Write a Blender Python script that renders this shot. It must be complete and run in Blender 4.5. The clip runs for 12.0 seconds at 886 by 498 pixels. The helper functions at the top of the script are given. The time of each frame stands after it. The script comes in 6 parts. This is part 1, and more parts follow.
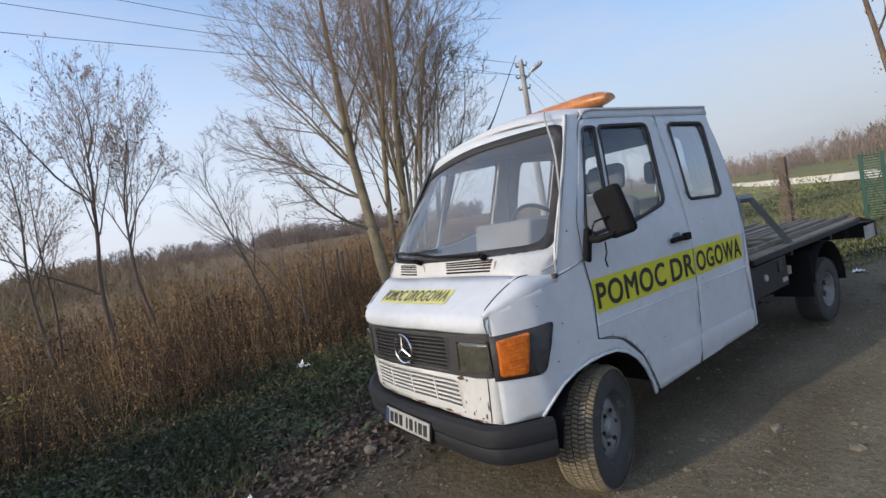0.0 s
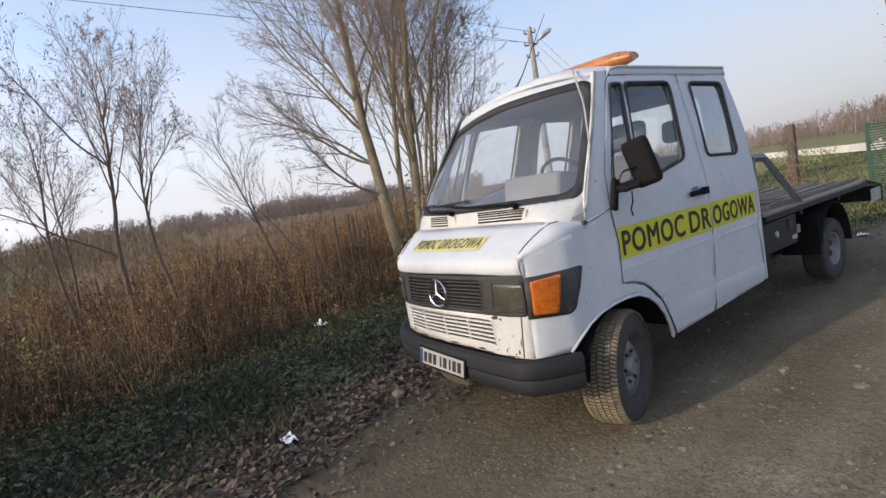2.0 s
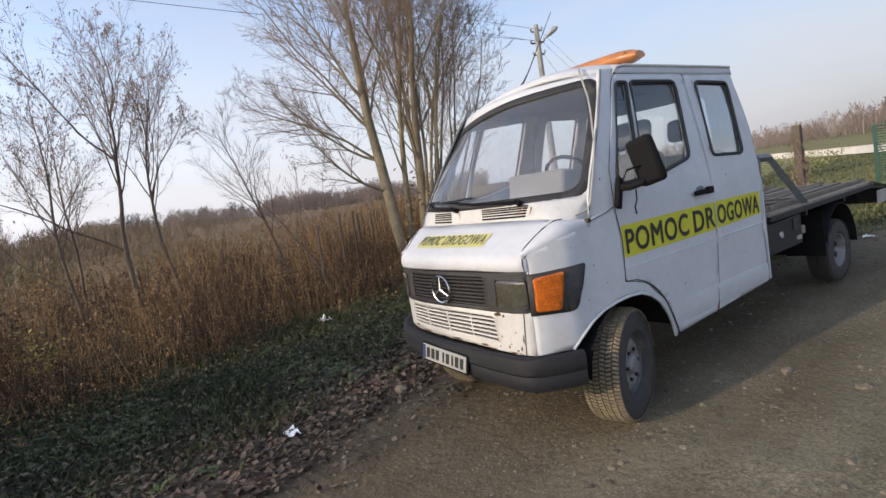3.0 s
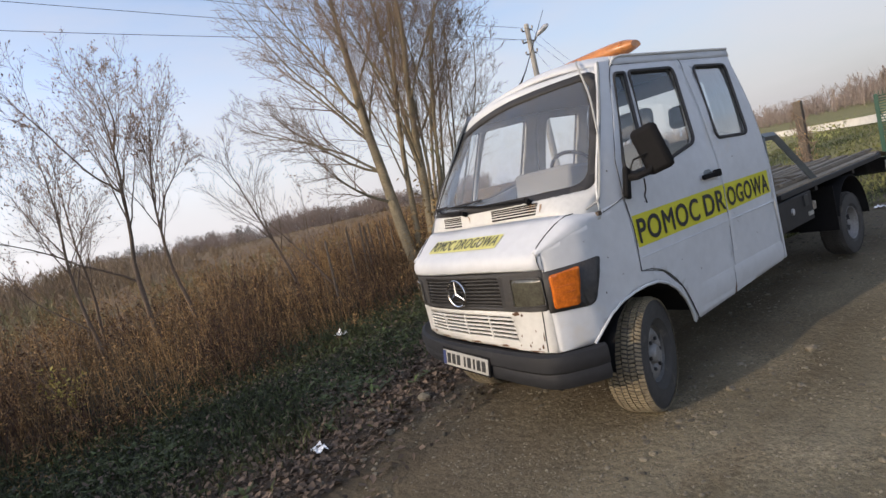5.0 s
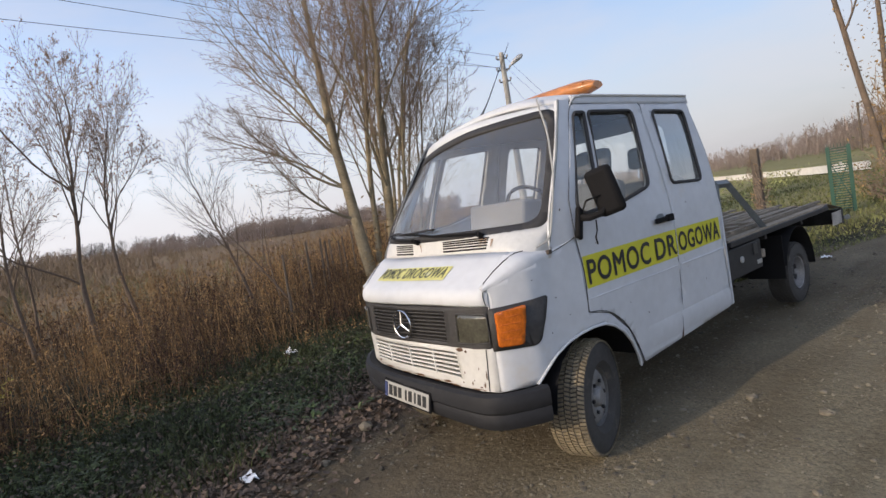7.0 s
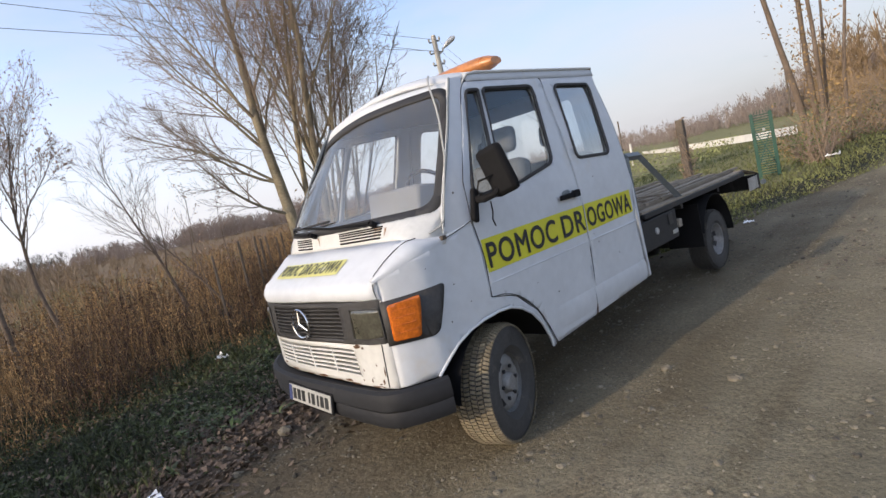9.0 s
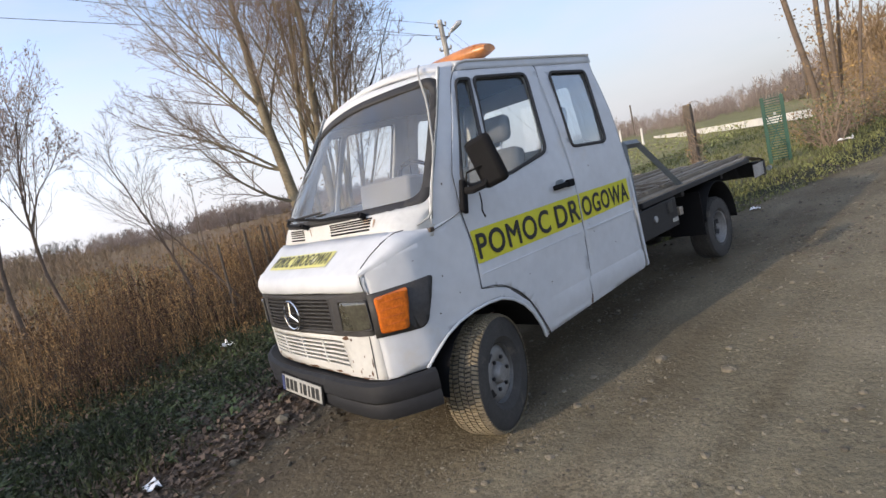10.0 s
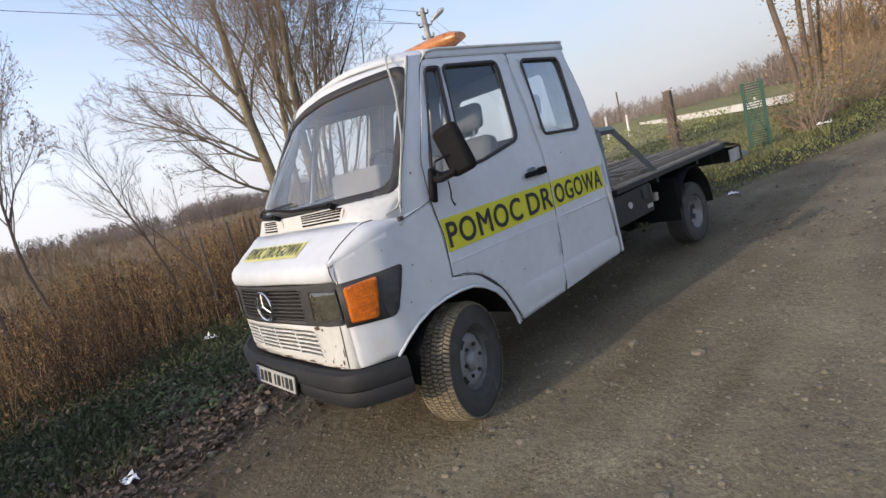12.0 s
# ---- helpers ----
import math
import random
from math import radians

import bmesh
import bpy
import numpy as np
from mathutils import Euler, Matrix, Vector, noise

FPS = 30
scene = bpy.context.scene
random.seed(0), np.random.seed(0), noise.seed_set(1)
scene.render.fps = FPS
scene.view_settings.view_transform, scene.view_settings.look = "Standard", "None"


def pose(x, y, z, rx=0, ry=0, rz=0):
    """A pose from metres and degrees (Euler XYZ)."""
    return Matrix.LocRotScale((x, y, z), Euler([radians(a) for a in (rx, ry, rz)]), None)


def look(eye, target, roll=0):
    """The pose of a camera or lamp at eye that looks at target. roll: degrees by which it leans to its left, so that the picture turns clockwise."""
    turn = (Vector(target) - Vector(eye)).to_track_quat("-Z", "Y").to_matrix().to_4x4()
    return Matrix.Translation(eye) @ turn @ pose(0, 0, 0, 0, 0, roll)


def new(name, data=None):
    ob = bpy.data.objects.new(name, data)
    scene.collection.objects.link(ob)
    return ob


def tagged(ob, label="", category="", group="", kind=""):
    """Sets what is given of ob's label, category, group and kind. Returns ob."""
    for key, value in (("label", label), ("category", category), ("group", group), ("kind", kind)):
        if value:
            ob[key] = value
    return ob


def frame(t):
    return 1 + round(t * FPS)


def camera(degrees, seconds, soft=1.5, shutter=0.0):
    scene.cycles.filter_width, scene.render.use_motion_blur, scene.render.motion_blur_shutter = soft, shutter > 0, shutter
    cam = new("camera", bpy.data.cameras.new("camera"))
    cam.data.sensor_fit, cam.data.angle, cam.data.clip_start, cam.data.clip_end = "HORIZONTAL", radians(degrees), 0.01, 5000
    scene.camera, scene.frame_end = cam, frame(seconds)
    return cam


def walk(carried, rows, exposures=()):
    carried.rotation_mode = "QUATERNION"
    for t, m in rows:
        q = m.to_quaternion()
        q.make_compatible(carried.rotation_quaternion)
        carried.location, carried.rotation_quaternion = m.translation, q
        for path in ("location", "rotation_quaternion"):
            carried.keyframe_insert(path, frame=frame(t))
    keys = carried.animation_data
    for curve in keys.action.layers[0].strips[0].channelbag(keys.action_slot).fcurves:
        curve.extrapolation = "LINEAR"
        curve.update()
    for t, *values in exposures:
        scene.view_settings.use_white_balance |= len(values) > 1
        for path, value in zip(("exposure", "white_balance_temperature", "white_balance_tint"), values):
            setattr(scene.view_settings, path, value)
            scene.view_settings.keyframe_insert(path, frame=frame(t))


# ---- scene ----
cam = camera(76.0, 12.0)
PATH = [
    (0, (3.065, -2.689, 1.723), (1.482, -1.470, 1.624), -9.6),
    (0.5, (3.059, -2.823, 1.655), (1.509, -1.568, 1.498), -9.4),
    (1, (3.089, -2.859, 1.628), (1.559, -1.586, 1.428), -9.0),
    (1.5, (3.109, -2.895, 1.618), (1.564, -1.642, 1.411), -9.2),
    (2, (3.091, -3.006, 1.624), (1.505, -1.804, 1.430), -9.3),
    (2.5, (3.096, -3.035, 1.628), (1.495, -1.851, 1.442), -9.1),
    (3, (3.105, -3.016, 1.617), (1.510, -1.827, 1.417), -8.7),
    (5, (3.090, -3.045, 1.617), (1.479, -1.872, 1.443), -13.4),
    (5.5, (3.079, -3.067, 1.619), (1.461, -1.907, 1.424), -14.4),
    (6, (3.087, -3.012, 1.621), (1.473, -1.849, 1.418), -13.8),
    (6.5, (3.090, -2.951, 1.621), (1.494, -1.759, 1.438), -11.5),
    (7, (3.091, -2.892, 1.657), (1.557, -1.615, 1.524), -9.5),
    (7.5, (3.134, -2.786, 1.641), (1.704, -1.393, 1.526), -9.1),
    (9.5, (3.249, -2.445, 1.579), (1.799, -1.087, 1.349), -13.8),
    (10, (3.297, -2.403, 1.585), (1.828, -1.068, 1.339), -13.4),
    (10.5, (3.316, -2.395, 1.574), (1.833, -1.077, 1.323), -13.8),
    (11, (3.327, -2.419, 1.593), (1.837, -1.108, 1.345), -13.8),
    (11.5, (3.353, -2.408, 1.600), (1.874, -1.085, 1.347), -13.7),
    (12, (3.385, -2.337, 1.558), (1.939, -0.987, 1.267), -14.2),
]
EXPOSURES = [(0.0, -0.42, 6050, 10), (0.5, -0.36, 6250, 11), (1.0, -0.30, 6400, 12), (3.0, -0.29, 6500, 13), (5.0, -0.31, 6700, 13), (6.5, -0.29, 6600, 13), (7.5, -0.36, 6600, 13), (9.5, -0.08, 6500, 12), (10.5, -0.14, 6500, 12), (12.0, -0.20, 6500, 12)]
walk(cam, [(t, look(eye, target, roll)) for t, eye, target, roll in PATH], EXPOSURES)

# world, sun and exposure
SUN_AZ, SUN_EL = radians(-97.0), radians(19.0)
world = bpy.data.worlds.new("sky")
scene.world = world
world.use_nodes = True
wn, wl = world.node_tree.nodes, world.node_tree.links
bg = wn["Background"]
sky = wn.new("ShaderNodeTexSky")
sky.sky_type, sky.sun_disc = "NISHITA", False
sky.sun_elevation, sky.sun_rotation = SUN_EL, radians(90.0) - SUN_AZ
sky.air_density, sky.dust_density, sky.ozone_density = 1.0, 1.6, 1.4
tc = wn.new("ShaderNodeTexCoord")
mp = wn.new("ShaderNodeMapping")
mp.inputs["Scale"].default_value = (1.0, 1.0, 3.2)
cl = wn.new("ShaderNodeTexNoise")
cl.inputs["Scale"].default_value, cl.inputs["Detail"].default_value, cl.inputs["Roughness"].default_value = 2.1, 7.0, 0.55
ramp = wn.new("ShaderNodeValToRGB")
ramp.color_ramp.elements[0].position, ramp.color_ramp.elements[1].position = 0.39, 0.70
ramp.color_ramp.elements[0].color, ramp.color_ramp.elements[1].color = (0, 0, 0, 1), (0.62, 0.62, 0.62, 1)
mixc = wn.new("ShaderNodeMixRGB")
mixc.inputs["Color2"].default_value = (6.6, 6.6, 6.95, 1)
lift = wn.new("ShaderNodeMixRGB")
lift.blend_type = "MULTIPLY"
lift.inputs["Fac"].default_value, lift.inputs["Color2"].default_value = 1.0, (2.2, 2.3, 2.45, 1)
sepd = wn.new("ShaderNodeSeparateXYZ")
hz = wn.new("ShaderNodeMapRange")
hz.interpolation_type = "SMOOTHSTEP"
hz.inputs["From Min"].default_value, hz.inputs["From Max"].default_value = -0.02, 0.42
hz.inputs["To Min"].default_value, hz.inputs["To Max"].default_value = 0.88, 0.12
haze = wn.new("ShaderNodeMixRGB")
wl.new(tc.outputs["Generated"], mp.inputs["Vector"])
wl.new(mp.outputs["Vector"], cl.inputs["Vector"])
wl.new(cl.outputs["Fac"], ramp.inputs["Fac"])
wl.new(ramp.outputs["Color"], mixc.inputs["Fac"])
wl.new(sky.outputs["Color"], lift.inputs["Color1"])
wl.new(tc.outputs["Generated"], sepd.inputs["Vector"])
wl.new(sepd.outputs["Z"], hz.inputs["Value"])
hzs = wn.new("ShaderNodeMath")
hzs.operation, hzs.use_clamp = "MULTIPLY", True
wl.new(hz.outputs["Result"], hzs.inputs[0])
wl.new(hzs.outputs[0], haze.inputs["Fac"])
glow = wn.new("ShaderNodeVectorMath")
glow.operation = "DOT_PRODUCT"
glow.inputs[1].default_value = (math.cos(SUN_AZ), math.sin(SUN_AZ), 0.0)
side = wn.new("ShaderNodeMapRange")
side.inputs["From Min"].default_value, side.inputs["From Max"].default_value, side.inputs["To Min"].default_value, side.inputs["To Max"].default_value = -1.0, 0.25, 0.60, 1.37
hazec = wn.new("ShaderNodeVectorMath")
hazec.operation = "SCALE"
hazec.inputs[0].default_value = (7.3, 7.3, 7.9)
wl.new(tc.outputs["Generated"], glow.inputs[0])
wl.new(glow.outputs["Value"], side.inputs["Value"])
wl.new(side.outputs["Result"], hazec.inputs["Scale"])
hzs.inputs[1].default_value = 1.0
wl.new(hazec.outputs["Vector"], haze.inputs["Color2"])
tilt = wn.new("ShaderNodeMapRange")
tilt.inputs["From Min"].default_value, tilt.inputs["From Max"].default_value, tilt.inputs["To Min"].default_value, tilt.inputs["To Max"].default_value = -1.0, 0.25, 0.74, 1.30
wl.new(glow.outputs["Value"], tilt.inputs["Value"])
bright = wn.new("ShaderNodeVectorMath")
bright.operation = "SCALE"
wl.new(lift.outputs["Color"], bright.inputs[0])
wl.new(tilt.outputs["Result"], bright.inputs["Scale"])
wl.new(bright.outputs["Vector"], haze.inputs["Color1"])
wl.new(haze.outputs["Color"], mixc.inputs["Color1"])
wl.new(mixc.outputs["Color"], bg.inputs["Color"])
bg.inputs["Strength"].default_value = 0.14
sun = new("sun", bpy.data.lights.new("sun", "SUN"))
sun.data.energy, sun.data.angle, sun.data.color = 3.6, radians(0.6), (1.0, 0.81, 0.58)
to_sun = Vector((math.cos(SUN_AZ) * math.cos(SUN_EL), math.sin(SUN_AZ) * math.cos(SUN_EL), math.sin(SUN_EL)))
sun.matrix_world = look(to_sun * 50, (0, 0, 0))


# ---- materials ----
def mat(name, base, rough=0.6, metal=0.0, var=0.25, scale=8.0, fine=60.0, bump=0.0, bump_scale=80.0, second=None,
        second_amount=0.0, second_scale=3.0, rand=0.0, spec=0.5, coat=0.0, island=False, sheen=0.0):
    """A surface with two scales of colour variation, patches of a second colour and fine relief."""
    m = bpy.data.materials.new(name)
    m.use_nodes = True
    n, l = m.node_tree.nodes, m.node_tree.links
    b = n["Principled BSDF"]
    co = n.new("ShaderNodeTexCoord").outputs["Object"]
    big, small = n.new("ShaderNodeTexNoise"), n.new("ShaderNodeTexNoise")
    for node, s in ((big, scale), (small, fine)):
        node.inputs["Scale"].default_value, node.inputs["Detail"].default_value = s, 5.0
        l.new(co, node.inputs["Vector"])
    add = n.new("ShaderNodeMath")
    add.operation = "ADD"
    l.new(big.outputs["Fac"], add.inputs[0])
    l.new(small.outputs["Fac"], add.inputs[1])
    mr = n.new("ShaderNodeMapRange")
    mr.inputs["From Min"].default_value, mr.inputs["From Max"].default_value = 0.7, 1.3
    mr.inputs["To Min"].default_value, mr.inputs["To Max"].default_value = 1 - var, 1 + var
    l.new(add.outputs[0], mr.inputs["Value"])
    val = mr.outputs["Result"]
    if rand:
        src = n.new("ShaderNodeNewGeometry").outputs["Random Per Island"] if island else n.new("ShaderNodeObjectInfo").outputs["Random"]
        r2 = n.new("ShaderNodeMapRange")
        r2.inputs["To Min"].default_value, r2.inputs["To Max"].default_value = 1 - rand, 1 + rand
        l.new(src, r2.inputs["Value"])
        mul = n.new("ShaderNodeMath")
        mul.operation = "MULTIPLY"
        l.new(val, mul.inputs[0])
        l.new(r2.outputs["Result"], mul.inputs[1])
        val = mul.outputs[0]
    hs = n.new("ShaderNodeHueSaturation")
    hs.inputs["Color"].default_value = (*base, 1)
    col = hs.outputs["Color"]
    l.new(val, hs.inputs["Value"])
    if second:
        pn = n.new("ShaderNodeTexNoise")
        pn.inputs["Scale"].default_value, pn.inputs["Detail"].default_value, pn.inputs["Roughness"].default_value = second_scale, 8.0, 0.65
        l.new(co, pn.inputs["Vector"])
        pr = n.new("ShaderNodeMapRange")
        pr.inputs["From Min"].default_value, pr.inputs["From Max"].default_value = 0.64 - 0.3 * second_amount, 0.72 - 0.3 * second_amount + 0.1
        l.new(pn.outputs["Fac"], pr.inputs["Value"])
        mx = n.new("ShaderNodeMixRGB")
        mx.inputs["Color2"].default_value = (*second, 1)
        l.new(pr.outputs["Result"], mx.inputs["Fac"])
        l.new(col, mx.inputs["Color1"])
        col = mx.outputs["Color"]
    l.new(col, b.inputs["Base Color"])
    b.inputs["Roughness"].default_value, b.inputs["Metallic"].default_value = rough, metal
    b.inputs["Specular IOR Level"].default_value = spec
    b.inputs["Coat Weight"].default_value = coat
    if bump:
        bn = n.new("ShaderNodeTexNoise")
        bn.inputs["Scale"].default_value, bn.inputs["Detail"].default_value = bump_scale, 6.0
        l.new(co, bn.inputs["Vector"])
        bp = n.new("ShaderNodeBump")
        bp.inputs["Strength"].default_value, bp.inputs["Distance"].default_value = bump, 0.01
        l.new(bn.outputs["Fac"], bp.inputs["Height"])
        l.new(bp.outputs["Normal"], b.inputs["Normal"])
    return m


def glass_mat(name, tint, rough=0.02, clear=0.8, dust_sheen=0.0):
    """Thin pane: clear for the most part, with a mirror gloss that rises at grazing angles."""
    m = bpy.data.materials.new(name)
    m.use_nodes = True
    n, l = m.node_tree.nodes, m.node_tree.links
    n.remove(n["Principled BSDF"])
    tr, gl, mx, lw, pw = (n.new(k) for k in ("ShaderNodeBsdfTransparent", "ShaderNodeBsdfGlossy", "ShaderNodeMixShader", "ShaderNodeLayerWeight", "ShaderNodeMath"))
    tr.inputs["Color"].default_value = (*tint, 1)
    gl.inputs["Roughness"].default_value = rough
    lw.inputs["Blend"].default_value = 0.5
    pw.operation = "POWER"
    pw.inputs[1].default_value = 4.5
    l.new(lw.outputs["Facing"], pw.inputs[0])
    mr = n.new("ShaderNodeMapRange")
    mr.inputs["To Min"].default_value, mr.inputs["To Max"].default_value = 1 - clear, 1.0
    l.new(pw.outputs[0], mr.inputs["Value"])
    l.new(mr.outputs["Result"], mx.inputs["Fac"])
    l.new(tr.outputs[0], mx.inputs[1])
    l.new(gl.outputs[0], mx.inputs[2])
    out = mx.outputs[0]
    # streaky diffuse film: dust together with a painted milky sky reflection
    if dust_sheen:
        df, nz, md, m2 = (n.new(k) for k in ("ShaderNodeBsdfDiffuse", "ShaderNodeTexNoise", "ShaderNodeMapRange", "ShaderNodeMixShader"))
        df.inputs["Color"].default_value = (0.38, 0.38, 0.37, 1)
        nz.inputs["Scale"].default_value, nz.inputs["Detail"].default_value = 6.0, 6.0
        place = n.new("ShaderNodeTexCoord").outputs["Object"]
        l.new(place, nz.inputs["Vector"])
        runs = n.new("ShaderNodeMapping")
        runs.inputs["Scale"].default_value = (26.0, 26.0, 2.4)
        streak, both = n.new("ShaderNodeTexNoise"), n.new("ShaderNodeMath")
        streak.inputs["Scale"].default_value, streak.inputs["Detail"].default_value = 1.0, 4.0
        both.operation = "MULTIPLY"
        l.new(runs.outputs["Vector"], streak.inputs["Vector"])
        md.inputs["From Min"].default_value, md.inputs["From Max"].default_value = 0.17, 0.40
        md.inputs["To Min"].default_value, md.inputs["To Max"].default_value = dust_sheen * 0.5, dust_sheen * 1.6
        l.new(place, runs.inputs["Vector"])
        l.new(nz.outputs["Fac"], both.inputs[0])
        l.new(streak.outputs["Fac"], both.inputs[1])
        l.new(both.outputs[0], md.inputs["Value"])
        l.new(md.outputs["Result"], m2.inputs["Fac"])
        l.new(out, m2.inputs[1])
        l.new(df.outputs[0], m2.inputs[2])
        out = m2.outputs[0]
    l.new(out, n["Material Output"].inputs["Surface"])
    return m


PAINT = mat("white_paint", (0.51, 0.53, 0.555), 0.58, var=0.06, scale=2.5, fine=14, second=(0.50, 0.47, 0.42), second_amount=0.12, second_scale=2.2, coat=0.04, bump=0.02, bump_scale=30)
PAINT_WORN = mat("worn_white_paint", (0.53, 0.53, 0.51), 0.42, var=0.08, scale=4, fine=30, second=(0.30, 0.19, 0.10), second_amount=-0.12, second_scale=7.0)
RUST = mat("rust", (0.105, 0.058, 0.034), 0.9, var=0.4, scale=20, fine=90, bump=0.5)
RUST_STAIN = mat("rust_stain", (0.30, 0.20, 0.13), 0.8, var=0.4, scale=14, fine=80, second=(0.48, 0.45, 0.40), second_amount=0.2, second_scale=30)
CHIP = mat("paint_chip", (0.075, 0.058, 0.045), 0.9, var=0.3)
YELLOW = mat("yellow_sticker", (0.56, 0.53, 0.03), 0.5, var=0.05, scale=3, fine=20)
INK = mat("black_lettering", (0.018, 0.020, 0.022), 0.5, var=0.1)
YELLOW_FADED = mat("faded_yellow_sticker", (0.56, 0.54, 0.19), 0.5, var=0.1, scale=5, fine=30, second=(0.60, 0.60, 0.50), second_amount=0.15, second_scale=9)
INK_FADED = mat("faded_lettering", (0.12, 0.125, 0.085), 0.6, var=0.2, second=(0.4, 0.38, 0.15), second_amount=0.0, second_scale=25)
BLACKP = mat("black_plastic", (0.009, 0.009, 0.010), 0.75, var=0.15, spec=0.12, scale=6, fine=40, bump=0.05, bump_scale=200)
GRILLE = mat("grey_grille_plastic", (0.040, 0.039, 0.039), 0.6, var=0.25, scale=6, fine=40, second=(0.075, 0.068, 0.058), second_amount=0.1, second_scale=8, spec=0.3)
BUMPER = mat("grey_bumper_plastic", (0.017, 0.018, 0.021), 0.65, spec=0.25, var=0.18, scale=3, fine=25, second=(0.055, 0.053, 0.05), second_amount=0.1, second_scale=3, bump=0.05, bump_scale=250)
RUBBER = mat("black_rubber", (0.022, 0.022, 0.024), 0.7, var=0.2, scale=9)
TYRE = mat("dusty_tyre_rubber", (0.042, 0.040, 0.038), 0.85, var=0.25, scale=9, fine=70, second=(0.16, 0.14, 0.11), second_amount=0.15, second_scale=5, bump=0.15, bump_scale=120)
RIM = mat("grey_steel_rim", (0.215, 0.212, 0.208), 0.55, 0.3, var=0.2, scale=10, second=(0.12, 0.08, 0.05), second_amount=0.0, second_scale=9)
RIM_LIGHT = mat("pale_steel_rim", (0.21, 0.21, 0.215), 0.55, 0.3, var=0.3, scale=10, second=(0.12, 0.08, 0.05), second_amount=0.0, second_scale=9)
CHROME = mat("chrome", (0.62, 0.63, 0.65), 0.2, 1.0, var=0.06)
AMBER = mat("amber_plastic", (0.47, 0.115, 0.010), 0.22, var=0.28, scale=22, fine=80, coat=0.4)
AMBER_BAR = mat("weathered_amber_plastic", (0.42, 0.155, 0.035), 0.28, var=0.22, scale=6, fine=30, coat=0.3)
LENS = mat("headlamp_lens", (0.062, 0.060, 0.046), 0.10, 0.0, var=0.35, scale=9, fine=60, second=(0.13, 0.13, 0.115), second_amount=0.05, second_scale=11, coat=0.8)
PLATEW = mat("number_plate_white", (0.33, 0.33, 0.31), 0.45, var=0.06)
BLUE = mat("number_plate_blue", (0.03, 0.045, 0.13), 0.45, var=0.06)
STEEL = mat("dark_painted_steel", (0.019, 0.019, 0.021), 0.6, 0.2, var=0.25, scale=5, fine=40, second=(0.13, 0.07, 0.04), second_amount=0.0, second_scale=4, bump=0.08)
DECK = mat("weathered_bed_plank", (0.225, 0.185, 0.138), 0.85, var=0.3, scale=4, fine=50, rand=0.25, second=(0.09, 0.08, 0.07), second_amount=0.15, second_scale=5, bump=0.3, bump_scale=40)
GREYBAR = mat("grey_painted_bar", (0.16, 0.18, 0.19), 0.6, 0.1, var=0.2, scale=5)
FABRIC = mat("grey_seat_fabric", (0.12, 0.125, 0.135), 0.95, var=0.2, scale=12, fine=200, bump=0.1, bump_scale=300)
DASH = mat("grey_dashboard", (0.20, 0.197, 0.19), 0.7, var=0.15, scale=4)
TRIM = mat("cab_lining", (0.070, 0.075, 0.082), 0.9, var=0.15, scale=4)
WSGLASS = glass_mat("windscreen_glass", (0.90, 0.93, 0.95), 0.05, 0.84, 0.11)
SDGLASS = glass_mat("side_glass", (0.88, 0.91, 0.92), 0.02, 0.90, 0.03)
FARGLASS = glass_mat("far_side_glass", (0.93, 0.95, 0.95), 0.02, 0.96)
REARGLASS = glass_mat("rear_side_glass", (0.66, 0.73, 0.78), 0.02, 0.55, 0.09)
BARK = mat("grey_brown_bark", (0.215, 0.178, 0.116), 0.95, var=0.4, scale=3, fine=30, second=(0.13, 0.14, 0.06), second_amount=0.25, second_scale=1.2, bump=0.5, bump_scale=25)
TWIG = mat("brown_twigs", (0.225, 0.168, 0.125), 0.95, var=0.25, scale=1, fine=10)
BARKD = mat("dark_sapling_bark", (0.13, 0.097, 0.072), 0.95, var=0.3, scale=3, fine=30, bump=0.3, bump_scale=25)
SAPTWIG = mat("sapling_twigs", (0.21, 0.155, 0.13), 0.95, var=0.25, scale=1, fine=10)
# dust on the front tread, yellowed and brightened to include warm sunlight
TREAD = mat("dusty_tread_rubber", (0.165, 0.138, 0.092), 0.9, var=0.3, scale=7, fine=60, rand=0.15, island=True, second=(0.06, 0.056, 0.05), second_amount=0.1, second_scale=6)
DRYLEAF = mat("dry_hanging_leaf", (0.38, 0.27, 0.20), 0.9, var=0.2, rand=0.4, island=True)
GOLDLEAF = mat("autumn_leaf", (0.24, 0.155, 0.060), 0.8, var=0.2, rand=0.5, island=True)
IVY = mat("ivy_leaf", (0.10, 0.12, 0.04), 0.7, var=0.2, rand=0.5, island=True)
# weed browns; the dark tones also hold shade painted between the stalks
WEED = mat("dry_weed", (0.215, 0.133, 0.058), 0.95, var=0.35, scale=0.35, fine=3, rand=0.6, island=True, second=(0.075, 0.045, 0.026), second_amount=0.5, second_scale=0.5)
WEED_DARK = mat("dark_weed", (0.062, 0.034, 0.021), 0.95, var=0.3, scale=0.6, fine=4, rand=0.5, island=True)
BROAD = mat("broad_weed_leaf", (0.050, 0.070, 0.015), 0.65, var=0.3, scale=1.2, fine=8, rand=0.55, island=True)
# verge grass green, with shade among the blades darkened into the colour
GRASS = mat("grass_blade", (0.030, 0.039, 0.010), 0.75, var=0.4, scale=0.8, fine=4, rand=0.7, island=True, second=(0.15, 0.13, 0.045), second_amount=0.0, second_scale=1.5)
LAWN = mat("roadside_grass_blade", (0.108, 0.115, 0.040), 0.8, var=0.25, scale=0.8, fine=4, rand=0.5, island=True, second=(0.22, 0.17, 0.08), second_amount=0.1, second_scale=1.0)
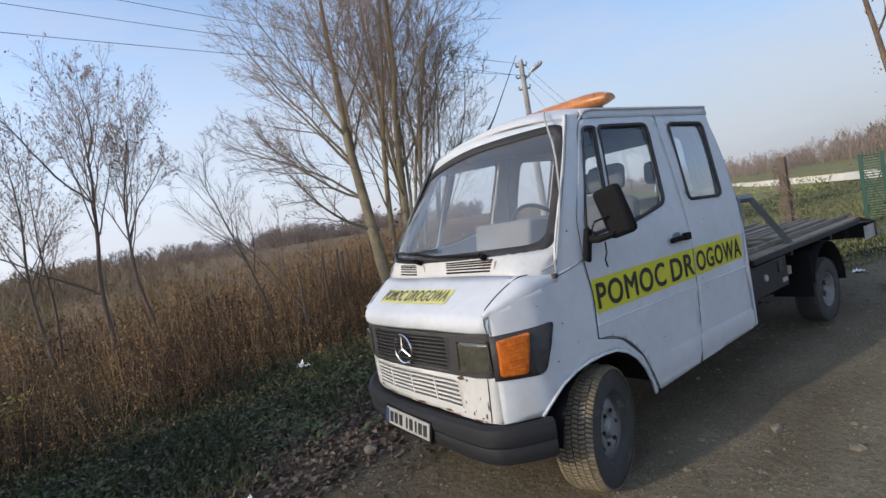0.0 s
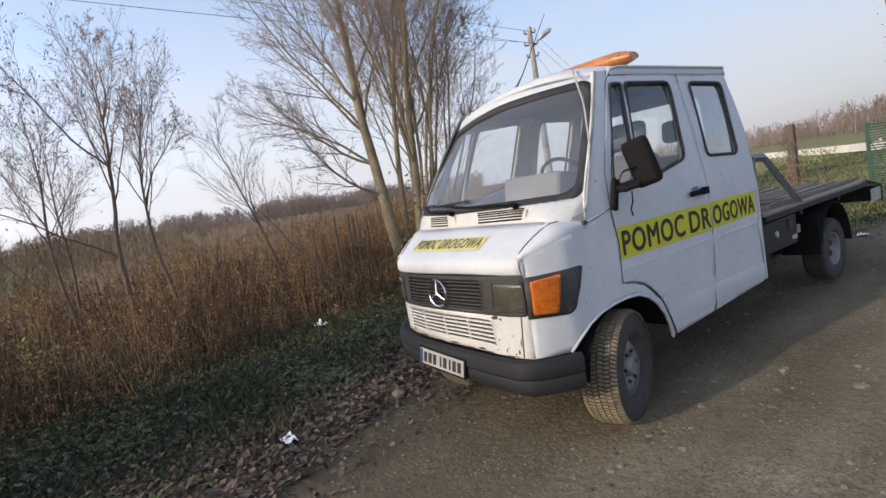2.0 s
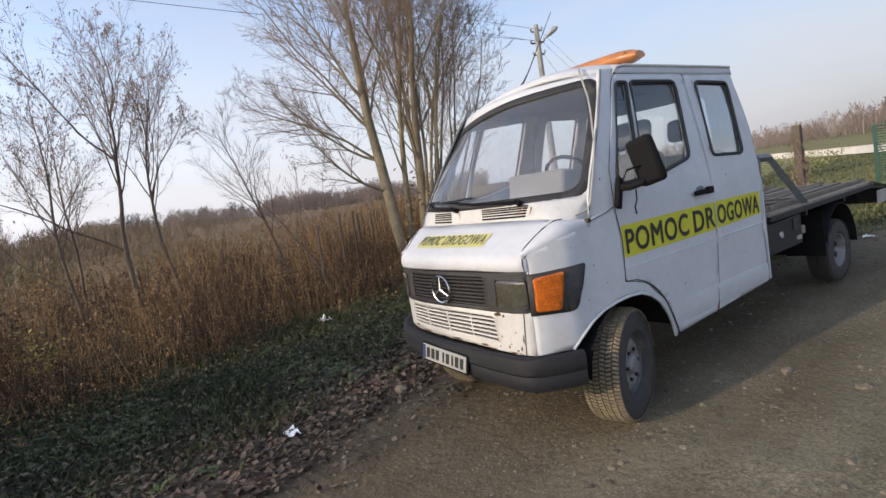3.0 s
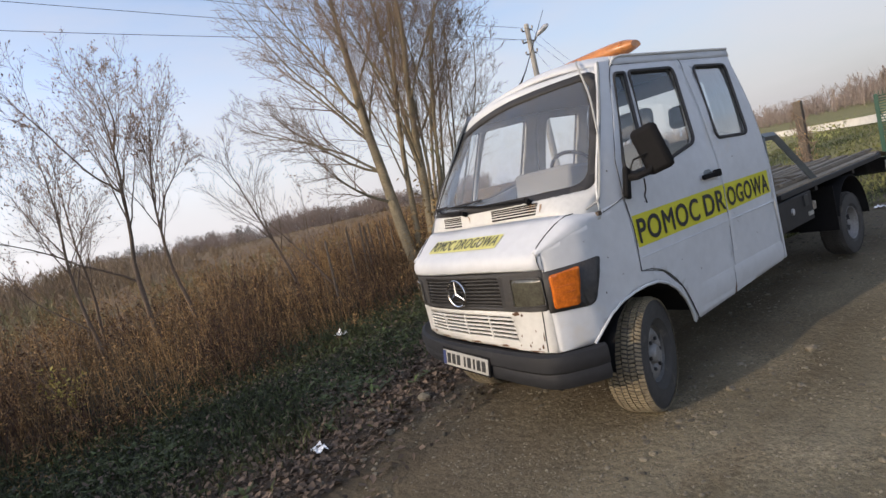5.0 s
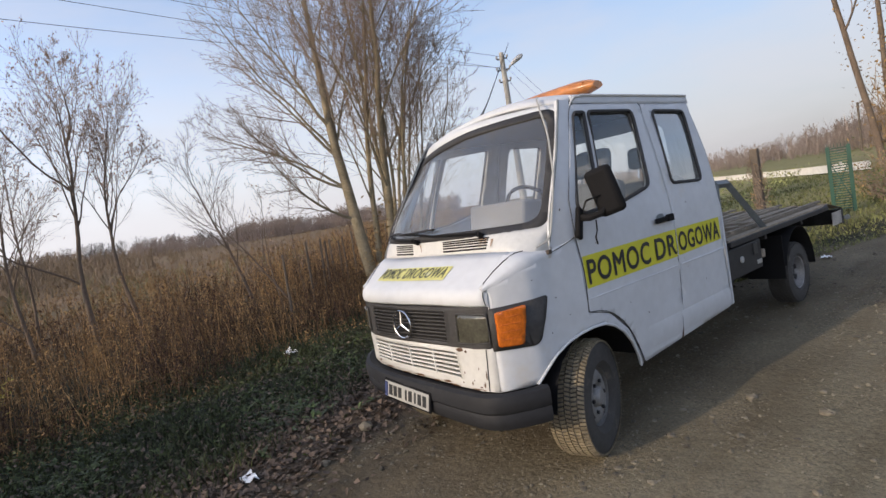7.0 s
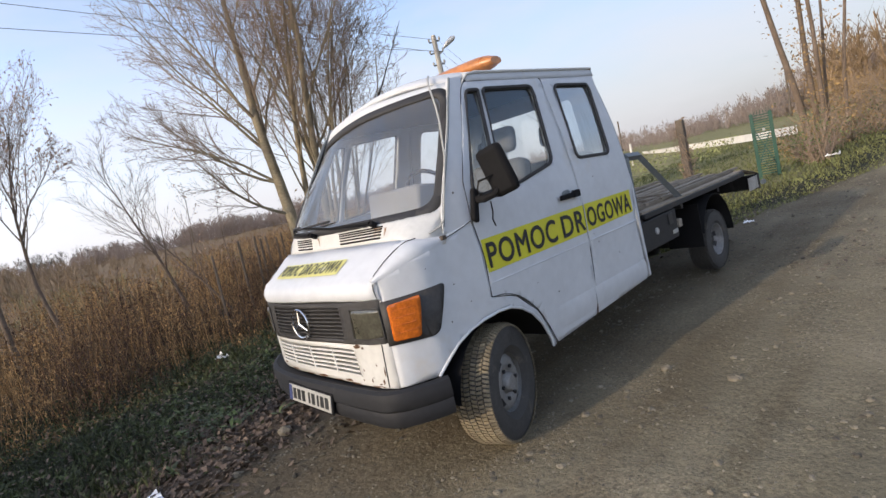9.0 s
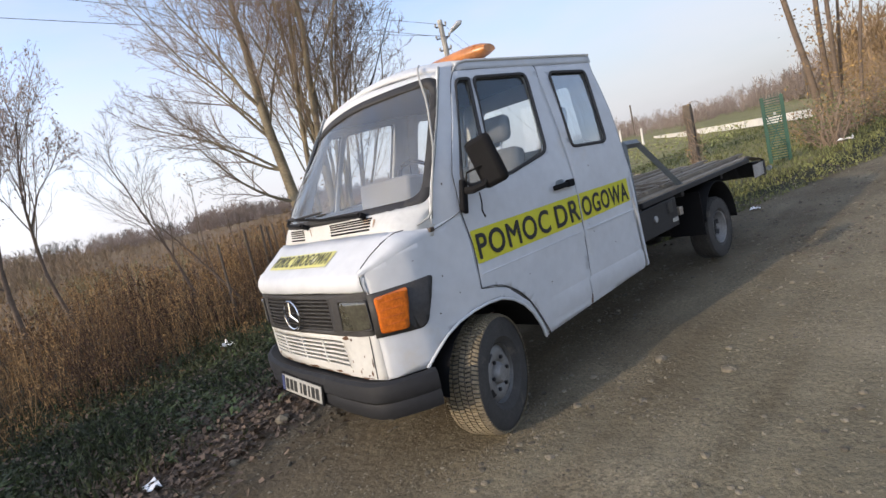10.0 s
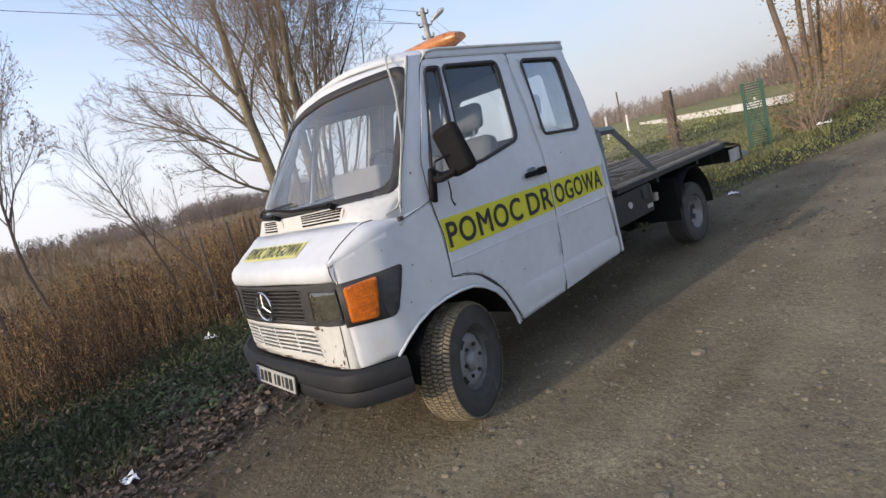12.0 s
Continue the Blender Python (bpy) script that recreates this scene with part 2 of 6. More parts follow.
LITTER = mat("fallen_leaf", (0.100, 0.071, 0.051), 0.85, var=0.2, scale=3, fine=20, rand=0.65, island=True)
STONE = mat("road_stone", (0.128, 0.113, 0.085), 0.9, var=0.2, scale=9, fine=40, rand=0.55, island=True, bump=0.2)
WOODPOST = mat("weathered_post_wood", (0.105, 0.086, 0.068), 0.95, var=0.3, scale=5, fine=40)
CONCRETE = mat("old_concrete", (0.40, 0.38, 0.34), 0.95, var=0.25, scale=3, fine=40, bump=0.3)
PALE = mat("pale_concrete_wall", (0.62, 0.60, 0.56), 0.9, var=0.12, scale=0.5, fine=6)
GREEN = mat("green_gate_paint", (0.010, 0.058, 0.038), 0.5, var=0.15, scale=4)
FARWOOD = mat("far_bare_wood", (0.25, 0.205, 0.18), 1.0, var=0.3, scale=0.05, fine=0.6, rand=0.3, island=True)
FARPINE = mat("far_dark_wood", (0.10, 0.095, 0.085), 1.0, var=0.3, scale=0.05, fine=0.6, rand=0.3, island=True)
WIRE = mat("cable", (0.03, 0.03, 0.035), 0.6)
GALV = mat("galvanised_lamp", (0.42, 0.43, 0.44), 0.5, 0.4, var=0.15)
PAPER = mat("white_litter", (0.75, 0.76, 0.78), 0.6, var=0.1, scale=20)


# ---- mesh helpers ----
class Mesh:
    """Collects vertices and faces of one mesh."""

    def __init__(self):
        self.v, self.f = [], []

    def add(self, verts, faces):
        o = len(self.v)
        self.v.extend(tuple(p) for p in verts)
        self.f.extend(tuple(o + i for i in q) for q in faces)

    def grid(self, rows, close=False):
        nr, nc = len(rows), len(rows[0])
        faces = []
        for i in range(nr - 1):
            for j in range(nc if close else nc - 1):
                k = (j + 1) % nc
                faces.append((i * nc + j, i * nc + k, (i + 1) * nc + k, (i + 1) * nc + j))
        self.add([p for r in rows for p in r], faces)
        return self

    def tube(self, pts, radii, n=6, cap=True):
        pts = [Vector(p) for p in pts]
        if not hasattr(radii, "__len__"):
            radii = [radii] * len(pts)
        rows, ref = [], None
        for i, p in enumerate(pts):
            d = (pts[min(i + 1, len(pts) - 1)] - pts[max(i - 1, 0)]).normalized()
            if ref is None:
                ref = Vector((0, 0, 1)) if abs(d.z) < 0.9 else Vector((1, 0, 0))
            a = d.cross(ref).normalized()
            b = d.cross(a)
            rows.append([p + (a * math.cos(t) + b * math.sin(t)) * radii[i] for t in (2 * math.pi * k / n for k in range(n))])
        o = len(self.v)
        self.grid(rows, True)
        if cap:
            self.f.append(tuple(o + k for k in reversed(range(n))))
            self.f.append(tuple(o + (len(pts) - 1) * n + k for k in range(n)))
        return self

    def box(self, c, s, m=None):
        x, y, z = (q / 2 for q in s)
        m = m or Matrix.Identity(4)
        vs = [Vector(c) + (m.to_3x3() @ Vector((a * x, b * y, d * z))) for a in (-1, 1) for b in (-1, 1) for d in (-1, 1)]
        self.add(vs, [(0, 1, 3, 2), (4, 6, 7, 5), (0, 4, 5, 1), (2, 3, 7, 6), (0, 2, 6, 4), (1, 5, 7, 3)])
        return self

    def lathe(self, prof, n=48, axis="x", c=(0, 0, 0)):
        """prof: (offset along the axis, radius)."""
        rows = []
        for o, r in prof:
            row = []
            for k in range(n):
                t = 2 * math.pi * k / n
                p = (o, r * math.cos(t), r * math.sin(t)) if axis == "x" else (r * math.cos(t), r * math.sin(t), o) if axis == "z" else (r * math.cos(t), o, -r * math.sin(t))
                row.append((c[0] + p[0], c[1] + p[1], c[2] + p[2]))
            rows.append(row)
        self.grid(rows, True)
        return self

    def data(self, name, smooth=40):
        me = bpy.data.meshes.new(name)
        me.from_pydata([tuple(p) for p in self.v], [], self.f)
        me.update()
        if smooth:
            me.shade_smooth()
            me.set_sharp_from_angle(angle=radians(smooth))
        return me


def part(name, mesh, material, parent=None, label="", smooth=40, mirror=False, at=None, solid=0.0, bevel=0.0):
    """Links a mesh as one object under a thing or a part."""
    me = mesh if isinstance(mesh, bpy.types.Mesh) else mesh.data(name, smooth)
    if material and not me.materials:
        me.materials.append(material)
    ob = new(name, me)
    ob.parent = parent
    if at is not None:
        ob.matrix_basis = at
    if label:
        ob["label"] = label
    if solid:
        so = ob.modifiers.new("thickness", "SOLIDIFY")
        so.thickness, so.offset = solid, -1
    if bevel:
        bv = ob.modifiers.new("edges", "BEVEL")
        bv.width, bv.segments, bv.limit_method = bevel, 2, "ANGLE"
    return ob


def thing(name, loc, label, category, group="", rz=0.0):
    ob = new(name)
    ob.empty_display_size = 0.1
    ob.matrix_basis = pose(*loc, 0, 0, rz)
    return tagged(ob, label, category, group)


def interp(x, table):
    for (a, p), (b, q) in zip(table, table[1:]):
        if x <= b:
            return p + (q - p) * max(0.0, (x - a) / (b - a))
    return table[-1][1]


def curve(x, table):
    """Like interp, but without kinks at the table's rows."""
    n = len(table)
    if x <= table[0][0]:
        return table[0][1]
    for i in range(n - 1):
        (a, p), (b, q) = table[i], table[i + 1]
        if x <= b:
            m0 = (q - table[i - 1][1]) / (b - table[i - 1][0]) if i else (q - p) / (b - a)
            m1 = (table[i + 2][1] - p) / (table[i + 2][0] - a) if i + 2 < n else (q - p) / (b - a)
            t, h = (x - a) / (b - a), b - a
            return (2 * t ** 3 - 3 * t * t + 1) * p + (t ** 3 - 2 * t * t + t) * h * m0 + (3 * t * t - 2 * t ** 3) * q + (t ** 3 - t * t) * h * m1
    return table[-1][1]


def rounded(pts, r, seg=5):
    """A closed outline with its corners rounded; r: one radius or one for each corner."""
    out, n = [], len(pts)
    for i, p in enumerate(pts):
        p, a, b = Vector(p), Vector(pts[i - 1]), Vector(pts[(i + 1) % n])
        rr = r[i] if hasattr(r, "__len__") else r
        if rr <= 0:
            out.append(tuple(p))
            continue
        da, db = (a - p), (b - p)
        rr = min(rr, da.length * 0.45, db.length * 0.45)
        s, e = p + da.normalized() * rr, p + db.normalized() * rr
        for k in range(seg + 1):
            t = k / seg
            out.append(tuple(s * (1 - t) ** 2 + p * 2 * t * (1 - t) + e * t * t))
    return out


def sheet(name, outline, place, holes=(), cuts=((), ()), smooth=50, flip=False):
    """A flat outline with holes, cut at the given levels and bent into space by place(u, v)."""
    bm = bmesh.new()
    for loop in (outline, *holes):
        vs = [bm.verts.new((p[0], p[1], 0)) for p in loop]
        for a, b in zip(vs, vs[1:] + vs[:1]):
            bm.edges.new((a, b))
    bmesh.ops.triangle_fill(bm, use_beauty=True, use_dissolve=False, edges=bm.edges[:], normal=(0, 0, 1))
    for axis in (0, 1):
        for level in cuts[axis]:
            co, no = [0, 0, 0], [0, 0, 0]
            co[axis], no[axis] = level, 1
            bmesh.ops.bisect_plane(bm, geom=bm.verts[:] + bm.edges[:] + bm.faces[:], dist=1e-5, plane_co=co, plane_no=no)
    for f in bm.faces:
        if (f.normal.z < 0) != flip:
            f.normal_flip()
    for v in bm.verts:
        v.co = place(v.co.x, v.co.y)
    me = bpy.data.meshes.new(name)
    bm.to_mesh(me)
    bm.free()
    if smooth:
        me.shade_smooth()
        me.set_sharp_from_angle(angle=radians(smooth))
    return me


def steps(a, b, n):
    return [a + (b - a) * i / n for i in range(1, n)]


def loop_tube(pts, r, n=6):
    """A closed tube along an outline in space."""
    m = Mesh()
    pts = [Vector(p) for p in pts]
    k = len(pts)
    rows = []
    for i, p in enumerate(pts):
        d = (pts[(i + 1) % k] - pts[i - 1]).normalized()
        ref = Vector((1, 0, 0)) if abs(d.x) < 0.8 else Vector((0, 0, 1))
        a = d.cross(ref).normalized()
        b = d.cross(a)
        rows.append([p + (a * math.cos(t) + b * math.sin(t)) * r for t in (2 * math.pi * q / n for q in range(n))])
    rows.append(rows[0])
    return m.grid(rows, True)


# ---- ground ----
ROAD_EDGE = [(-40, 1.5), (-6, 1.1), (-3, 0.35), (-1.9, -0.35), (-0.8, -0.85), (0.3, -1.0), (2, -0.9), (4.2, -0.5), (6.4, 0.15), (10.6, 1.45), (20, 1.3), (60, -3.0), (400, -30.0)]
WEED_EDGE = [(-40, -2.6), (-9, -3.2), (-4, -4.6), (-1.7, -5.3), (0.5, -5.9), (2.5, -6.5), (3.7, -6.9), (7, -8.6), (12, -12.0), (30, -22.0), (400, -200.0)]


def ground_z(x, y):
    """The height of the ground: a gentle rise to the back, a low verge and a field that climbs to the far woods."""
    z = -0.035 + 0.022 * max(-6.0, min(y, 12.0)) + 0.012 * max(0.0, min(y - 12.0, 70.0))
    d = ROAD(y) - x
    z += 0.05 * math.exp(-((d - 0.5) / 0.6) ** 2) - 0.10 * min(1.0, max(0.0, (d - 1.0) / 3.0))
    z += 0.018 * max(0.0, min(-x - 16.0, 200.0)) * (1.0 if x < 0 else 0.0) * min(1.0, max(0.0, 1.2 - y / 120.0))
    near = max(0.0, 1.0 - math.hypot(x, y) / 60.0)
    if near:
        q = Vector((x, y, 0))
        rough = 0.35 + 0.65 * min(1.0, max(0.0, d / 1.0))
        z += near * rough * (0.05 * noise.noise(q * 0.6) + 0.022 * noise.noise(q * 2.3) + 0.008 * noise.noise(q * 7.0))
        z += near * 0.006 * noise.noise(q * 5.0)
    return z


def ROAD(y):
    return interp(y, ROAD_EDGE)


def spaced(fine_a, fine_b, step, far_a, far_b, grow=1.22):
    out, s, p = [], step, fine_a
    while p > far_a:
        s *= grow
        p -= s
        out.append(p)
    out = out[::-1]
    k = int((fine_b - fine_a) / step)
    out += [fine_a + step * i for i in range(k + 1)]
    s, p = step, out[-1]
    while p < far_b:
        s *= grow
        p += s
        out.append(p)
    return out


def smooth01(a, b, x):
    t = min(1.0, max(0.0, (x - a) / (b - a)))
    return t * t * (3 - 2 * t)


def build_ground():
    xs, ys = spaced(-4.0, 5.0, 0.09, -1800, 1800), spaced(-3.4, 7.0, 0.09, -1800, 1800)
    nx, ny = len(xs), len(ys)
    verts = [(x, y, ground_z(x, y)) for y in ys for x in xs]
    faces = [(j * nx + i, j * nx + i + 1, (j + 1) * nx + i + 1, (j + 1) * nx + i) for j in range(ny - 1) for i in range(nx - 1)]
    me = bpy.data.meshes.new("ground")
    me.from_pydata(verts, [], faces)
    zone = me.color_attributes.new("zone", "FLOAT_COLOR", "POINT")
    data = np.ones((len(verts), 4), dtype=np.float32)
    for k, (x, y, z) in enumerate(verts):
        d = ROAD(y) - x
        wob = 0.35 * noise.noise(Vector((x * 0.8, y * 0.8, 3))) + 0.2 * noise.noise(Vector((x * 3, y * 3, 7)))
        road = smooth01(0.25, -0.25, d + wob * 0.7) * smooth01(-8.6, -7.4, d + wob)
        litter = smooth01(-0.5, 0.1, d + wob * 0.5) * smooth01(2.3, 0.9, d + wob)
        litter *= smooth01(4.2, 2.5, y)
        field = smooth01(6.0, 18.0, math.hypot(x + 3, y)) * smooth01(1.0, 6.0, d)
        lawn = smooth01(8.0, 12.0, y) * smooth01(0.6, 2.0, d) * smooth01(136, 124, math.degrees(math.atan2(y + 2.5, x - 3.0)))
        data[k, :3] = road, litter, field * (1 - lawn)
        data[k, 3] = lawn
    zone.data.foreach_set("color", data.ravel())
    me.shade_smooth()
    m = bpy.data.materials.new("ground")
    m.use_nodes = True
    n, l = m.node_tree.nodes, m.node_tree.links
    b = n["Principled BSDF"]
    b.inputs["Roughness"].default_value = 0.95
    b.inputs["Specular IOR Level"].default_value = 0.25
    co = n.new("ShaderNodeTexCoord").outputs["Object"]

    def tex(scale, detail=6.0, rough=0.6):
        t = n.new("ShaderNodeTexNoise")
        t.inputs["Scale"].default_value, t.inputs["Detail"].default_value, t.inputs["Roughness"].default_value = scale, detail, rough
        l.new(co, t.inputs["Vector"])
        return t.outputs["Fac"]

    def colours(fac, stops):
        r = n.new("ShaderNodeValToRGB")
        e = r.color_ramp.elements
        while len(e) < len(stops):
            e.new(0.5)
        for q, (p, c) in zip(e, stops):
            q.position, q.color = p, (*c, 1)
        l.new(fac, r.inputs["Fac"])
        return r.outputs["Color"]

    def blend(a, c, fac, kind="MIX"):
        x = n.new("ShaderNodeMixRGB")
        x.blend_type = kind
        l.new(a, x.inputs["Color1"])
        l.new(c, x.inputs["Color2"])
        if isinstance(fac, float):
            x.inputs["Fac"].default_value = fac
        else:
            l.new(fac, x.inputs["Fac"])
        return x.outputs["Color"]

    brown = colours(tex(0.9), [(0.3, (0.080, 0.064, 0.042)), (0.55, (0.118, 0.097, 0.065)), (0.75, (0.158, 0.132, 0.090))])
    packed = colours(tex(0.9), [(0.3, (0.116, 0.103, 0.071)), (0.55, (0.163, 0.146, 0.103)), (0.75, (0.212, 0.190, 0.139))])
    place = n.new("ShaderNodeSeparateXYZ")
    l.new(co, place.inputs["Vector"])
    wobble = n.new("ShaderNodeMath")
    wobble.operation, wobble.inputs[1].default_value = "MULTIPLY_ADD", 2.2
    l.new(tex(1.1, 5.0, 0.6), wobble.inputs[0])
    l.new(place.outputs["X"], wobble.inputs[2])
    track = n.new("ShaderNodeMapRange")
    track.inputs["From Min"].default_value, track.inputs["From Max"].default_value = 1.3, 3.0
    l.new(wobble.outputs[0], track.inputs["Value"])
    earth = blend(brown, packed, track.outputs["Result"])
    grit = colours(tex(55.0, 4.0, 0.7), [(0.34, (0.66, 0.65, 0.63)), (0.5, (1.0, 0.99, 0.97)), (0.68, (1.28, 1.26, 1.20))])
    roadc = blend(earth, grit, 0.75, "MULTIPLY")
    cells = n.new("ShaderNodeTexVoronoi")
    cells.inputs["Scale"].default_value = 62.0
    l.new(co, cells.inputs["Vector"])
    bw = n.new("ShaderNodeRGBToBW")
    l.new(cells.outputs["Color"], bw.inputs["Color"])
    stones = colours(bw.outputs["Val"], [(0.15, (0.70, 0.69, 0.67)), (0.5, (0.97, 0.97, 0.97)), (0.85, (1.28, 1.27, 1.26))])
    some = n.new("ShaderNodeMapRange")
    some.inputs["From Min"].default_value, some.inputs["From Max"].default_value = 0.42, 0.62
    some.inputs["To Min"].default_value, some.inputs["To Max"].default_value = 0.05, 0.95
    l.new(tex(1.7, 5.0, 0.6), some.inputs["Value"])
    roadc = blend(roadc, stones, some.outputs["Result"], "MULTIPLY")
    along = n.new("ShaderNodeMapping")
    along.inputs["Scale"].default_value = (1.5, 0.14, 1.0)
    l.new(co, along.inputs["Vector"])
    ruts = n.new("ShaderNodeTexNoise")
    ruts.inputs["Scale"].default_value, ruts.inputs["Detail"].default_value = 1.0, 5.0
    l.new(along.outputs["Vector"], ruts.inputs["Vector"])
    roadc = blend(roadc, colours(ruts.outputs["Fac"], [(0.35, (0.74, 0.70, 0.65)), (0.5, (1.0, 1.0, 1.0)), (0.65, (1.22, 1.20, 1.17))]), 0.9, "MULTIPLY")
    # soil and grass ground: ramps darkened to carry shade under the plants
    soil = colours(tex(6.0), [(0.3, (0.045, 0.034, 0.025)), (0.6, (0.082, 0.062, 0.044)), (0.8, (0.12, 0.096, 0.072))])
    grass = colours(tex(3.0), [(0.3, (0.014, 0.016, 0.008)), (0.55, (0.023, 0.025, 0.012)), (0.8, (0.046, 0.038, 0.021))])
    field = colours(tex(0.09, 8.0), [(0.3, (0.125, 0.085, 0.050)), (0.5, (0.175, 0.120, 0.070)), (0.66, (0.15, 0.115, 0.06)), (0.8, (0.11, 0.11, 0.05))])
    att = n.new("ShaderNodeVertexColor")
    att.layer_name = "zone"
    sep = n.new("ShaderNodeSeparateColor")
    l.new(att.outputs["Color"], sep.inputs["Color"])
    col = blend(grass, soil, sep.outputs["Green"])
    col = blend(col, field, sep.outputs["Blue"])
    lawn = colours(tex(0.7), [(0.3, (0.150, 0.145, 0.060)), (0.55, (0.205, 0.190, 0.085)), (0.8, (0.26, 0.21, 0.12))])
    col = blend(col, lawn, att.outputs["Alpha"])
    col = blend(col, roadc, sep.outputs["Red"])
    l.new(col, b.inputs["Base Color"])
    bp = n.new("ShaderNodeBump")
    bp.inputs["Strength"].default_value, bp.inputs["Distance"].default_value = 0.8, 0.03
    l.new(tex(16.0, 8.0, 0.62), bp.inputs["Height"])
    l.new(bp.outputs["Normal"], b.inputs["Normal"])
    me.materials.append(m)
    return tagged(new("ground", me), "gravel road with grass verge and dry field", "ground", kind="structure")


build_ground()

# ---- tow truck ----
XC = 0.08
TRUCK = thing("tow_truck", (XC, 0, 0), "old white double-cab flatbed tow truck with yellow stripes on gravel", "tow truck")

HALF = [(0.40, 0.868), (0.60, 0.890), (0.93, 0.902), (0.98, 0.907), (1.03, 0.903), (1.30, 0.903), (1.45, 0.896), (1.56, 0.882), (1.80, 0.842), (2.05, 0.790), (2.20, 0.748), (2.30, 0.708)]
NOSE = [(0.0, -0.868), (0.25, -0.858), (0.45, -0.832), (0.60, -0.780), (0.70, -0.700)]
FLANK = [(-0.70, 0.700), (-0.64, 0.742), (-0.58, 0.770), (-0.46, 0.820), (-0.36, 0.855), (-0.25, 0.880), (-0.05, 0.902), (0.05, 0.905), (0.4, 0.905), (9, 0.905)]


def side_x(y, z):
    return curve(z, HALF) * curve(y, FLANK) / 0.905


def nose_y(x):
    x = abs(x)
    return interp(x, NOSE) if x <= 0.70 else -0.70 + (x - 0.70) * 2.0


def flank(off=0.0, s=1):
    return lambda y, z: Vector((s * (side_x(y, z) + off), y, z))


def sag(x, z):
    """The lower front hangs a little towards the driver's side."""
    return 0.14 * max(0.0, 0.95 - z) * (0.65 - x)


def front(off=0.0, lean=0.05):
    return lambda x, z: Vector((x * curve(z, HALF) / 0.903, nose_y(x) - off + lean * abs(z - 0.9) * max(0.0, 1 - (x / 0.7) ** 2), z + sag(x, z)))


YC, ZC = steps(-0.7, 0.2, 30) + steps(0.2, 2.0, 24), steps(0.40, 2.30, 40)
DOOR = rounded([(-0.045, 0.905), (-0.03, 1.16), (-0.08, 1.39), (-0.055, 1.62), (0.225, 2.17), (0.29, 2.245), (1.17, 2.25), (1.125, 1.24), (1.105, 0.83), (1.03, 0.43), (0.50, 0.405), (0.365, 0.69), (0.19, 0.855)], [0.01, 0, 0.05, 0.08, 0.05, 0.06, 0.05, 0, 0.1, 0.02, 0.02, 0.12, 0.12], 4)
WIN_Q = rounded([(0.035, 1.565), (0.315, 2.185), (0.435, 2.185), (0.27, 1.53), (0.10, 1.515)], [0.04, 0.04, 0.02, 0.02, 0.03])
WIN_F = rounded([(0.305, 1.525), (0.485, 2.19), (1.035, 2.19), (0.915, 1.615), (0.50, 1.535)], [0.02, 0.03, 0.07, 0.06, 0.03])
WIN_R = rounded([(1.235, 1.605), (1.315, 2.185), (1.825, 2.175), (1.725, 1.585)], 0.055)
REAR = [(1.135, 1.24), (1.18, 2.25), (1.945, 2.25), (1.965, 1.80), (1.955, 1.60), (1.91, 1.07), (1.845, 0.62), (1.84, 0.47), (1.04, 0.432), (1.115, 0.83)]
ARCH = [(-0.50, 0.595), (-0.43, 0.665), (-0.35, 0.725), (-0.26, 0.770), (-0.16, 0.795), (-0.02, 0.805), (0.10, 0.795), (0.20, 0.755), (0.29, 0.690), (0.36, 0.600), (0.42, 0.480), (0.445, 0.400)]
FENDER = [(-0.70, 0.60)] + ARCH[:1] + ARCH[1:] + [(0.485, 0.402), (0.352, 0.685), (0.182, 0.842), (0.06, 0.892), (-0.055, 0.902), (-0.042, 1.16), (-0.092, 1.385), (-0.29, 1.325), (-0.50, 1.285), (-0.70, 1.215)]

def hood_z(x, y):
    """Height of the bonnet's top with its rounded front edge."""
    ya, yr, zr = nose_y(x) + 0.05, -0.585 + 0.16 * (abs(x) / 0.85) ** 2.0, 1.388 - 0.01 * abs(x)
    if y < ya:
        return interp(y - ya + 0.05, [(-0.016, 1.16), (0.0, 1.20), (0.018, 1.222), (0.05, 1.240)])
    return 1.240 + (zr - 1.240) * min(1.0, (y - ya) / (yr - ya)) ** 0.92


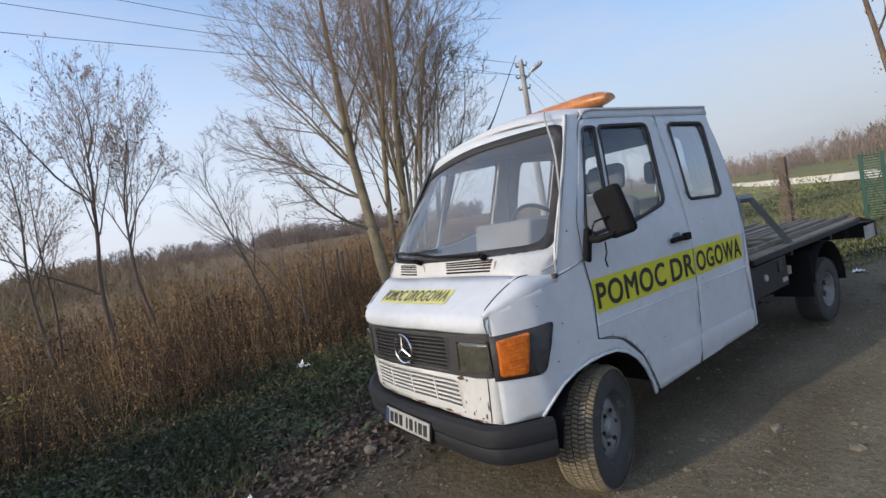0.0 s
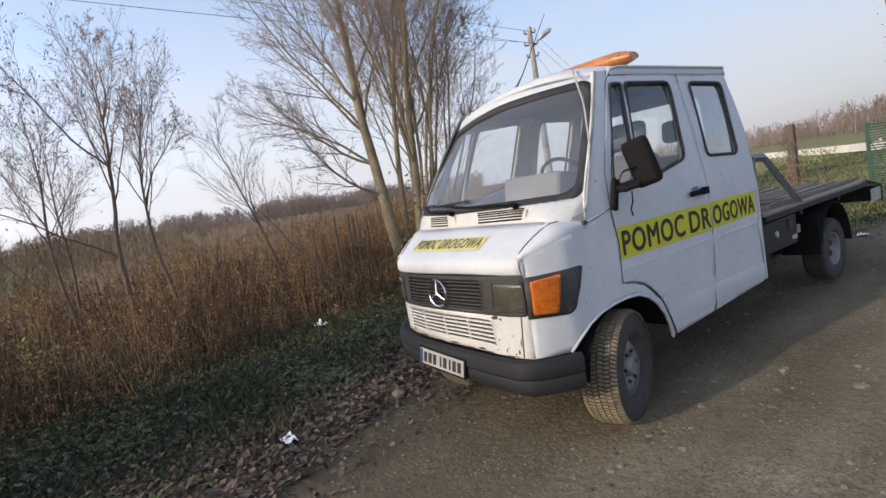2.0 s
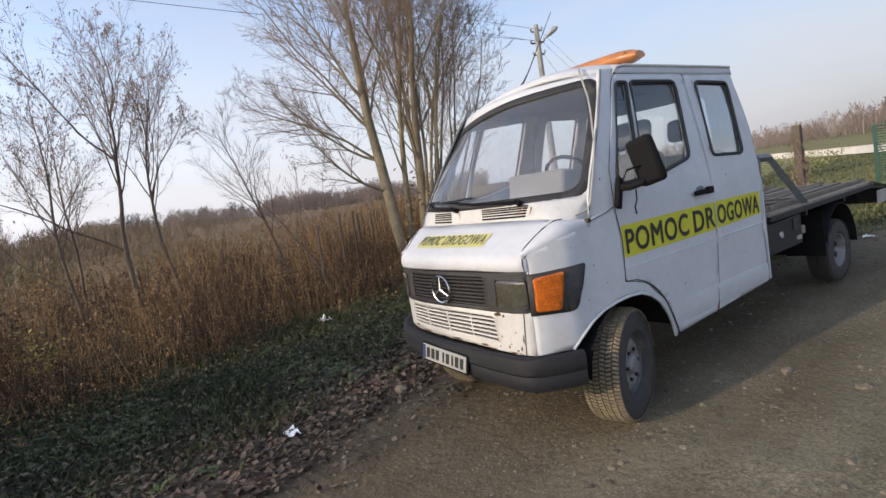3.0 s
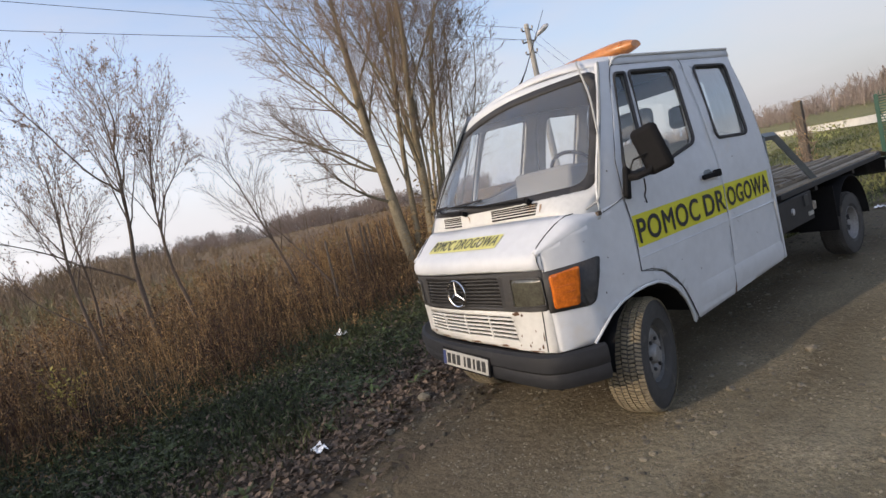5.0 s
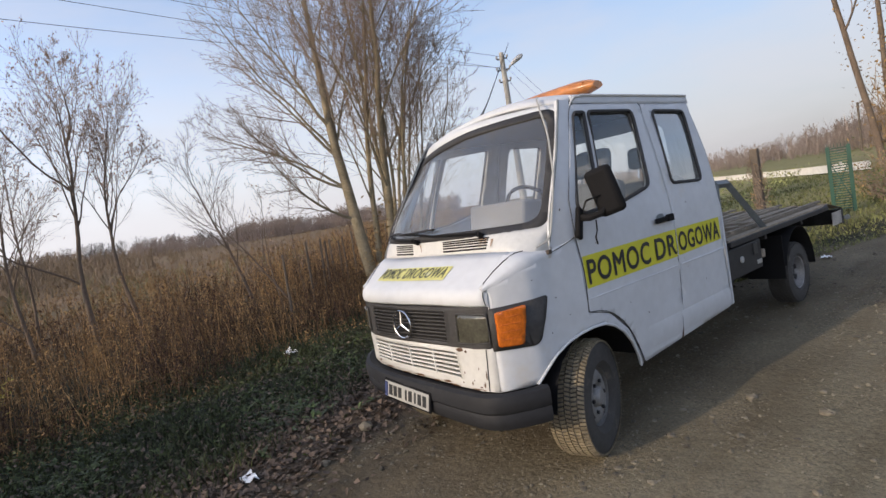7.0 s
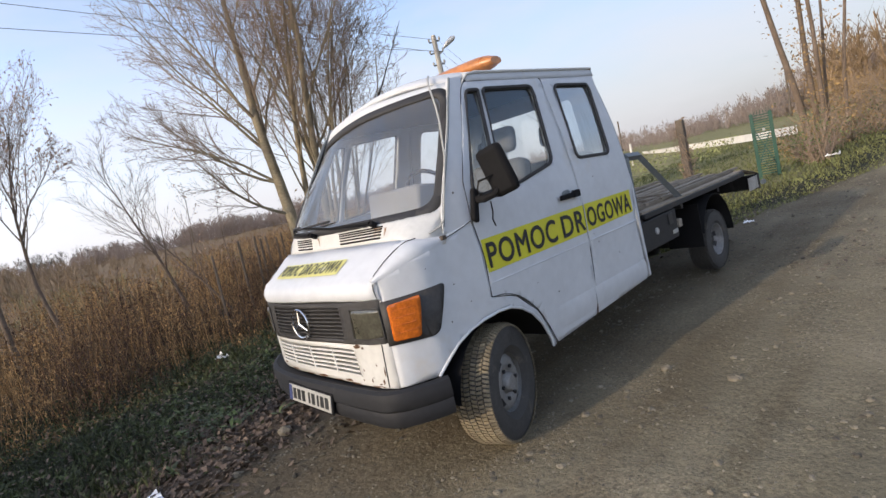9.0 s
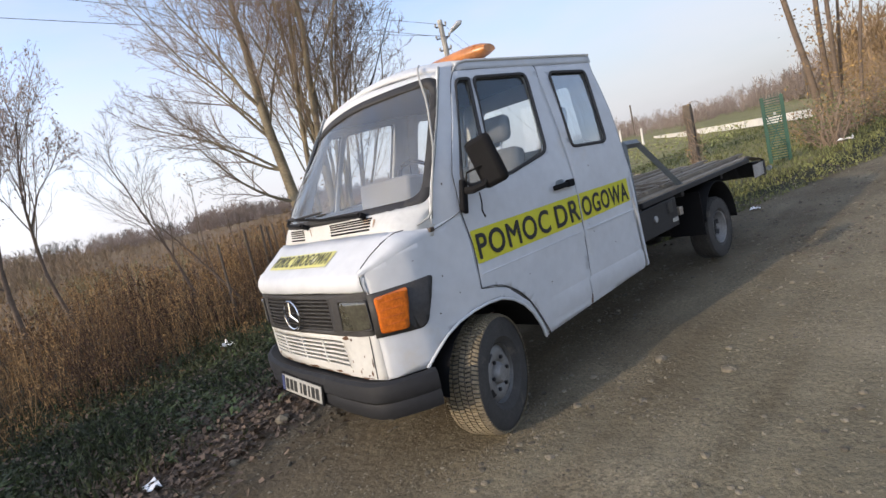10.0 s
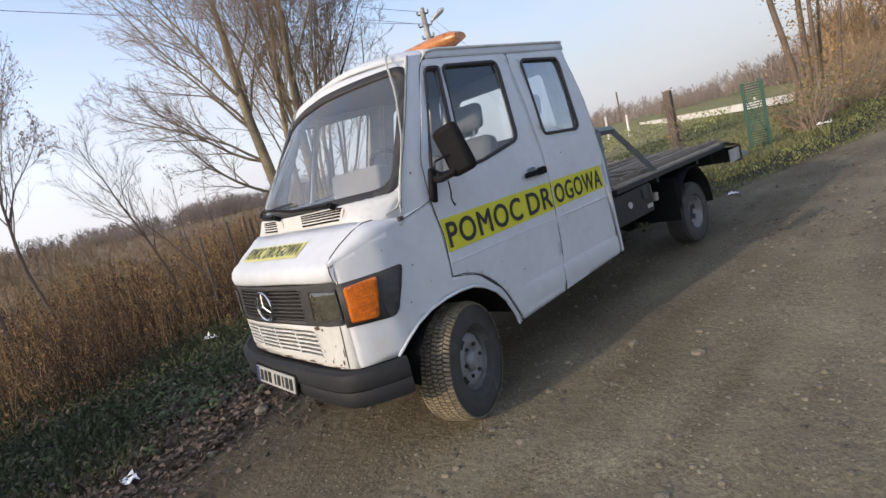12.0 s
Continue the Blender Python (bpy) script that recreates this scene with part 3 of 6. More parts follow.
SHOULDER = {}
for s in (1, -1):
    fl = s < 0
    fender = part("fender", sheet("fender", FENDER, flank(0, s), cuts=(YC, ZC), flip=fl), PAINT, TRUCK, solid=0.012)
    part("wheel_arch_lip", Mesh().tube([flank(0.004, s)(y, z) for y, z in ARCH], 0.009, 8), PAINT, fender)
    door = part("front_door", sheet("front_door", DOOR, flank(0.002, s), (WIN_Q, WIN_F), (YC, ZC), flip=fl), PAINT, TRUCK, solid=0.03)
    panel = part("rear_side_panel", sheet("rear_side_panel", REAR, flank(0.0, s), (WIN_R,), (YC, ZC), flip=fl), PAINT, TRUCK, solid=0.03)
    for win, holder, pane_m in ((WIN_Q, door, SDGLASS), (WIN_F, door, SDGLASS), (WIN_R, panel, REARGLASS)):
        pane = part("window_pane", sheet("window_pane", win, flank(-0.012, s), cuts=((), steps(1.5, 2.2, 6)), flip=fl), pane_m if s > 0 else FARGLASS, holder, "tinted side window glass")
        pane.visible_shadow = False
        part("window_seal", loop_tube([flank(0.003, s)(y, z) for y, z in win], 0.0125), RUBBER, holder, "black rubber window seal")
    part("door_gap", loop_tube([flank(0.0015, s)(y, z) for y, z in DOOR], 0.0030, 5), RUBBER, door, "dark gap round the door")
    part("arch_gap", Mesh().tube([flank(0.005, s)(y, z) for y, z in ((-0.044, 0.905), (0.06, 0.895), (0.14, 0.872), (0.22, 0.828), (0.29, 0.77), (0.36, 0.685), (0.43, 0.55), (0.49, 0.42))], 0.0028, 5), INK, door)
    # door handle with its recess
    part("handle_recess", sheet("handle_recess", rounded([(0.885, 1.335), (0.90, 1.395), (1.0, 1.40), (1.01, 1.335)], 0.03), flank(0.005, s), flip=fl), GREYBAR, door)
    hb = Mesh().box((s * (side_x(0.95, 1.36) + 0.028), 0.955, 1.353), (0.022, 0.235, 0.036))
    hb.box((s * (side_x(0.95, 1.36) + 0.03), 1.035, 1.357), (0.034, 0.075, 0.052))
    part("handle", hb, BLACKP, door, "black plastic door handle", bevel=0.008)
    # pressed crease lines
    part("crease", Mesh().tube([flank(0.001, s)(y, 0.985) for y in [-0.025 + 0.1 * i for i in range(12)]], 0.0045, 6), PAINT, door)
    part("crease", Mesh().tube([flank(0.001, s)(1.14 + 0.11 * i, 0.985) for i in range(8)], 0.006, 6), PAINT, panel)
    part("sill", Mesh().grid([[flank(0.006 * k, s)(y, z) for y in [1.05 + 0.1 * i for i in range(9)]] for z, k in ((0.475, 0), (0.52, 1.4), (0.60, 1.4), (0.64, 0))] if s > 0 else [[flank(0.006 * k, s)(y, z) for y in [1.85 - 0.1 * i for i in range(9)]] for z, k in ((0.475, 0), (0.52, 1.4), (0.60, 1.4), (0.64, 0))]), PAINT, panel)
    part("sill", Mesh().grid([[flank(0.006 * k * smooth01(0.50, 0.68, y) + 0.002, s)(y, z) for y in ([0.50 + 0.06 * i for i in range(10)] if s > 0 else [1.04 - 0.06 * i for i in range(10)])] for z, k in ((0.475, 0), (0.52, 1.2), (0.60, 1.2), (0.64, 0))]), PAINT, door)
    part("rust_corner", sheet("rust_corner", [(1.02, 0.436), (1.045, 0.436), (1.062, 0.53), (1.055, 0.53)], flank(0.006, s), flip=fl), RUST, door)
    # headlamp cluster on the wing: black surround and amber indicator
    blk = part("lamp_surround", sheet("lamp_surround", rounded([(-0.712, 0.845), (-0.712, 1.090), (-0.358, 1.095), (-0.45, 0.825)], [0, 0, 0.03, 0.05]), flank(0.008, s), cuts=(YC + [-0.65, -0.6, -0.52, -0.42], ()), flip=fl), GRILLE, TRUCK, "dark grey plastic lamp surround", solid=0.012)
    ind = part("indicator", sheet("indicator", rounded([(-0.690, 0.864), (-0.690, 1.064), (-0.520, 1.078), (-0.555, 0.854)], 0.018), flank(0.022, s), cuts=(steps(-0.7, -0.5, 8), (0.92, 0.99)), flip=fl), AMBER, blk, "amber indicator lens", solid=0.02)
    for k in range(4):
        part("lens_rib", Mesh().tube([flank(0.024, s)(y, 0.905 + 0.042 * k) for y in (-0.675, -0.64, -0.60, -0.57)], 0.0022, 5), AMBER, ind)
    # shoulder between bonnet and wing
    rows = []
    for i in range(19):
        y = -0.725 + 0.66 * i / 18
        zo = interp(y, [(-0.72, 1.208), (-0.50, 1.287), (-0.29, 1.327), (-0.09, 1.388)])
        xi = 0.660 + 0.03 * i / 18
        zi = max(zo + 0.004, hood_z(xi, y) - 0.003)
        xo = side_x(max(y, -0.70), zo) + 0.0015
        row = []
        for k in range(9):
            t = k / 8
            ang = t * math.pi / 2
            row.append((s * (xi + (xo - xi) * math.sin(ang) ** 1.15), y, zo + (zi - zo) * math.cos(ang) ** 0.8))
        row.append((s * xo, y, zo - 0.014))
        row.append((s * (xo - 0.006), y, zo - 0.018))
        rows.append(row if s > 0 else row[::-1])
    part("fender_seam", Mesh().tube([flank(0.0015, s)(y, z) for y, z in ((-0.30, 1.326), (-0.22, 1.347), (-0.15, 1.368), (-0.09, 1.386))], 0.003, 5), INK, fender)
    part("bonnet_hinge", Mesh().box((s * side_x(-0.30, 1.33), -0.30, 1.335), (0.024, 0.032, 0.026)), CHIP, fender, "small rusty bonnet hinge", bevel=0.004)
    part("bonnet_shoulder", Mesh().grid(rows), PAINT, TRUCK, solid=0.01)
    SHOULDER[s] = rows if s > 0 else [r[::-1] for r in rows]

# windscreen surface and its frame
WS_HALF = [(1.30, 0.866), (1.48, 0.840), (1.80, 0.790), (2.06, 0.735), (2.24, 0.690), (2.30, 0.680)]


def ws_y(x, z):
    return -0.504 + 0.569 * (z - 1.5) + (0.272 - 0.060 * (z - 1.5)) * (abs(x) / interp(z, WS_HALF)) ** 2.5


def screen(off=0.0):
    return lambda x, z: Vector((x, ws_y(x, z) - off * 0.87, z + off * 0.48))


def ws_outline(inset):
    o = []
    low, high, far = 1.478 + inset, 2.236 - inset, 2.172 - inset
    for z, sg in ((low, 1), (1.80, 1), (2.06, 1), (high, 1), (far, -1), (2.02, -1), (1.80, -1), (low, -1)):
        o.append((sg * (interp(z, WS_HALF) - inset), z))
    return rounded(o, [0.09, 0, 0, 0.075, 0.09, 0, 0, 0.09], 7)


XC20 = steps(-0.86, 0.86, 22)
part("windscreen_frame", sheet("windscreen_frame", [(-0.852, 1.46), (0.852, 1.46), (0.802, 1.80), (0.747, 2.06), (0.700, 2.262), (-0.700, 2.262), (-0.747, 2.06), (-0.802, 1.80)], screen(0.0), (ws_outline(0.012),), (XC20, steps(1.47, 2.26, 8))), PAINT, TRUCK, solid=0.03)
part("windscreen_seal", sheet("windscreen_seal", ws_outline(0.0), screen(0.006), (ws_outline(0.045),), (XC20, steps(1.48, 2.20, 8))), RUBBER, TRUCK, "black rubber windscreen seal", solid=0.014)
ws = part("windscreen", sheet("windscreen", ws_outline(0.03), screen(-0.004), cuts=(XC20, steps(1.5, 2.22, 8))), WSGLASS, TRUCK, "dusty windscreen glass with a painted milky sheen")
ws.visible_shadow = False
# roof with its crown, rain gutters and front brow
rows = []
for j in range(25):
    t = j / 24
    row = []
    for i in range(25):
        u = -1 + 2 * i / 24
        x = 0.715 * u
        yf = ws_y(x, 2.262)
        y = yf + (1.955 - yf) * t
        crown = 2.302 + (0.050 + 0.025 * smooth01(0.1, 0.5, t)) * (1 - abs(u) ** 2.6)
        front_drop = (crown - 2.258) * (1 - min(1.0, t / 0.17) ** 0.7) ** 1.5
        crown += 0.028 * smooth01(-0.2, 0.6, u) * (1 - abs(u) ** 6) * (1 - smooth01(0.3, 0.7, t))
        z = crown - front_drop - 0.03 * smooth01(0.93, 1.0, t)
        row.append((x, y, z))
    rows.append(row)
roof = part("roof", Mesh().grid(rows), PAINT, TRUCK, solid=0.02)
for s in (1, -1):
    part("roof_side_rail", Mesh().grid([[(s * (side_x(y, z) + o), y, z) for y in [0.27 + 0.113 * i for i in range(16)]] for z, o in (((2.245, 0.004), (2.275, 0.006), (2.302, 0.012), (2.306, 0.0)) if s > 0 else ((2.306, 0.0), (2.302, 0.012), (2.275, 0.006), (2.245, 0.004)))]), PAINT, roof, solid=0.01)
    part("rain_gutter", Mesh().tube([(s * 0.735, 0.205, 2.215), (s * 0.728, 0.245, 2.255), (s * 0.724, 0.30, 2.290)] + [(s * 0.722, y, 2.303 + 0.004 * math.sin(y)) for y in [0.40 + 0.1036 * i for i in range(16)]], [0.004, 0.006, 0.009] + [0.010] * 16, 6), PAINT_WORN, roof)
# rear wall of the cab with its window, floor and lining
part("cab_back", sheet("cab_back", rounded([(-0.86, 0.46), (0.86, 0.46), (0.90, 1.3), (0.86, 1.62), (0.70, 2.30), (-0.70, 2.30), (-0.86, 1.62), (-0.90, 1.3)], 0.02), lambda x, z: Vector((x, 1.935, z)), (rounded([(-0.55, 1.62), (0.55, 1.62), (0.50, 2.12), (-0.50, 2.12)], 0.06),)), PAINT, TRUCK, solid=0.03)
bw = part("back_window", sheet("back_window", rounded([(-0.55, 1.62), (0.55, 1.62), (0.50, 2.12), (-0.50, 2.12)], 0.06), lambda x, z: Vector((x, 1.95, z))), SDGLASS, TRUCK)
bw.visible_shadow = False
part("cab_floor", Mesh().box((0, 1.18, 0.62), (1.70, 1.42, 0.05)), TRIM, TRUCK)
part("engine_bay", Mesh().box((0, 0.0, 0.86), (1.10, 0.9, 0.5)).box((0, -0.38, 0.95), (1.2, 0.5, 0.6)), BLACKP, TRUCK)
part("headlining", Mesh().grid([[(0.66 * u, 0.16 + 1.74 * t, 2.225 + 0.03 * (1 - u * u)) for u in (-1, -0.5, 0, 0.5, 1)] for t in (0, 0.5, 1)]), TRIM, TRUCK)
dash = Mesh().grid([[(x, ws_y(x, z0) + dy, z0) for x in [-0.78 + 0.13 * i for i in range(13)]] for z0, dy in ((1.43, 0.02), (1.475, 0.10), (1.485, 0.25), (1.45, 0.40), (1.30, 0.46), (1.05, 0.44))])
dashboard = part("dashboard", dash, DASH, TRUCK, "dusty grey dashboard", solid=0.02)
part("instrument_hood", Mesh().box((0.37, -0.10, 1.57), (0.50, 0.22, 0.18), Matrix.Rotation(radians(-8), 4, "X")), DASH, dashboard, bevel=0.02)


def seat(x, y, w, name):
    """Cab seat with cushion, backrest, headrest and two posts."""
    holder = part(name, Mesh().box((x, y, 1.02), (w, 0.50, 0.16)), FABRIC, TRUCK, "grey fabric cab seat", bevel=0.05)
    part("backrest", Mesh().box((x, y + 0.30, 1.38 if w < 0.7 else 1.34), (w * 0.98, 0.15, 0.66 if w < 0.7 else 0.62), Matrix.Rotation(radians(-12), 4, "X")), FABRIC, holder, bevel=0.05)
    part("seat_base", Mesh().box((x, y, 0.80), (w * 0.8, 0.42, 0.28)), BLACKP, holder)
    for hx in ([x] if w < 0.7 else [] if w < 1.0 else [x - w * 0.25, x + w * 0.25]):
        part("headrest", Mesh().box((hx, y + 0.385, 1.86), (0.30, 0.10, 0.20), Matrix.Rotation(radians(-10), 4, "X")), FABRIC, holder, bevel=0.045)
        for o in (-0.06, 0.06):
            part("headrest_post", Mesh().tube([(hx + o, y + 0.36, 1.68), (hx + o, y + 0.38, 1.80)], 0.008, 6), CHROME, holder)


seat(0.42, 0.52, 0.52, "driver_seat")
seat(-0.32, 0.55, 0.86, "passenger_bench")
seat(0.0, 1.42, 1.45, "rear_bench")
wheel_m = Matrix.Translation((0.42, 0.12, 1.58)) @ Matrix.Rotation(radians(-58), 4, "X")
ring = [wheel_m @ Vector((0.205 * math.cos(a), 0.205 * math.sin(a), 0)) for a in (2 * math.pi * k / 28 for k in range(28))]
steer = part("steering_wheel", loop_tube(ring, 0.014, 7), BLACKP, TRUCK, "black steering wheel")
part("spoke", Mesh().tube([wheel_m @ Vector((-0.2, 0, 0)), wheel_m @ Vector((0, -0.03, -0.03)), wheel_m @ Vector((0.2, 0, 0))], 0.02, 6), BLACKP, steer)
part("column", Mesh().tube([wheel_m @ Vector((0, -0.03, -0.03)), wheel_m @ Vector((0, 0, -0.4))], 0.035, 8), BLACKP, steer)

# bonnet, cowl and front panels
rows = []
for z, o, t in ((1.112, 0.0, 0), (1.125, 0.012, 0), (1.160, 0.016, 0), (1.195, 0.006, 0), (1.222, -0.018, 0), (1.240, -0.05, 0), (0, 0, 0.25), (0, 0, 0.5), (0, 0, 0.75), (0, 0, 1.0)):
    row = []
    for i in range(29):
        x = -0.705 + 1.41 * i / 28
        yr, zr = -0.585 + 0.16 * (abs(x) / 0.85) ** 2.0, 1.388 - 0.01 * abs(x)
        y0 = nose_y(x)
        if t == 0:
            row.append((x, y0 - o, z - 0.012 * (abs(x) / 0.705) ** 3))
        else:
            ya, za = y0 + 0.05, 1.240
            row.append((x, ya + (yr - ya) * t, za + (zr - za) * (t ** 0.92)))
    rows.append(row)
bonnet = part("bonnet", Mesh().grid(rows), PAINT, TRUCK, "white bonnet with a yellow lettered sticker", solid=0.012)
rows = []
for t in (0, 0.2, 0.5, 0.8, 1.0):
    row = []
    for i in range(29):
        x = (-1 + 2 * i / 28) * (0.785 + 0.06 * t)
        ya, za = -0.575 + 0.16 * (abs(x) / 0.85) ** 2.0, 1.376 - 0.08 * smooth01(0.68, 0.80, abs(x))
        yb, zb = ws_y(x, 1.49) - 0.005, 1.49
        row.append((x, ya + (yb - ya) * t, za + (zb - za) * t + 0.012 * math.sin(math.pi * t)))
    ends = []
    for sg in (-1, 1):
        z = row[0][2]
        xe = interp(z, WS_HALF) + 0.010
        ends.append((sg * xe, ws_y(xe, z) + 0.03, z))
    rows.append([ends[0]] + row + [ends[1]])
cowl = part("cowl", Mesh().grid(rows), PAINT_WORN, TRUCK, "white cowl panel with vent slots and rust", solid=0.01)


def cowl_at(x, t, off=0.0):
    ya, za = -0.575 + 0.16 * (abs(x) / 0.85) ** 2.0, 1.376
    return Vector((x, ya + (ws_y(x, 1.49) - ya) * t - off, za + 0.114 * t + 0.012 * math.sin(math.pi * t) + off * 0.6))


for x0, x1 in ((-0.46, -0.20), (0.14, 0.52)):
    for k in range(5):
        t = 0.20 + 0.13 * k
        part("vent_slot", Mesh().tube([cowl_at(x0 + (x1 - x0) * q / 6, t, 0.001) for q in range(7)], 0.0065, 5), BLACKP, cowl)
part("front_panel", sheet("front_panel", [(-0.70, 0.60), (0.70, 0.60), (0.70, 0.862), (-0.70, 0.862)], front(0.0), (rounded([(-0.47, 0.652), (0.47, 0.652), (0.455, 0.822), (-0.455, 0.822)], 0.015),), (steps(-0.7, 0.7, 28), (0.65, 0.72, 0.8)), flip=False), PAINT_WORN, TRUCK, "white lower front panel with rust spots", solid=0.012)
lower = part("lower_grille", sheet("lower_grille", [(-0.48, 0.64), (0.48, 0.64), (0.48, 0.83), (-0.48, 0.83)], front(-0.035), cuts=(steps(-0.5, 0.5, 20), ())), BLACKP, TRUCK)
for k in range(6):
    part("grille_slat", Mesh().grid([[front(o)(-0.47 + 0.94 * i / 24, 0.663 + 0.029 * k + dz) for i in range(25)] for o, dz in ((-0.02, -0.010), (0.004, -0.010), (0.004, 0.004), (-0.02, 0.000))]), PAINT_WORN, lower)
for gx in (-0.24, 0.0, 0.24):
    part("grille_rib", Mesh().tube([front(0.002)(gx, z) for z in (0.655, 0.70, 0.75, 0.80, 0.818)], 0.008, 6), PAINT_WORN, lower)
for sx in (0.652, -0.652):
    part("panel_seam", Mesh().tube([front(0.001)(sx - 0.05 * (0.86 - z), z) for z in (0.605, 0.68, 0.76, 0.855)], 0.0035, 5), INK, TRUCK)
band = part("grille_band", sheet("grille_band", [(-0.705, 0.858), (0.705, 0.858), (0.705, 1.105), (-0.705, 1.105)], front(0.004), (rounded([(-0.40, 0.885), (0.40, 0.885), (0.40, 1.075), (-0.40, 1.075)], 0.01),), (steps(-0.7, 0.7, 28), (0.9, 1.0))), GRILLE, TRUCK, "dark grey plastic grille band", solid=0.012)
part("grille_back", sheet("grille_back", [(-0.42, 0.87), (0.42, 0.87), (0.42, 1.09), (-0.42, 1.09)], front(-0.05), cuts=(steps(-0.42, 0.42, 14), ())), INK, band)
for k in range(8):
    part("grille_slat", Mesh().grid([[front(o)(-0.405 + 0.81 * i / 20, 0.897 + 0.0237 * k + dz) for i in range(21)] for o, dz in ((-0.03, -0.006), (0.004, -0.0055), (0.004, 0.0035), (-0.03, 0.006))]), GRILLE, band)
for s in (1, -1):
    lamp = part("headlamp", sheet("headlamp", rounded([(s * 0.505, 0.893), (s * 0.688, 0.900), (s * 0.686, 1.056), (s * 0.512, 1.062)], 0.015), front(0.012), cuts=(steps(-0.7, 0.7, 34), steps(0.87, 1.09, 8)), flip=fl if s < 0 else False), LENS, TRUCK, "dull glass headlamp", solid=0.01)
    part("headlamp_rim", loop_tube([front(0.012)(x, z) for x, z in rounded([(s * 0.500, 0.888), (s * 0.692, 0.896), (s * 0.690, 1.061), (s * 0.507, 1.067)], 0.015)], 0.006), GRILLE, lamp)
badge = part("grille_badge", loop_tube([(0.090 * math.cos(a), nose_y(0) - 0.022, 0.985 + 0.090 * math.sin(a)) for a in (2 * math.pi * k / 40 for k in range(40))], 0.008, 7), CHROME, TRUCK, "round chrome grille badge")
for k in range(3):
    a = math.pi / 2 + k * 2 * math.pi / 3
    part("badge_arm", Mesh().tube([(0.0, nose_y(0) - 0.026, 0.985), (0.088 * math.cos(a), nose_y(0) - 0.022, 0.985 + 0.088 * math.sin(a))], [0.011, 0.004], 6), CHROME, badge)

# bumper wrapping round the nose
path = []
for i in range(13):
    path.append((0.70 * i / 12, nose_y(0.70 * i / 12)))
path += [(0.755, -0.62), (0.80, -0.545), (0.825, -0.49)]
path = [(-x, y) for x, y in path[:0:-1]] + path
prof = [(0.02, 0.592), (0.050, 0.604), (0.076, 0.592), (0.085, 0.560), (0.083, 0.505), (0.070, 0.488), (0.074, 0.478), (0.076, 0.430), (0.060, 0.398), (0.02, 0.386), (-0.03, 0.40), (-0.03, 0.58)]
rows = []
for k, (x, y) in enumerate(path):
    a, b = Vector(path[max(k - 1, 0)]), Vector(path[min(k + 1, len(path) - 1)])
    d = (b - a).normalized()
    out = Vector((d.y, -d.x))
    end = abs(k - (len(path) - 1) / 2) / ((len(path) - 1) / 2)
    rows.append([(x + out.x * o, y + out.y * o, z + sag(x, z) + 0.02 * end ** 3) for o, z in prof])
bm_ = Mesh().grid(rows, True)
bm_.f.append(tuple(range(len(prof))))
bm_.f.append(tuple(len(bm_.v) - 1 - i for i in range(len(prof))))
part("front_bumper", bm_, BUMPER, TRUCK, "faded dark grey plastic front bumper", smooth=35)
part("valance", Mesh().box((0, -0.62, 0.46), (1.30, 0.2, 0.2)), BLACKP, TRUCK)
pm = Matrix.Translation((0.015, nose_y(0) - 0.094, 0.532)) @ Matrix.Rotation(radians(5.0), 4, "Y") @ Matrix.Rotation(radians(-7), 4, "X")
plate = part("number_plate", Mesh().box((0, 0, 0), (0.46, 0.006, 0.104)), PLATEW, TRUCK, "white number plate with dark bars", at=pm, bevel=0.002)
part("plate_band", Mesh().box((-0.212, -0.0045, 0), (0.030, 0.003, 0.096)), BLUE, plate)
for x, w in ((-0.165, 0.034), (-0.115, 0.034), (-0.065, 0.034), (0.0, 0.016), (0.045, 0.034), (0.095, 0.016), (0.14, 0.034), (0.19, 0.034)):
    part("plate_bar", Mesh().box((x, -0.0045, 0), (w, 0.003, 0.068)), INK, plate)
part("plate_holder", Mesh().box((0, 0.008, 0), (0.485, 0.012, 0.13)), BLACKP, plate, bevel=0.003)


# lettering
def words(text, name, surface, u0, u1, v0, v1, holder, bold=0.019, ink=None):
    """Letters laid on a bent surface between u0 and u1, v0 and v1; thickened by shifted layers."""
    cu = bpy.data.curves.new(name, "FONT")
    cu.body, cu.resolution_u, cu.space_character = text, 4, 1.10
    ob = bpy.data.objects.new(name, cu)
    me = bpy.data.meshes.new_from_object(ob)
    bpy.data.objects.remove(ob)
    xs = [v.co.x for v in me.vertices]
    yy = [v.co.y for v in me.vertices]
    a, b, c, d = min(xs), max(xs), min(yy), max(yy)
    flat = [(v.co.x, v.co.y) for v in me.vertices]
    faces = [tuple(p.vertices) for p in me.polygons]
    bpy.data.meshes.remove(me)
    m = Mesh()
    shifts = [(math.cos(q), math.sin(q)) for q in (2 * math.pi * k / 8 for k in range(8))] + [(0, 0)]
    for k, (sx, sy) in enumerate(shifts):
        place = surface(0.0003 * k)
        m.add([place(u0 + (x + sx * bold - a + bold) / (b - a + 2 * bold) * (u1 - u0), v0 + (y + sy * bold - c + bold) / (d - c + 2 * bold) * (v1 - v0)) for x, y in flat], faces)
    return part(name, m, ink or INK, holder, smooth=0)


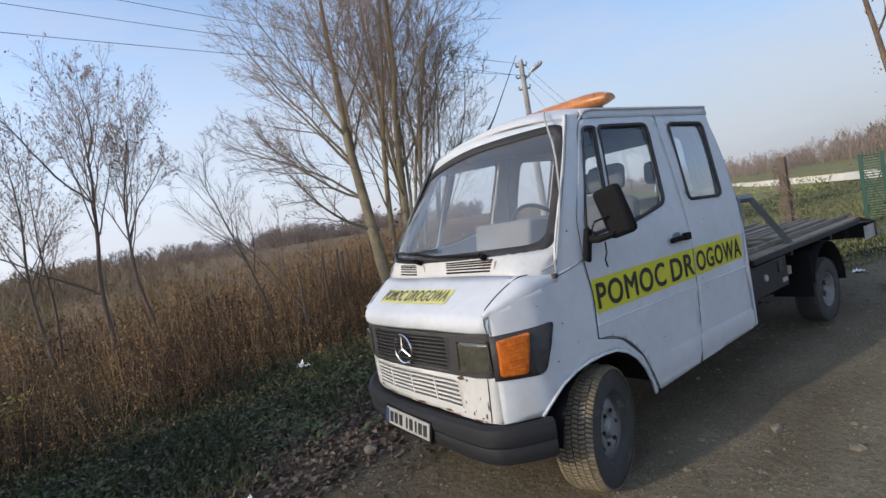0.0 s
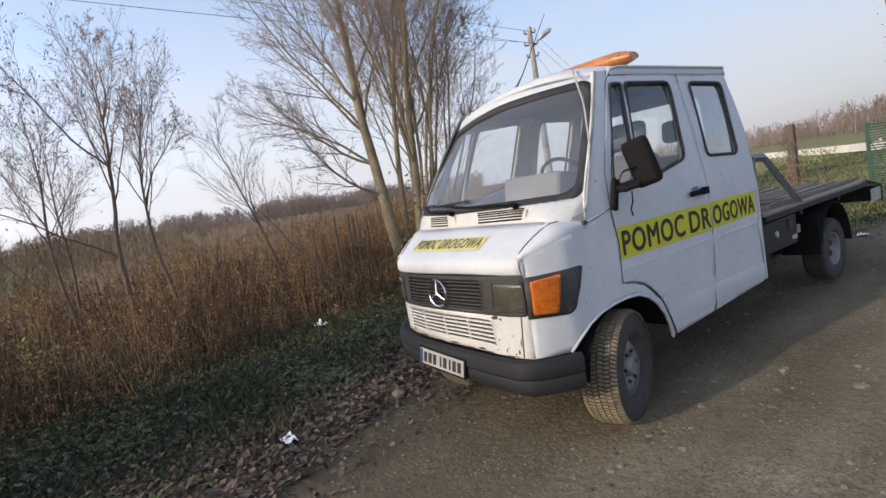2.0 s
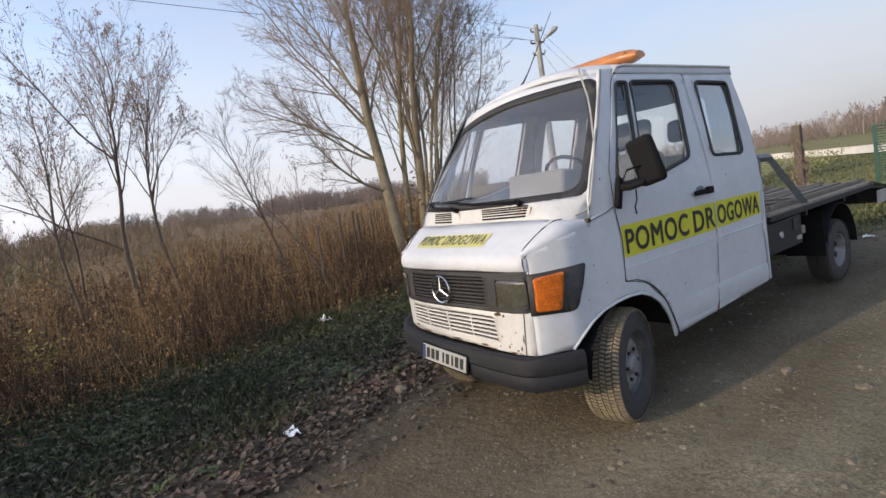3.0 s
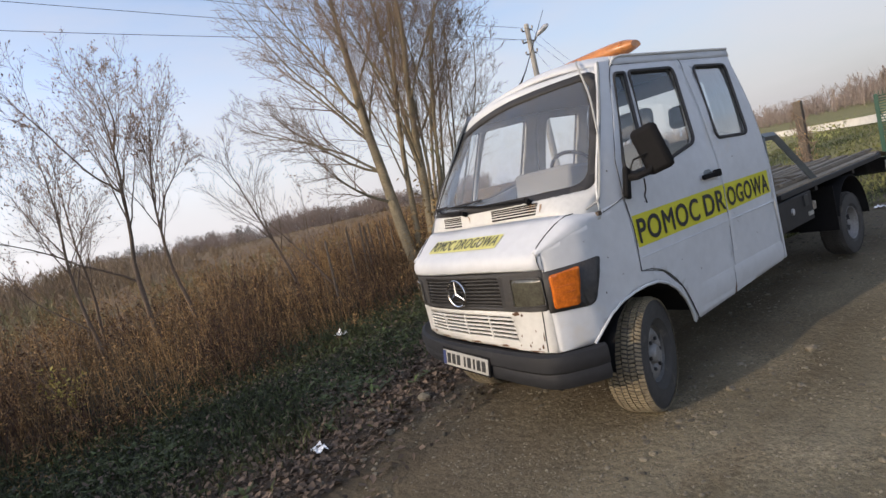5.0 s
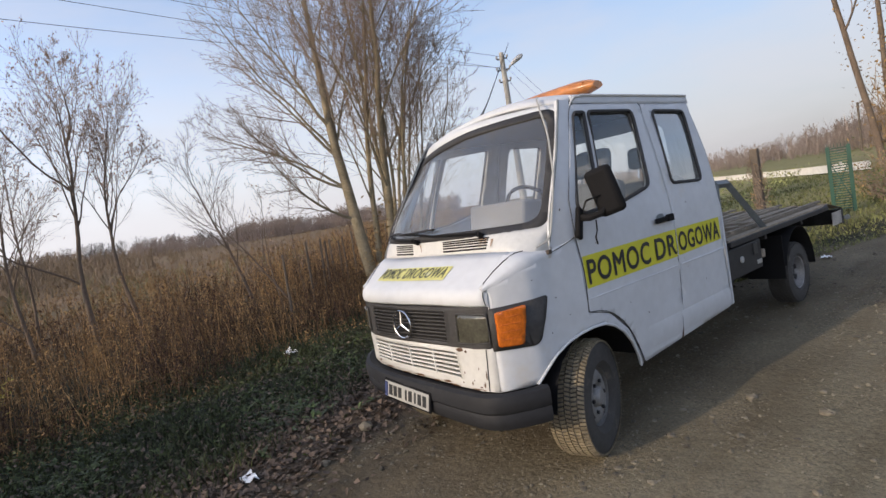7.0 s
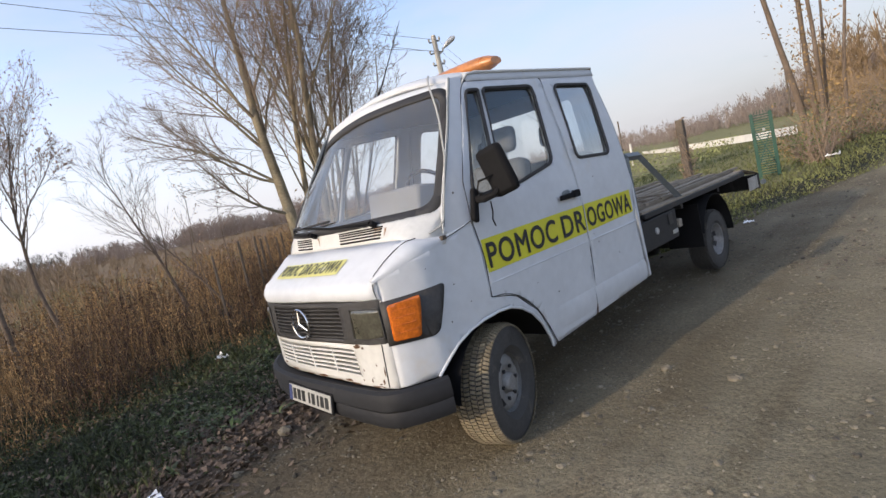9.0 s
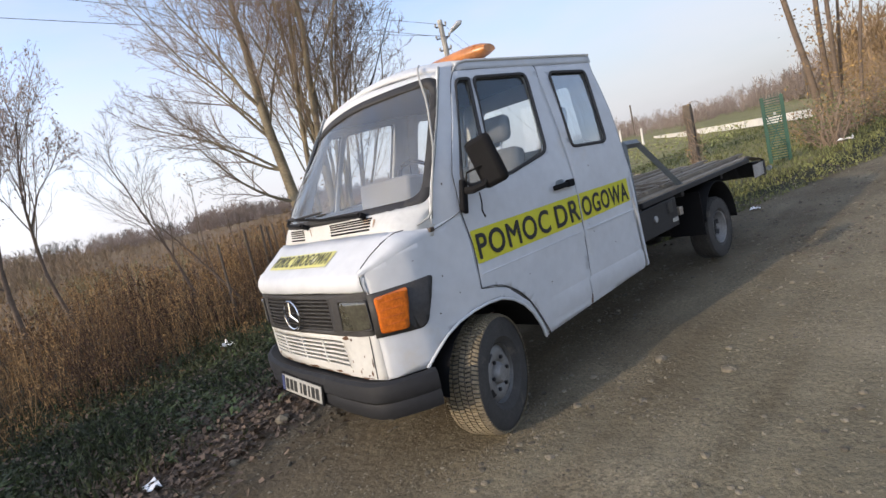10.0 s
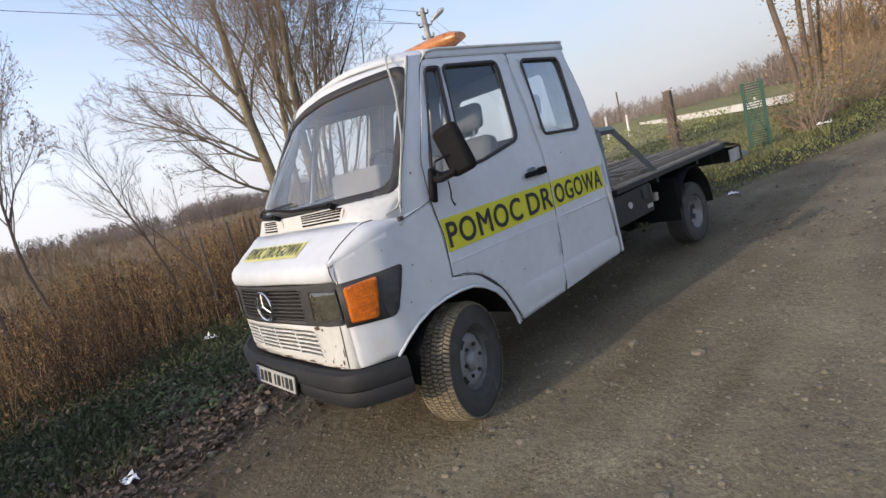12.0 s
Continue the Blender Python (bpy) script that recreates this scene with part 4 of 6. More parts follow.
for s in (1, -1):
    fl = s < 0
    t1 = part("sticker", sheet("sticker", [(-0.025, 1.052), (1.108, 1.052), (1.118, 1.258), (-0.04, 1.258)], flank(0.006, s), cuts=(YC, ZC), flip=fl), YELLOW, TRUCK, "yellow sticker stripe on the door")
    t2 = part("sticker", sheet("sticker", [(1.132, 1.055), (1.868, 1.068), (1.868, 1.252), (1.142, 1.258)], flank(0.004, s), cuts=(YC, ZC), flip=fl), YELLOW, TRUCK, "yellow sticker stripe behind the door")
    if s > 0:
        words("POMOC", "lettering", lambda e: flank(0.0085 + e, s), 0.0, 0.735, 1.073, 1.232, t1)
        words("DR", "lettering", lambda e: flank(0.0085 + e, s), 0.805, 1.100, 1.075, 1.230, t1)
        words("OGOWA", "lettering", lambda e: flank(0.0065 + e, s), 1.148, 1.842, 1.080, 1.228, t2)


def hood_at(off):
    def at(x, v):
        y0 = nose_y(x) + 0.05
        yr, zr = -0.585 + 0.16 * (abs(x) / 0.85) ** 2.0, 1.388 - 0.01 * abs(x)
        return Vector((x, y0 + (yr - y0) * v, 1.240 + (zr - 1.240) * v ** 0.92 + off))
    return at


for s in (1, -1):
    gap = [Vector((s * 0.690, nose_y(0.690) - o, z)) for o, z in ((0.004, 1.112), (0.014, 1.160), (0.010, 1.195))]
    for k, want in ((1, 0.668), (3, 0.690), (5, 0.716), (7, 0.742), (9, 0.764), (10, 0.772)):
        row = SHOULDER[s][k]
        q = next(q for q in range(8) if abs(row[q + 1][0]) >= want)
        u = max(0.0, (want - abs(row[q][0])) / (abs(row[q + 1][0]) - abs(row[q][0])))
        gap.append(Vector(row[q]).lerp(Vector(row[q + 1]), u) + Vector((s * 0.001, -0.001, 0.002)))
    part("bonnet_gap", Mesh().tube(gap, 0.0036, 5), INK, bonnet, "dark gap beside the bonnet")
t3 = part("sticker", sheet("sticker", [(-0.39, 0.08), (0.36, 0.08), (0.36, 0.53), (-0.39, 0.53)], hood_at(0.006), cuts=(steps(-0.39, 0.36, 12), (0.2, 0.3, 0.4))), YELLOW_FADED, bonnet, "faded yellow sticker")
words("POMOC DROGOWA", "lettering", lambda e: hood_at(0.009 + e), -0.375, 0.345, 0.13, 0.48, t3, 0.005, INK_FADED)


# wheels
def tyre_mesh(r, w):
    m = Mesh()
    half = w / 2
    n = 120
    prof = [(-half * 0.70, r * 0.50), (-half * 0.98, r * 0.62), (-half, r * 0.80), (-half * 0.96, r * 0.90), (-half * 0.86, r * 0.968)]
    tread = [-0.80, -0.42, -0.36, -0.06, 0.06, 0.36, 0.42, 0.80]
    prof2 = [(half * 0.86, r * 0.968), (half * 0.96, r * 0.90), (half, r * 0.80), (half * 0.98, r * 0.62), (half * 0.70, r * 0.50)]
    rows = []
    full = [(o, q, 0) for o, q in prof] + [(half * t, r * (0.985 if abs(t) > 0.7 else 1.0), 1) for t in tread] + [(o, q, 0) for o, q in prof2]
    for idx, (o, q, is_tread) in enumerate(full):
        row = []
        for k in range(n):
            t = 2 * math.pi * (k + (0.5 if is_tread and o > 0 else 0)) / n
            rr = q
            if is_tread:
                if (k + (1 if abs(o) < half * 0.2 else 0)) % 4 == 0:
                    rr -= 0.011
            row.append((o, rr * math.cos(t), rr * math.sin(t)))
        rows.append(row)
    # circumferential grooves: a sunken ring between neighbouring tread ribs
    out = []
    for i, row in enumerate(rows):
        out.append(row)
        if 5 <= i < 12 and (i - 5) % 2 == 1:
            o1, o2 = rows[i][0][0], rows[i + 1][0][0]
            for o in (o1 + (o2 - o1) * 0.2, o1 + (o2 - o1) * 0.8):
                out.append([(o, (r - 0.011) * math.cos(2 * math.pi * k / n), (r - 0.011) * math.sin(2 * math.pi * k / n)) for k in range(n)])
    return m.grid(out, True)


def tread_mesh(r, width):
    """Slanted tread blocks in five ribs."""
    m = Mesh()
    n = 88
    for rib, (a, b) in enumerate(((-0.96, -0.70), (-0.64, -0.36), (-0.30, -0.03), (0.03, 0.30), (0.36, 0.64), (0.70, 0.96))):
        for k in range(n):
            t0 = 2 * math.pi * (k + 0.37 * rib) / n
            lean = 0.22 * (1 if rib % 2 else -1) * 2 * math.pi / n
            vs = []
            for rr, grow_in in ((r - 0.012, 0.0), (r, 0.06)):
                for o, sk in ((a, 0.0), (b, lean)):
                    drop = 0.014 if abs(o) > 0.9 else 0.0
                    for e in (0.04 + grow_in, 0.78 - grow_in):
                        t = t0 + sk + e * 2 * math.pi / n
                        vs.append((o * width / 2, (rr - drop) * math.cos(t), (rr - drop) * math.sin(t)))
            m.add(vs, [(4, 5, 7, 6), (0, 1, 5, 4), (2, 6, 7, 3), (0, 4, 6, 2), (1, 3, 7, 5)])
    return m


def road_wheel(name, c, s, r, steer_deg=0.0, pale=False):
    """Steel wheel: tyre, rim dish with slots, hub cap and nuts."""
    rim_m = RIM_LIGHT if pale else RIM
    wide = 0.215 if pale else 0.245
    w = part(name, Mesh().lathe([(-0.09, 0.03), (-0.09, 0.10), (0.02, 0.10), (0.03, 0.06)], 20), STEEL, TRUCK, "steel wheel with a dusty tyre", at=Matrix.Translation(c) @ Matrix.Rotation(radians(steer_deg), 4, "Z") @ (Matrix.Identity(4) if s > 0 else Matrix.Rotation(math.pi, 4, "Z")))
    tyre = part("tyre", tyre_mesh(r - 0.006, wide), TYRE, w, "worn dusty black tyre", smooth=30)
    # only the front tread has the sun-warmed dust colour; the shaded rear stays dark
    part("tread", tread_mesh(r, wide), TYRE if pale else TREAD, tyre, "" if pale else "dusty tread blocks with sunlight in their colour", smooth=0)
    k = r / 0.34 * (0.84 if pale else 0.93)
    if pale:
        prof = [(-0.09, 0.212 * k), (0.085, 0.215 * k), (0.098, 0.212 * k), (0.094, 0.200 * k), (0.060, 0.190 * k), (0.015, 0.172 * k), (-0.005, 0.135 * k), (-0.02, 0.10 * k), (-0.025, 0.0)]
    else:
        prof = [(-0.09, 0.212 * k), (0.085, 0.215 * k), (0.098, 0.212 * k), (0.094, 0.200 * k), (0.050, 0.190 * k), (0.040, 0.180 * k), (0.062, 0.166 * k), (0.076, 0.150 * k), (0.080, 0.125 * k), (0.076, 0.092 * k), (0.062, 0.076 * k), (0.060, 0.0)]
    rim = part("rim", Mesh().lathe(prof, 44), rim_m, w, smooth=35)
    part("hub_cap", Mesh().lathe([(0.055, 0.066 * k), (0.088, 0.062 * k), (0.104, 0.046 * k), (0.108, 0.0)] if not pale else [(-0.02, 0.06), (0.025, 0.056), (0.035, 0.04), (0.036, 0)], 24), STEEL if pale else rim_m, rim)
    for q in range(6):
        a = 2 * math.pi * q / 6
        part("wheel_nut", Mesh().tube([(0.074 if not pale else -0.02, 0.098 * k * math.cos(a), 0.098 * k * math.sin(a)), (0.092 if not pale else 0.005, 0.098 * k * math.cos(a), 0.098 * k * math.sin(a))], 0.012, 6), STEEL, rim)
    slots = 7 if pale else 4
    for q in range(slots):
        a0 = 2 * math.pi * (q + 0.35) / slots
        m = Mesh()
        rows = []
        for rad, x in ((0.098, -0.008), (0.150, 0.016), (0.172, 0.034)) if pale else ((0.142, 0.083), (0.176, 0.056)):
            rows.append([(x, rad * k * math.cos(a0 + d), rad * k * math.sin(a0 + d)) for d in (-0.22, -0.11, 0, 0.11, 0.22)])
        part("rim_slot", m.grid(rows), RUBBER, rim, "dark opening in the wheel disc")
    return w


R = 0.368
road_wheel("front_wheel", (0.750, -0.03, 0.334), 1, R, 16.0)
road_wheel("front_wheel", (-0.750, -0.03, 0.334), -1, R, 15.0)
road_wheel("rear_wheel", (0.702, 3.74, 0.398), 1, R * 0.88, 0, True)
road_wheel("rear_wheel", (-0.702, 3.74, 0.398), -1, R * 0.88, 0, True)
for s in (1, -1):
    rows = []
    for q in range(13):
        a = math.pi * (q / 12 * 0.86 + 0.04)
        rows.append([(s * x, 0.0 - 0.455 * math.cos(a), 0.345 + 0.455 * math.sin(a)) for x in (0.50, 0.70, 0.86)])
    part("wheel_arch_liner", Mesh().grid(rows), BLACKP, TRUCK)

# mirror on its arm
for s in (1,):
    brk = part("mirror_bracket", Mesh().box((s * 0.925, -0.045, 1.468), (0.035, 0.075, 0.20), Matrix.Rotation(radians(-20), 4, "X")), BLACKP, TRUCK, "black mirror bracket", bevel=0.012)
    part("mirror_arm", Mesh().tube([(s * 0.93, -0.03, 1.500), (s * 1.0, -0.03, 1.495), (s * 1.06, 0.02, 1.510), (s * 1.075, 0.06, 1.56)], [0.024, 0.022, 0.020, 0.018], 8), BLACKP, brk)
    head = part("mirror_head", Mesh().box((0, 0, 0), (0.165, 0.075, 0.290)), BLACKP, TRUCK, "black plastic wing mirror", at=Matrix.Translation((s * 1.080, 0.060, 1.640)) @ Matrix.Rotation(radians(s * 14), 4, "Z") @ Matrix.Rotation(radians(5), 4, "X") @ Matrix.Rotation(radians(-s * 14), 4, "Y"), bevel=0.03)
    part("mirror_glass", Mesh().box((0, 0.039, 0), (0.13, 0.004, 0.25)), CHROME, head)
    part("mirror_cable", Mesh().tube([(s * 0.965, -0.04, 1.55), (s * 1.02, -0.10, 1.60), (s * 1.07, 0.03, 1.62)], 0.006, 5), BLACKP, brk)
part("hanging_cable", Mesh().tube([(1.03, -0.005, 1.475), (1.02, 0.01, 1.41), (0.985, 0.035, 1.365), (0.975, 0.06, 1.32)], 0.005, 5), BLACKP, TRUCK)

# wipers, weather strip on the far pillar
for x0, x1 in ((-0.12, -0.74), (0.47, -0.30)):
    base = cowl_at(x0, 0.86, 0.01)
    w = part("wiper", Mesh().tube([base, base + Vector((0, -0.03, 0.02))], 0.022, 8), BLACKP, TRUCK, "black windscreen wiper")
    tip = Vector((x1, ws_y(x1, 1.56) - 0.02, 1.555))
    mid = base.lerp(tip, 0.5)
    mid.y = ws_y(mid.x, mid.z) - 0.035
    part("wiper_arm", Mesh().tube([base + Vector((0, -0.03, 0.02)), mid, tip], [0.011, 0.009, 0.007], 6), BLACKP, w)
    blade = [Vector((tip.x + d, ws_y(tip.x + d, 1.55 + 0.02 * d) - 0.012, 1.548 + 0.03 * (d + 0.2))) for d in (-0.10, 0.05, 0.2, 0.35)]
    part("wiper_blade", Mesh().tube(blade, 0.008, 5), RUBBER, w)
part("pillar_strip", Mesh().tube([(-(interp(z, WS_HALF) + 0.022), ws_y(interp(z, WS_HALF), z) + 0.005, z) for z in (1.49, 1.6, 1.75, 1.9, 2.05, 2.20)], [0.014, 0.020, 0.020, 0.020, 0.020, 0.014], 6), RUBBER, TRUCK, "black weather strip on the pillar")

# amber beacon bar across the roof
bar = Mesh()
rows = []
for i in range(21):
    u = -1 + 2 * i / 20
    h, d = 0.070 * (1 - abs(u) ** 8 * 0.55), 0.115 * (1 - abs(u) ** 6 * 0.45)
    rows.append([(0.575 * u, 0.88 + d * math.cos(a), 2.424 + h * math.sin(a) * (1.0 if math.sin(a) > 0 else 0.7)) for a in (2 * math.pi * k / 18 for k in range(18))])
bar.grid(rows, True)
bar.f.append(tuple(range(17, -1, -1)))
bar.f.append(tuple(len(bar.v) - 18 + i for i in range(18)))
beacon = part("beacon_bar", bar, AMBER_BAR, TRUCK, "long weathered amber beacon bar on the roof")
part("beacon_base", Mesh().box((0, 0.90, 2.380), (0.90, 0.12, 0.03)), STEEL, beacon, bevel=0.006)
for x in (-0.4, 0.0, 0.4):
    part("beacon_foot", Mesh().box((x, 0.88, 2.363), (0.05, 0.12, 0.06)), STEEL, beacon)
    part("beacon_joint", Mesh().tube([(x + 0.1, 0.88 + 0.116 * math.cos(a), 2.424 + 0.0485 * math.sin(a)) for a in (math.pi * k / 10 for k in range(11))], 0.003, 4), AMBER, beacon)

# chassis and flat bed
chassis = part("chassis", Mesh().box((0.38, 2.6, 0.68), (0.07, 4.6, 0.15)).box((-0.38, 2.6, 0.68), (0.07, 4.6, 0.15)).box((0, 2.2, 0.68), (0.75, 0.08, 0.12)).box((0, 3.3, 0.68), (0.75, 0.08, 0.12)).box((0, 4.5, 0.68), (0.75, 0.08, 0.12)), STEEL, TRUCK)
part("axle", Mesh().tube([(-0.7, 3.74, 0.39), (0.7, 3.74, 0.39)], 0.05, 10), STEEL, chassis)
part("axle", Mesh().tube([(-0.7, 0, 0.34), (0.7, 0, 0.34)], 0.04, 10), STEEL, chassis)
part("differential", Mesh().lathe([(-0.13, 0.03), (-0.1, 0.12), (0, 0.15), (0.1, 0.12), (0.13, 0.03)], 18, "x", (0, 3.74, 0.40)), STEEL, chassis)
bed = part("flat_bed", Mesh().box((0.0, 3.37, 0.972), (1.66, 2.60, 0.006)), STEEL, TRUCK, "dark weathered flat loading bed")
for name, c, d in (("side_rail", (0.855, 3.37, 0.958), (0.035, 2.62, 0.045)), ("side_rail", (-0.855, 3.37, 0.958), (0.035, 2.62, 0.045)), ("front_rail", (0, 2.07, 0.930), (1.67, 0.04, 0.075)), ("cross_beam", (0, 3.0, 0.90), (1.6, 0.06, 0.06)), ("cross_beam", (0, 4.0, 0.90), (1.6, 0.06, 0.06)), ("subframe_beam", (0.3, 3.4, 0.80), (0.06, 2.6, 0.13)), ("subframe_beam", (-0.3, 3.4, 0.80), (0.06, 2.6, 0.13))):
    part(name, Mesh().box(c, d), STEEL, bed, bevel=0.004)
part("bed_tail", Mesh().grid([[(x, 4.68, 1.0), (x, 5.17, 0.905), (x, 5.17, 0.72), (x, 4.32, 0.82), (x, 4.25, 0.93)] for x in (0.87, 0.83)], True), STEEL, bed)
part("bed_tail", Mesh().grid([[(x, 4.68, 1.0), (x, 5.17, 0.905), (x, 5.17, 0.72), (x, 4.32, 0.82), (x, 4.25, 0.93)] for x in (-0.83, -0.87)], True), STEEL, bed)
part("tail_plate", Mesh().box((0.874, 4.93, 0.81), (0.006, 0.34, 0.15)), mat("dirty_grey_panel", (0.34, 0.32, 0.29), 0.7, var=0.3, scale=6), bed, "dirty pale side plate")
part("tail_cross_beam", Mesh().box((0, 5.17, 0.80), (1.74, 0.05, 0.18)), STEEL, bed)
part("tail_lamp", Mesh().lathe([(0, 0.0), (0.0, 0.03), (0.04, 0.03), (0.05, 0.0)], 14, "y", (0.90, 5.2, 0.78)), GREYBAR, bed)
for k in range(17):
    x = -0.80 + 0.1 * k
    part("plank", Mesh().box((x, 3.38, 0.984 + 0.022 * (k % 2)), (0.088, 2.60, 0.028)), DECK, bed)
    part("plank", Mesh().box((x, 4.92, 0.956 + 0.012 * (k % 2)), (0.088, 0.50, 0.022), Matrix.Rotation(radians(-11), 4, "X")), DECK, bed)
for x in (0.70, 0.28, -0.28, -0.70):
    part("runner", Mesh().box((x, 3.5, 1.022), (0.05, 2.9, 0.022)), DECK, bed)
for y in (2.4, 2.75, 3.1):
    part("cross_batten", Mesh().box((0.0, y, 1.026), (1.5, 0.05, 0.026)), DECK, bed)
for s in (1, -1):
    st = part("ramp_stay", Mesh().tube([(s * 0.81, 2.03, 1.495), (s * 0.81, 2.28, 1.480)], 0.034, 4), GREYBAR, bed, "grey welded stay bar")
    part("stay_leg", Mesh().tube([(s * 0.81, 2.26, 1.490), (s * 0.81, 2.95, 0.99)], 0.034, 4), GREYBAR, st)
    part("stay_post", Mesh().tube([(s * 0.81, 2.04, 1.49), (s * 0.81, 2.04, 0.98)], 0.03, 4), GREYBAR, st)
    if s > 0:
        bx = part("tool_box", Mesh().box((0.70, 2.33, 0.79), (0.32, 0.74, 0.27)), STEEL, TRUCK, "dark steel tool box under the bed", bevel=0.012)
        part("box_lock", Mesh().lathe([(0, 0.03), (0.012, 0.028), (0.014, 0.0)], 16, "x", (0.861, 2.25, 0.80)), GALV, bx)
        part("box_handle", Mesh().box((0.865, 2.55, 0.85), (0.014, 0.09, 0.10)), INK, bx, bevel=0.004)
        part("box_label", Mesh().box((0.864, 2.62, 0.72), (0.008, 0.10, 0.035)), PLATEW, bx)
    part("mudguard", Mesh().grid([[(s * x, 3.73 - 0.42 * math.cos(a), 0.43 + 0.46 * math.sin(a)) for x in (0.48, 0.66, 0.84)] for a in (math.pi * (0.08 + 0.92 * q / 14) for q in range(15))]), BLACKP, TRUCK, "black plastic rear mudguard", solid=0.008)
    part("mud_flap", Mesh().box((s * 0.66, 3.27, 0.64), (0.36, 0.012, 0.44)), BLACKP, TRUCK)
    part("valve_block", Mesh().box((s * 0.62, 2.98, 0.80), (0.16, 0.12, 0.12)).box((s * 0.74, 2.96, 0.74), (0.08, 0.07, 0.08)), mat("oxidised_alloy", (0.33, 0.29, 0.24), 0.6, 0.3, var=0.3, scale=15), TRUCK, bevel=0.01)
part("fuel_tank", Mesh().box((-0.62, 2.5, 0.68), (0.4, 0.8, 0.3)), STEEL, TRUCK, bevel=0.04)
part("exhaust", Mesh().tube([(0.1, 0.9, 0.48), (0.15, 2.0, 0.50), (0.2, 3.2, 0.52)], 0.035, 8), STEEL, TRUCK)
# rust marks and paint chips
chip_rng = random.Random(77)
for y, z in ((-0.30, 1.06), (-0.22, 0.93), (0.42, 0.86), (0.62, 0.74), (1.20, 1.02), (1.24, 0.95), (0.14, 1.32), (-0.02, 1.45), (0.93, 0.60), (1.50, 0.80), (1.72, 0.56), (-0.36, 0.86), (0.78, 0.50), (1.36, 1.44), (-0.45, 1.20)):
    r = chip_rng.uniform(0.003, 0.006)
    part("paint_chip", Mesh().lathe([(0.0, r), (0.0015, r * 0.8), (0.0016, 0.0)], 7, "x", (side_x(y, z) + 0.0022, y, z)), CHIP, TRUCK)
for x, y, z, r in ((0.60, -0.445, 1.415, 0.012),):
    part("rust_spot", Mesh().lathe([(0.0, 0.0), (0.004, r), (0.008, r * 0.7), (0.01, 0)], 12, "x", (x, y, z)), RUST, TRUCK)
for x, z, w, h in ((0.49, 0.845, 0.030, 0.016), (0.53, 0.836, 0.010, 0.012), (-0.30, 0.612, 0.07, 0.008), (0.05, 0.612, 0.06, 0.010), (0.33, 0.616, 0.04, 0.010), (0.635, 0.70, 0.004, 0.035), (0.545, 0.64, 0.006, 0.016), (0.60, 0.74, 0.003, 0.010), (-0.44, 0.64, 0.02, 0.012), (0.40, 0.604, 0.06, 0.006), (0.58, 0.607, 0.05, 0.007), (0.22, 0.605, 0.05, 0.005), (0.50, 0.70, 0.005, 0.012), (-0.1, 0.605, 0.05, 0.005), (0.62, 0.64, 0.006, 0.020), (0.56, 0.66, 0.004, 0.008), (0.60, 0.625, 0.010, 0.006), (0.48, 0.635, 0.005, 0.010)):
    part("rust_spot", sheet("rust_spot", rounded([(x - w, z), (x - w * 0.3, z - h), (x + w, z - h * 0.4), (x + w * 0.5, z + h)], 0.008, 3), front(0.0025)), RUST, TRUCK)


# true proportions of the body: a blunt nose and a raked windscreen
def body_shape(p, side=False):
    x, y, z = p
    ax = abs(x)
    nose = smooth01(-0.10, -0.55, y)
    edge = interp(z, [(1.385, -0.083), (1.62, -0.057), (2.17, 0.225), (2.25, 0.29)])
    door = smooth01(edge - 0.05, edge + 0.10, y) * (1.0 - smooth01(1.97, 2.05, y))
    nx = x + 0.045 * smooth01(0.45, 0.70, x) * smooth01(-0.28, -0.50, y)
    ny = y + (0.06 - (0.115 if x > 0 else -0.02) * min(1.0, ax / 0.7) ** 3) * nose * smooth01(1.55, 1.40, z)
    ny -= 0.06 * smooth01(1.2, 1.9, y) * smooth01(0.5, 1.1, z) * (1.0 - smooth01(1.97, 2.02, y))
    if not side:
        ny += 0.05 * smooth01(1.5, 2.2, z) * smooth01(0.9, 0.3, y)
    ny += door * smooth01(0.60, 0.75, ax) * (interp(z, [(0.43, 0.01), (0.9, -0.035), (1.25, -0.040), (1.6, -0.050), (2.15, -0.060), (2.28, -0.02)]) + 0.035 * smooth01(1.2, 1.9, y))
    lean = 0.050 * smooth01(0.15, -0.60, x) * smooth01(1.70, 2.15, z) * smooth01(1.2, 0.3, y)
    nz = z - lean - (1.0 - smooth01(1.97, 2.05, y)) * interp(z, [(0.5, 0.0), (1.25, 0.015), (2.15, 0.036), (2.4, 0.03)])
    return Vector((nx, ny, nz))


SIDE = ("front_door", "rear_side_panel", "fender", "sticker", "side_mirror", "mirror", "hanging_cable", "rust")
for ob in TRUCK.children_recursive:
    if any(up.name.startswith(("front_wheel", "rear_wheel")) for up in (ob, ob.parent, ob.parent.parent or ob)):
        continue
    on_side = any(up.name.startswith(SIDE) for up in (ob, ob.parent, ob.parent.parent or ob))
    if ob.matrix_basis.translation.length > 0.1:
        ob.matrix_basis = Matrix.Translation(body_shape(ob.matrix_basis.translation)) @ ob.matrix_basis.to_3x3().to_4x4()
    elif ob.parent == TRUCK or ob.parent.matrix_basis.translation.length < 0.1:
        for v in ob.data.vertices:
            v.co = body_shape(v.co, on_side)
        ob.data.update()


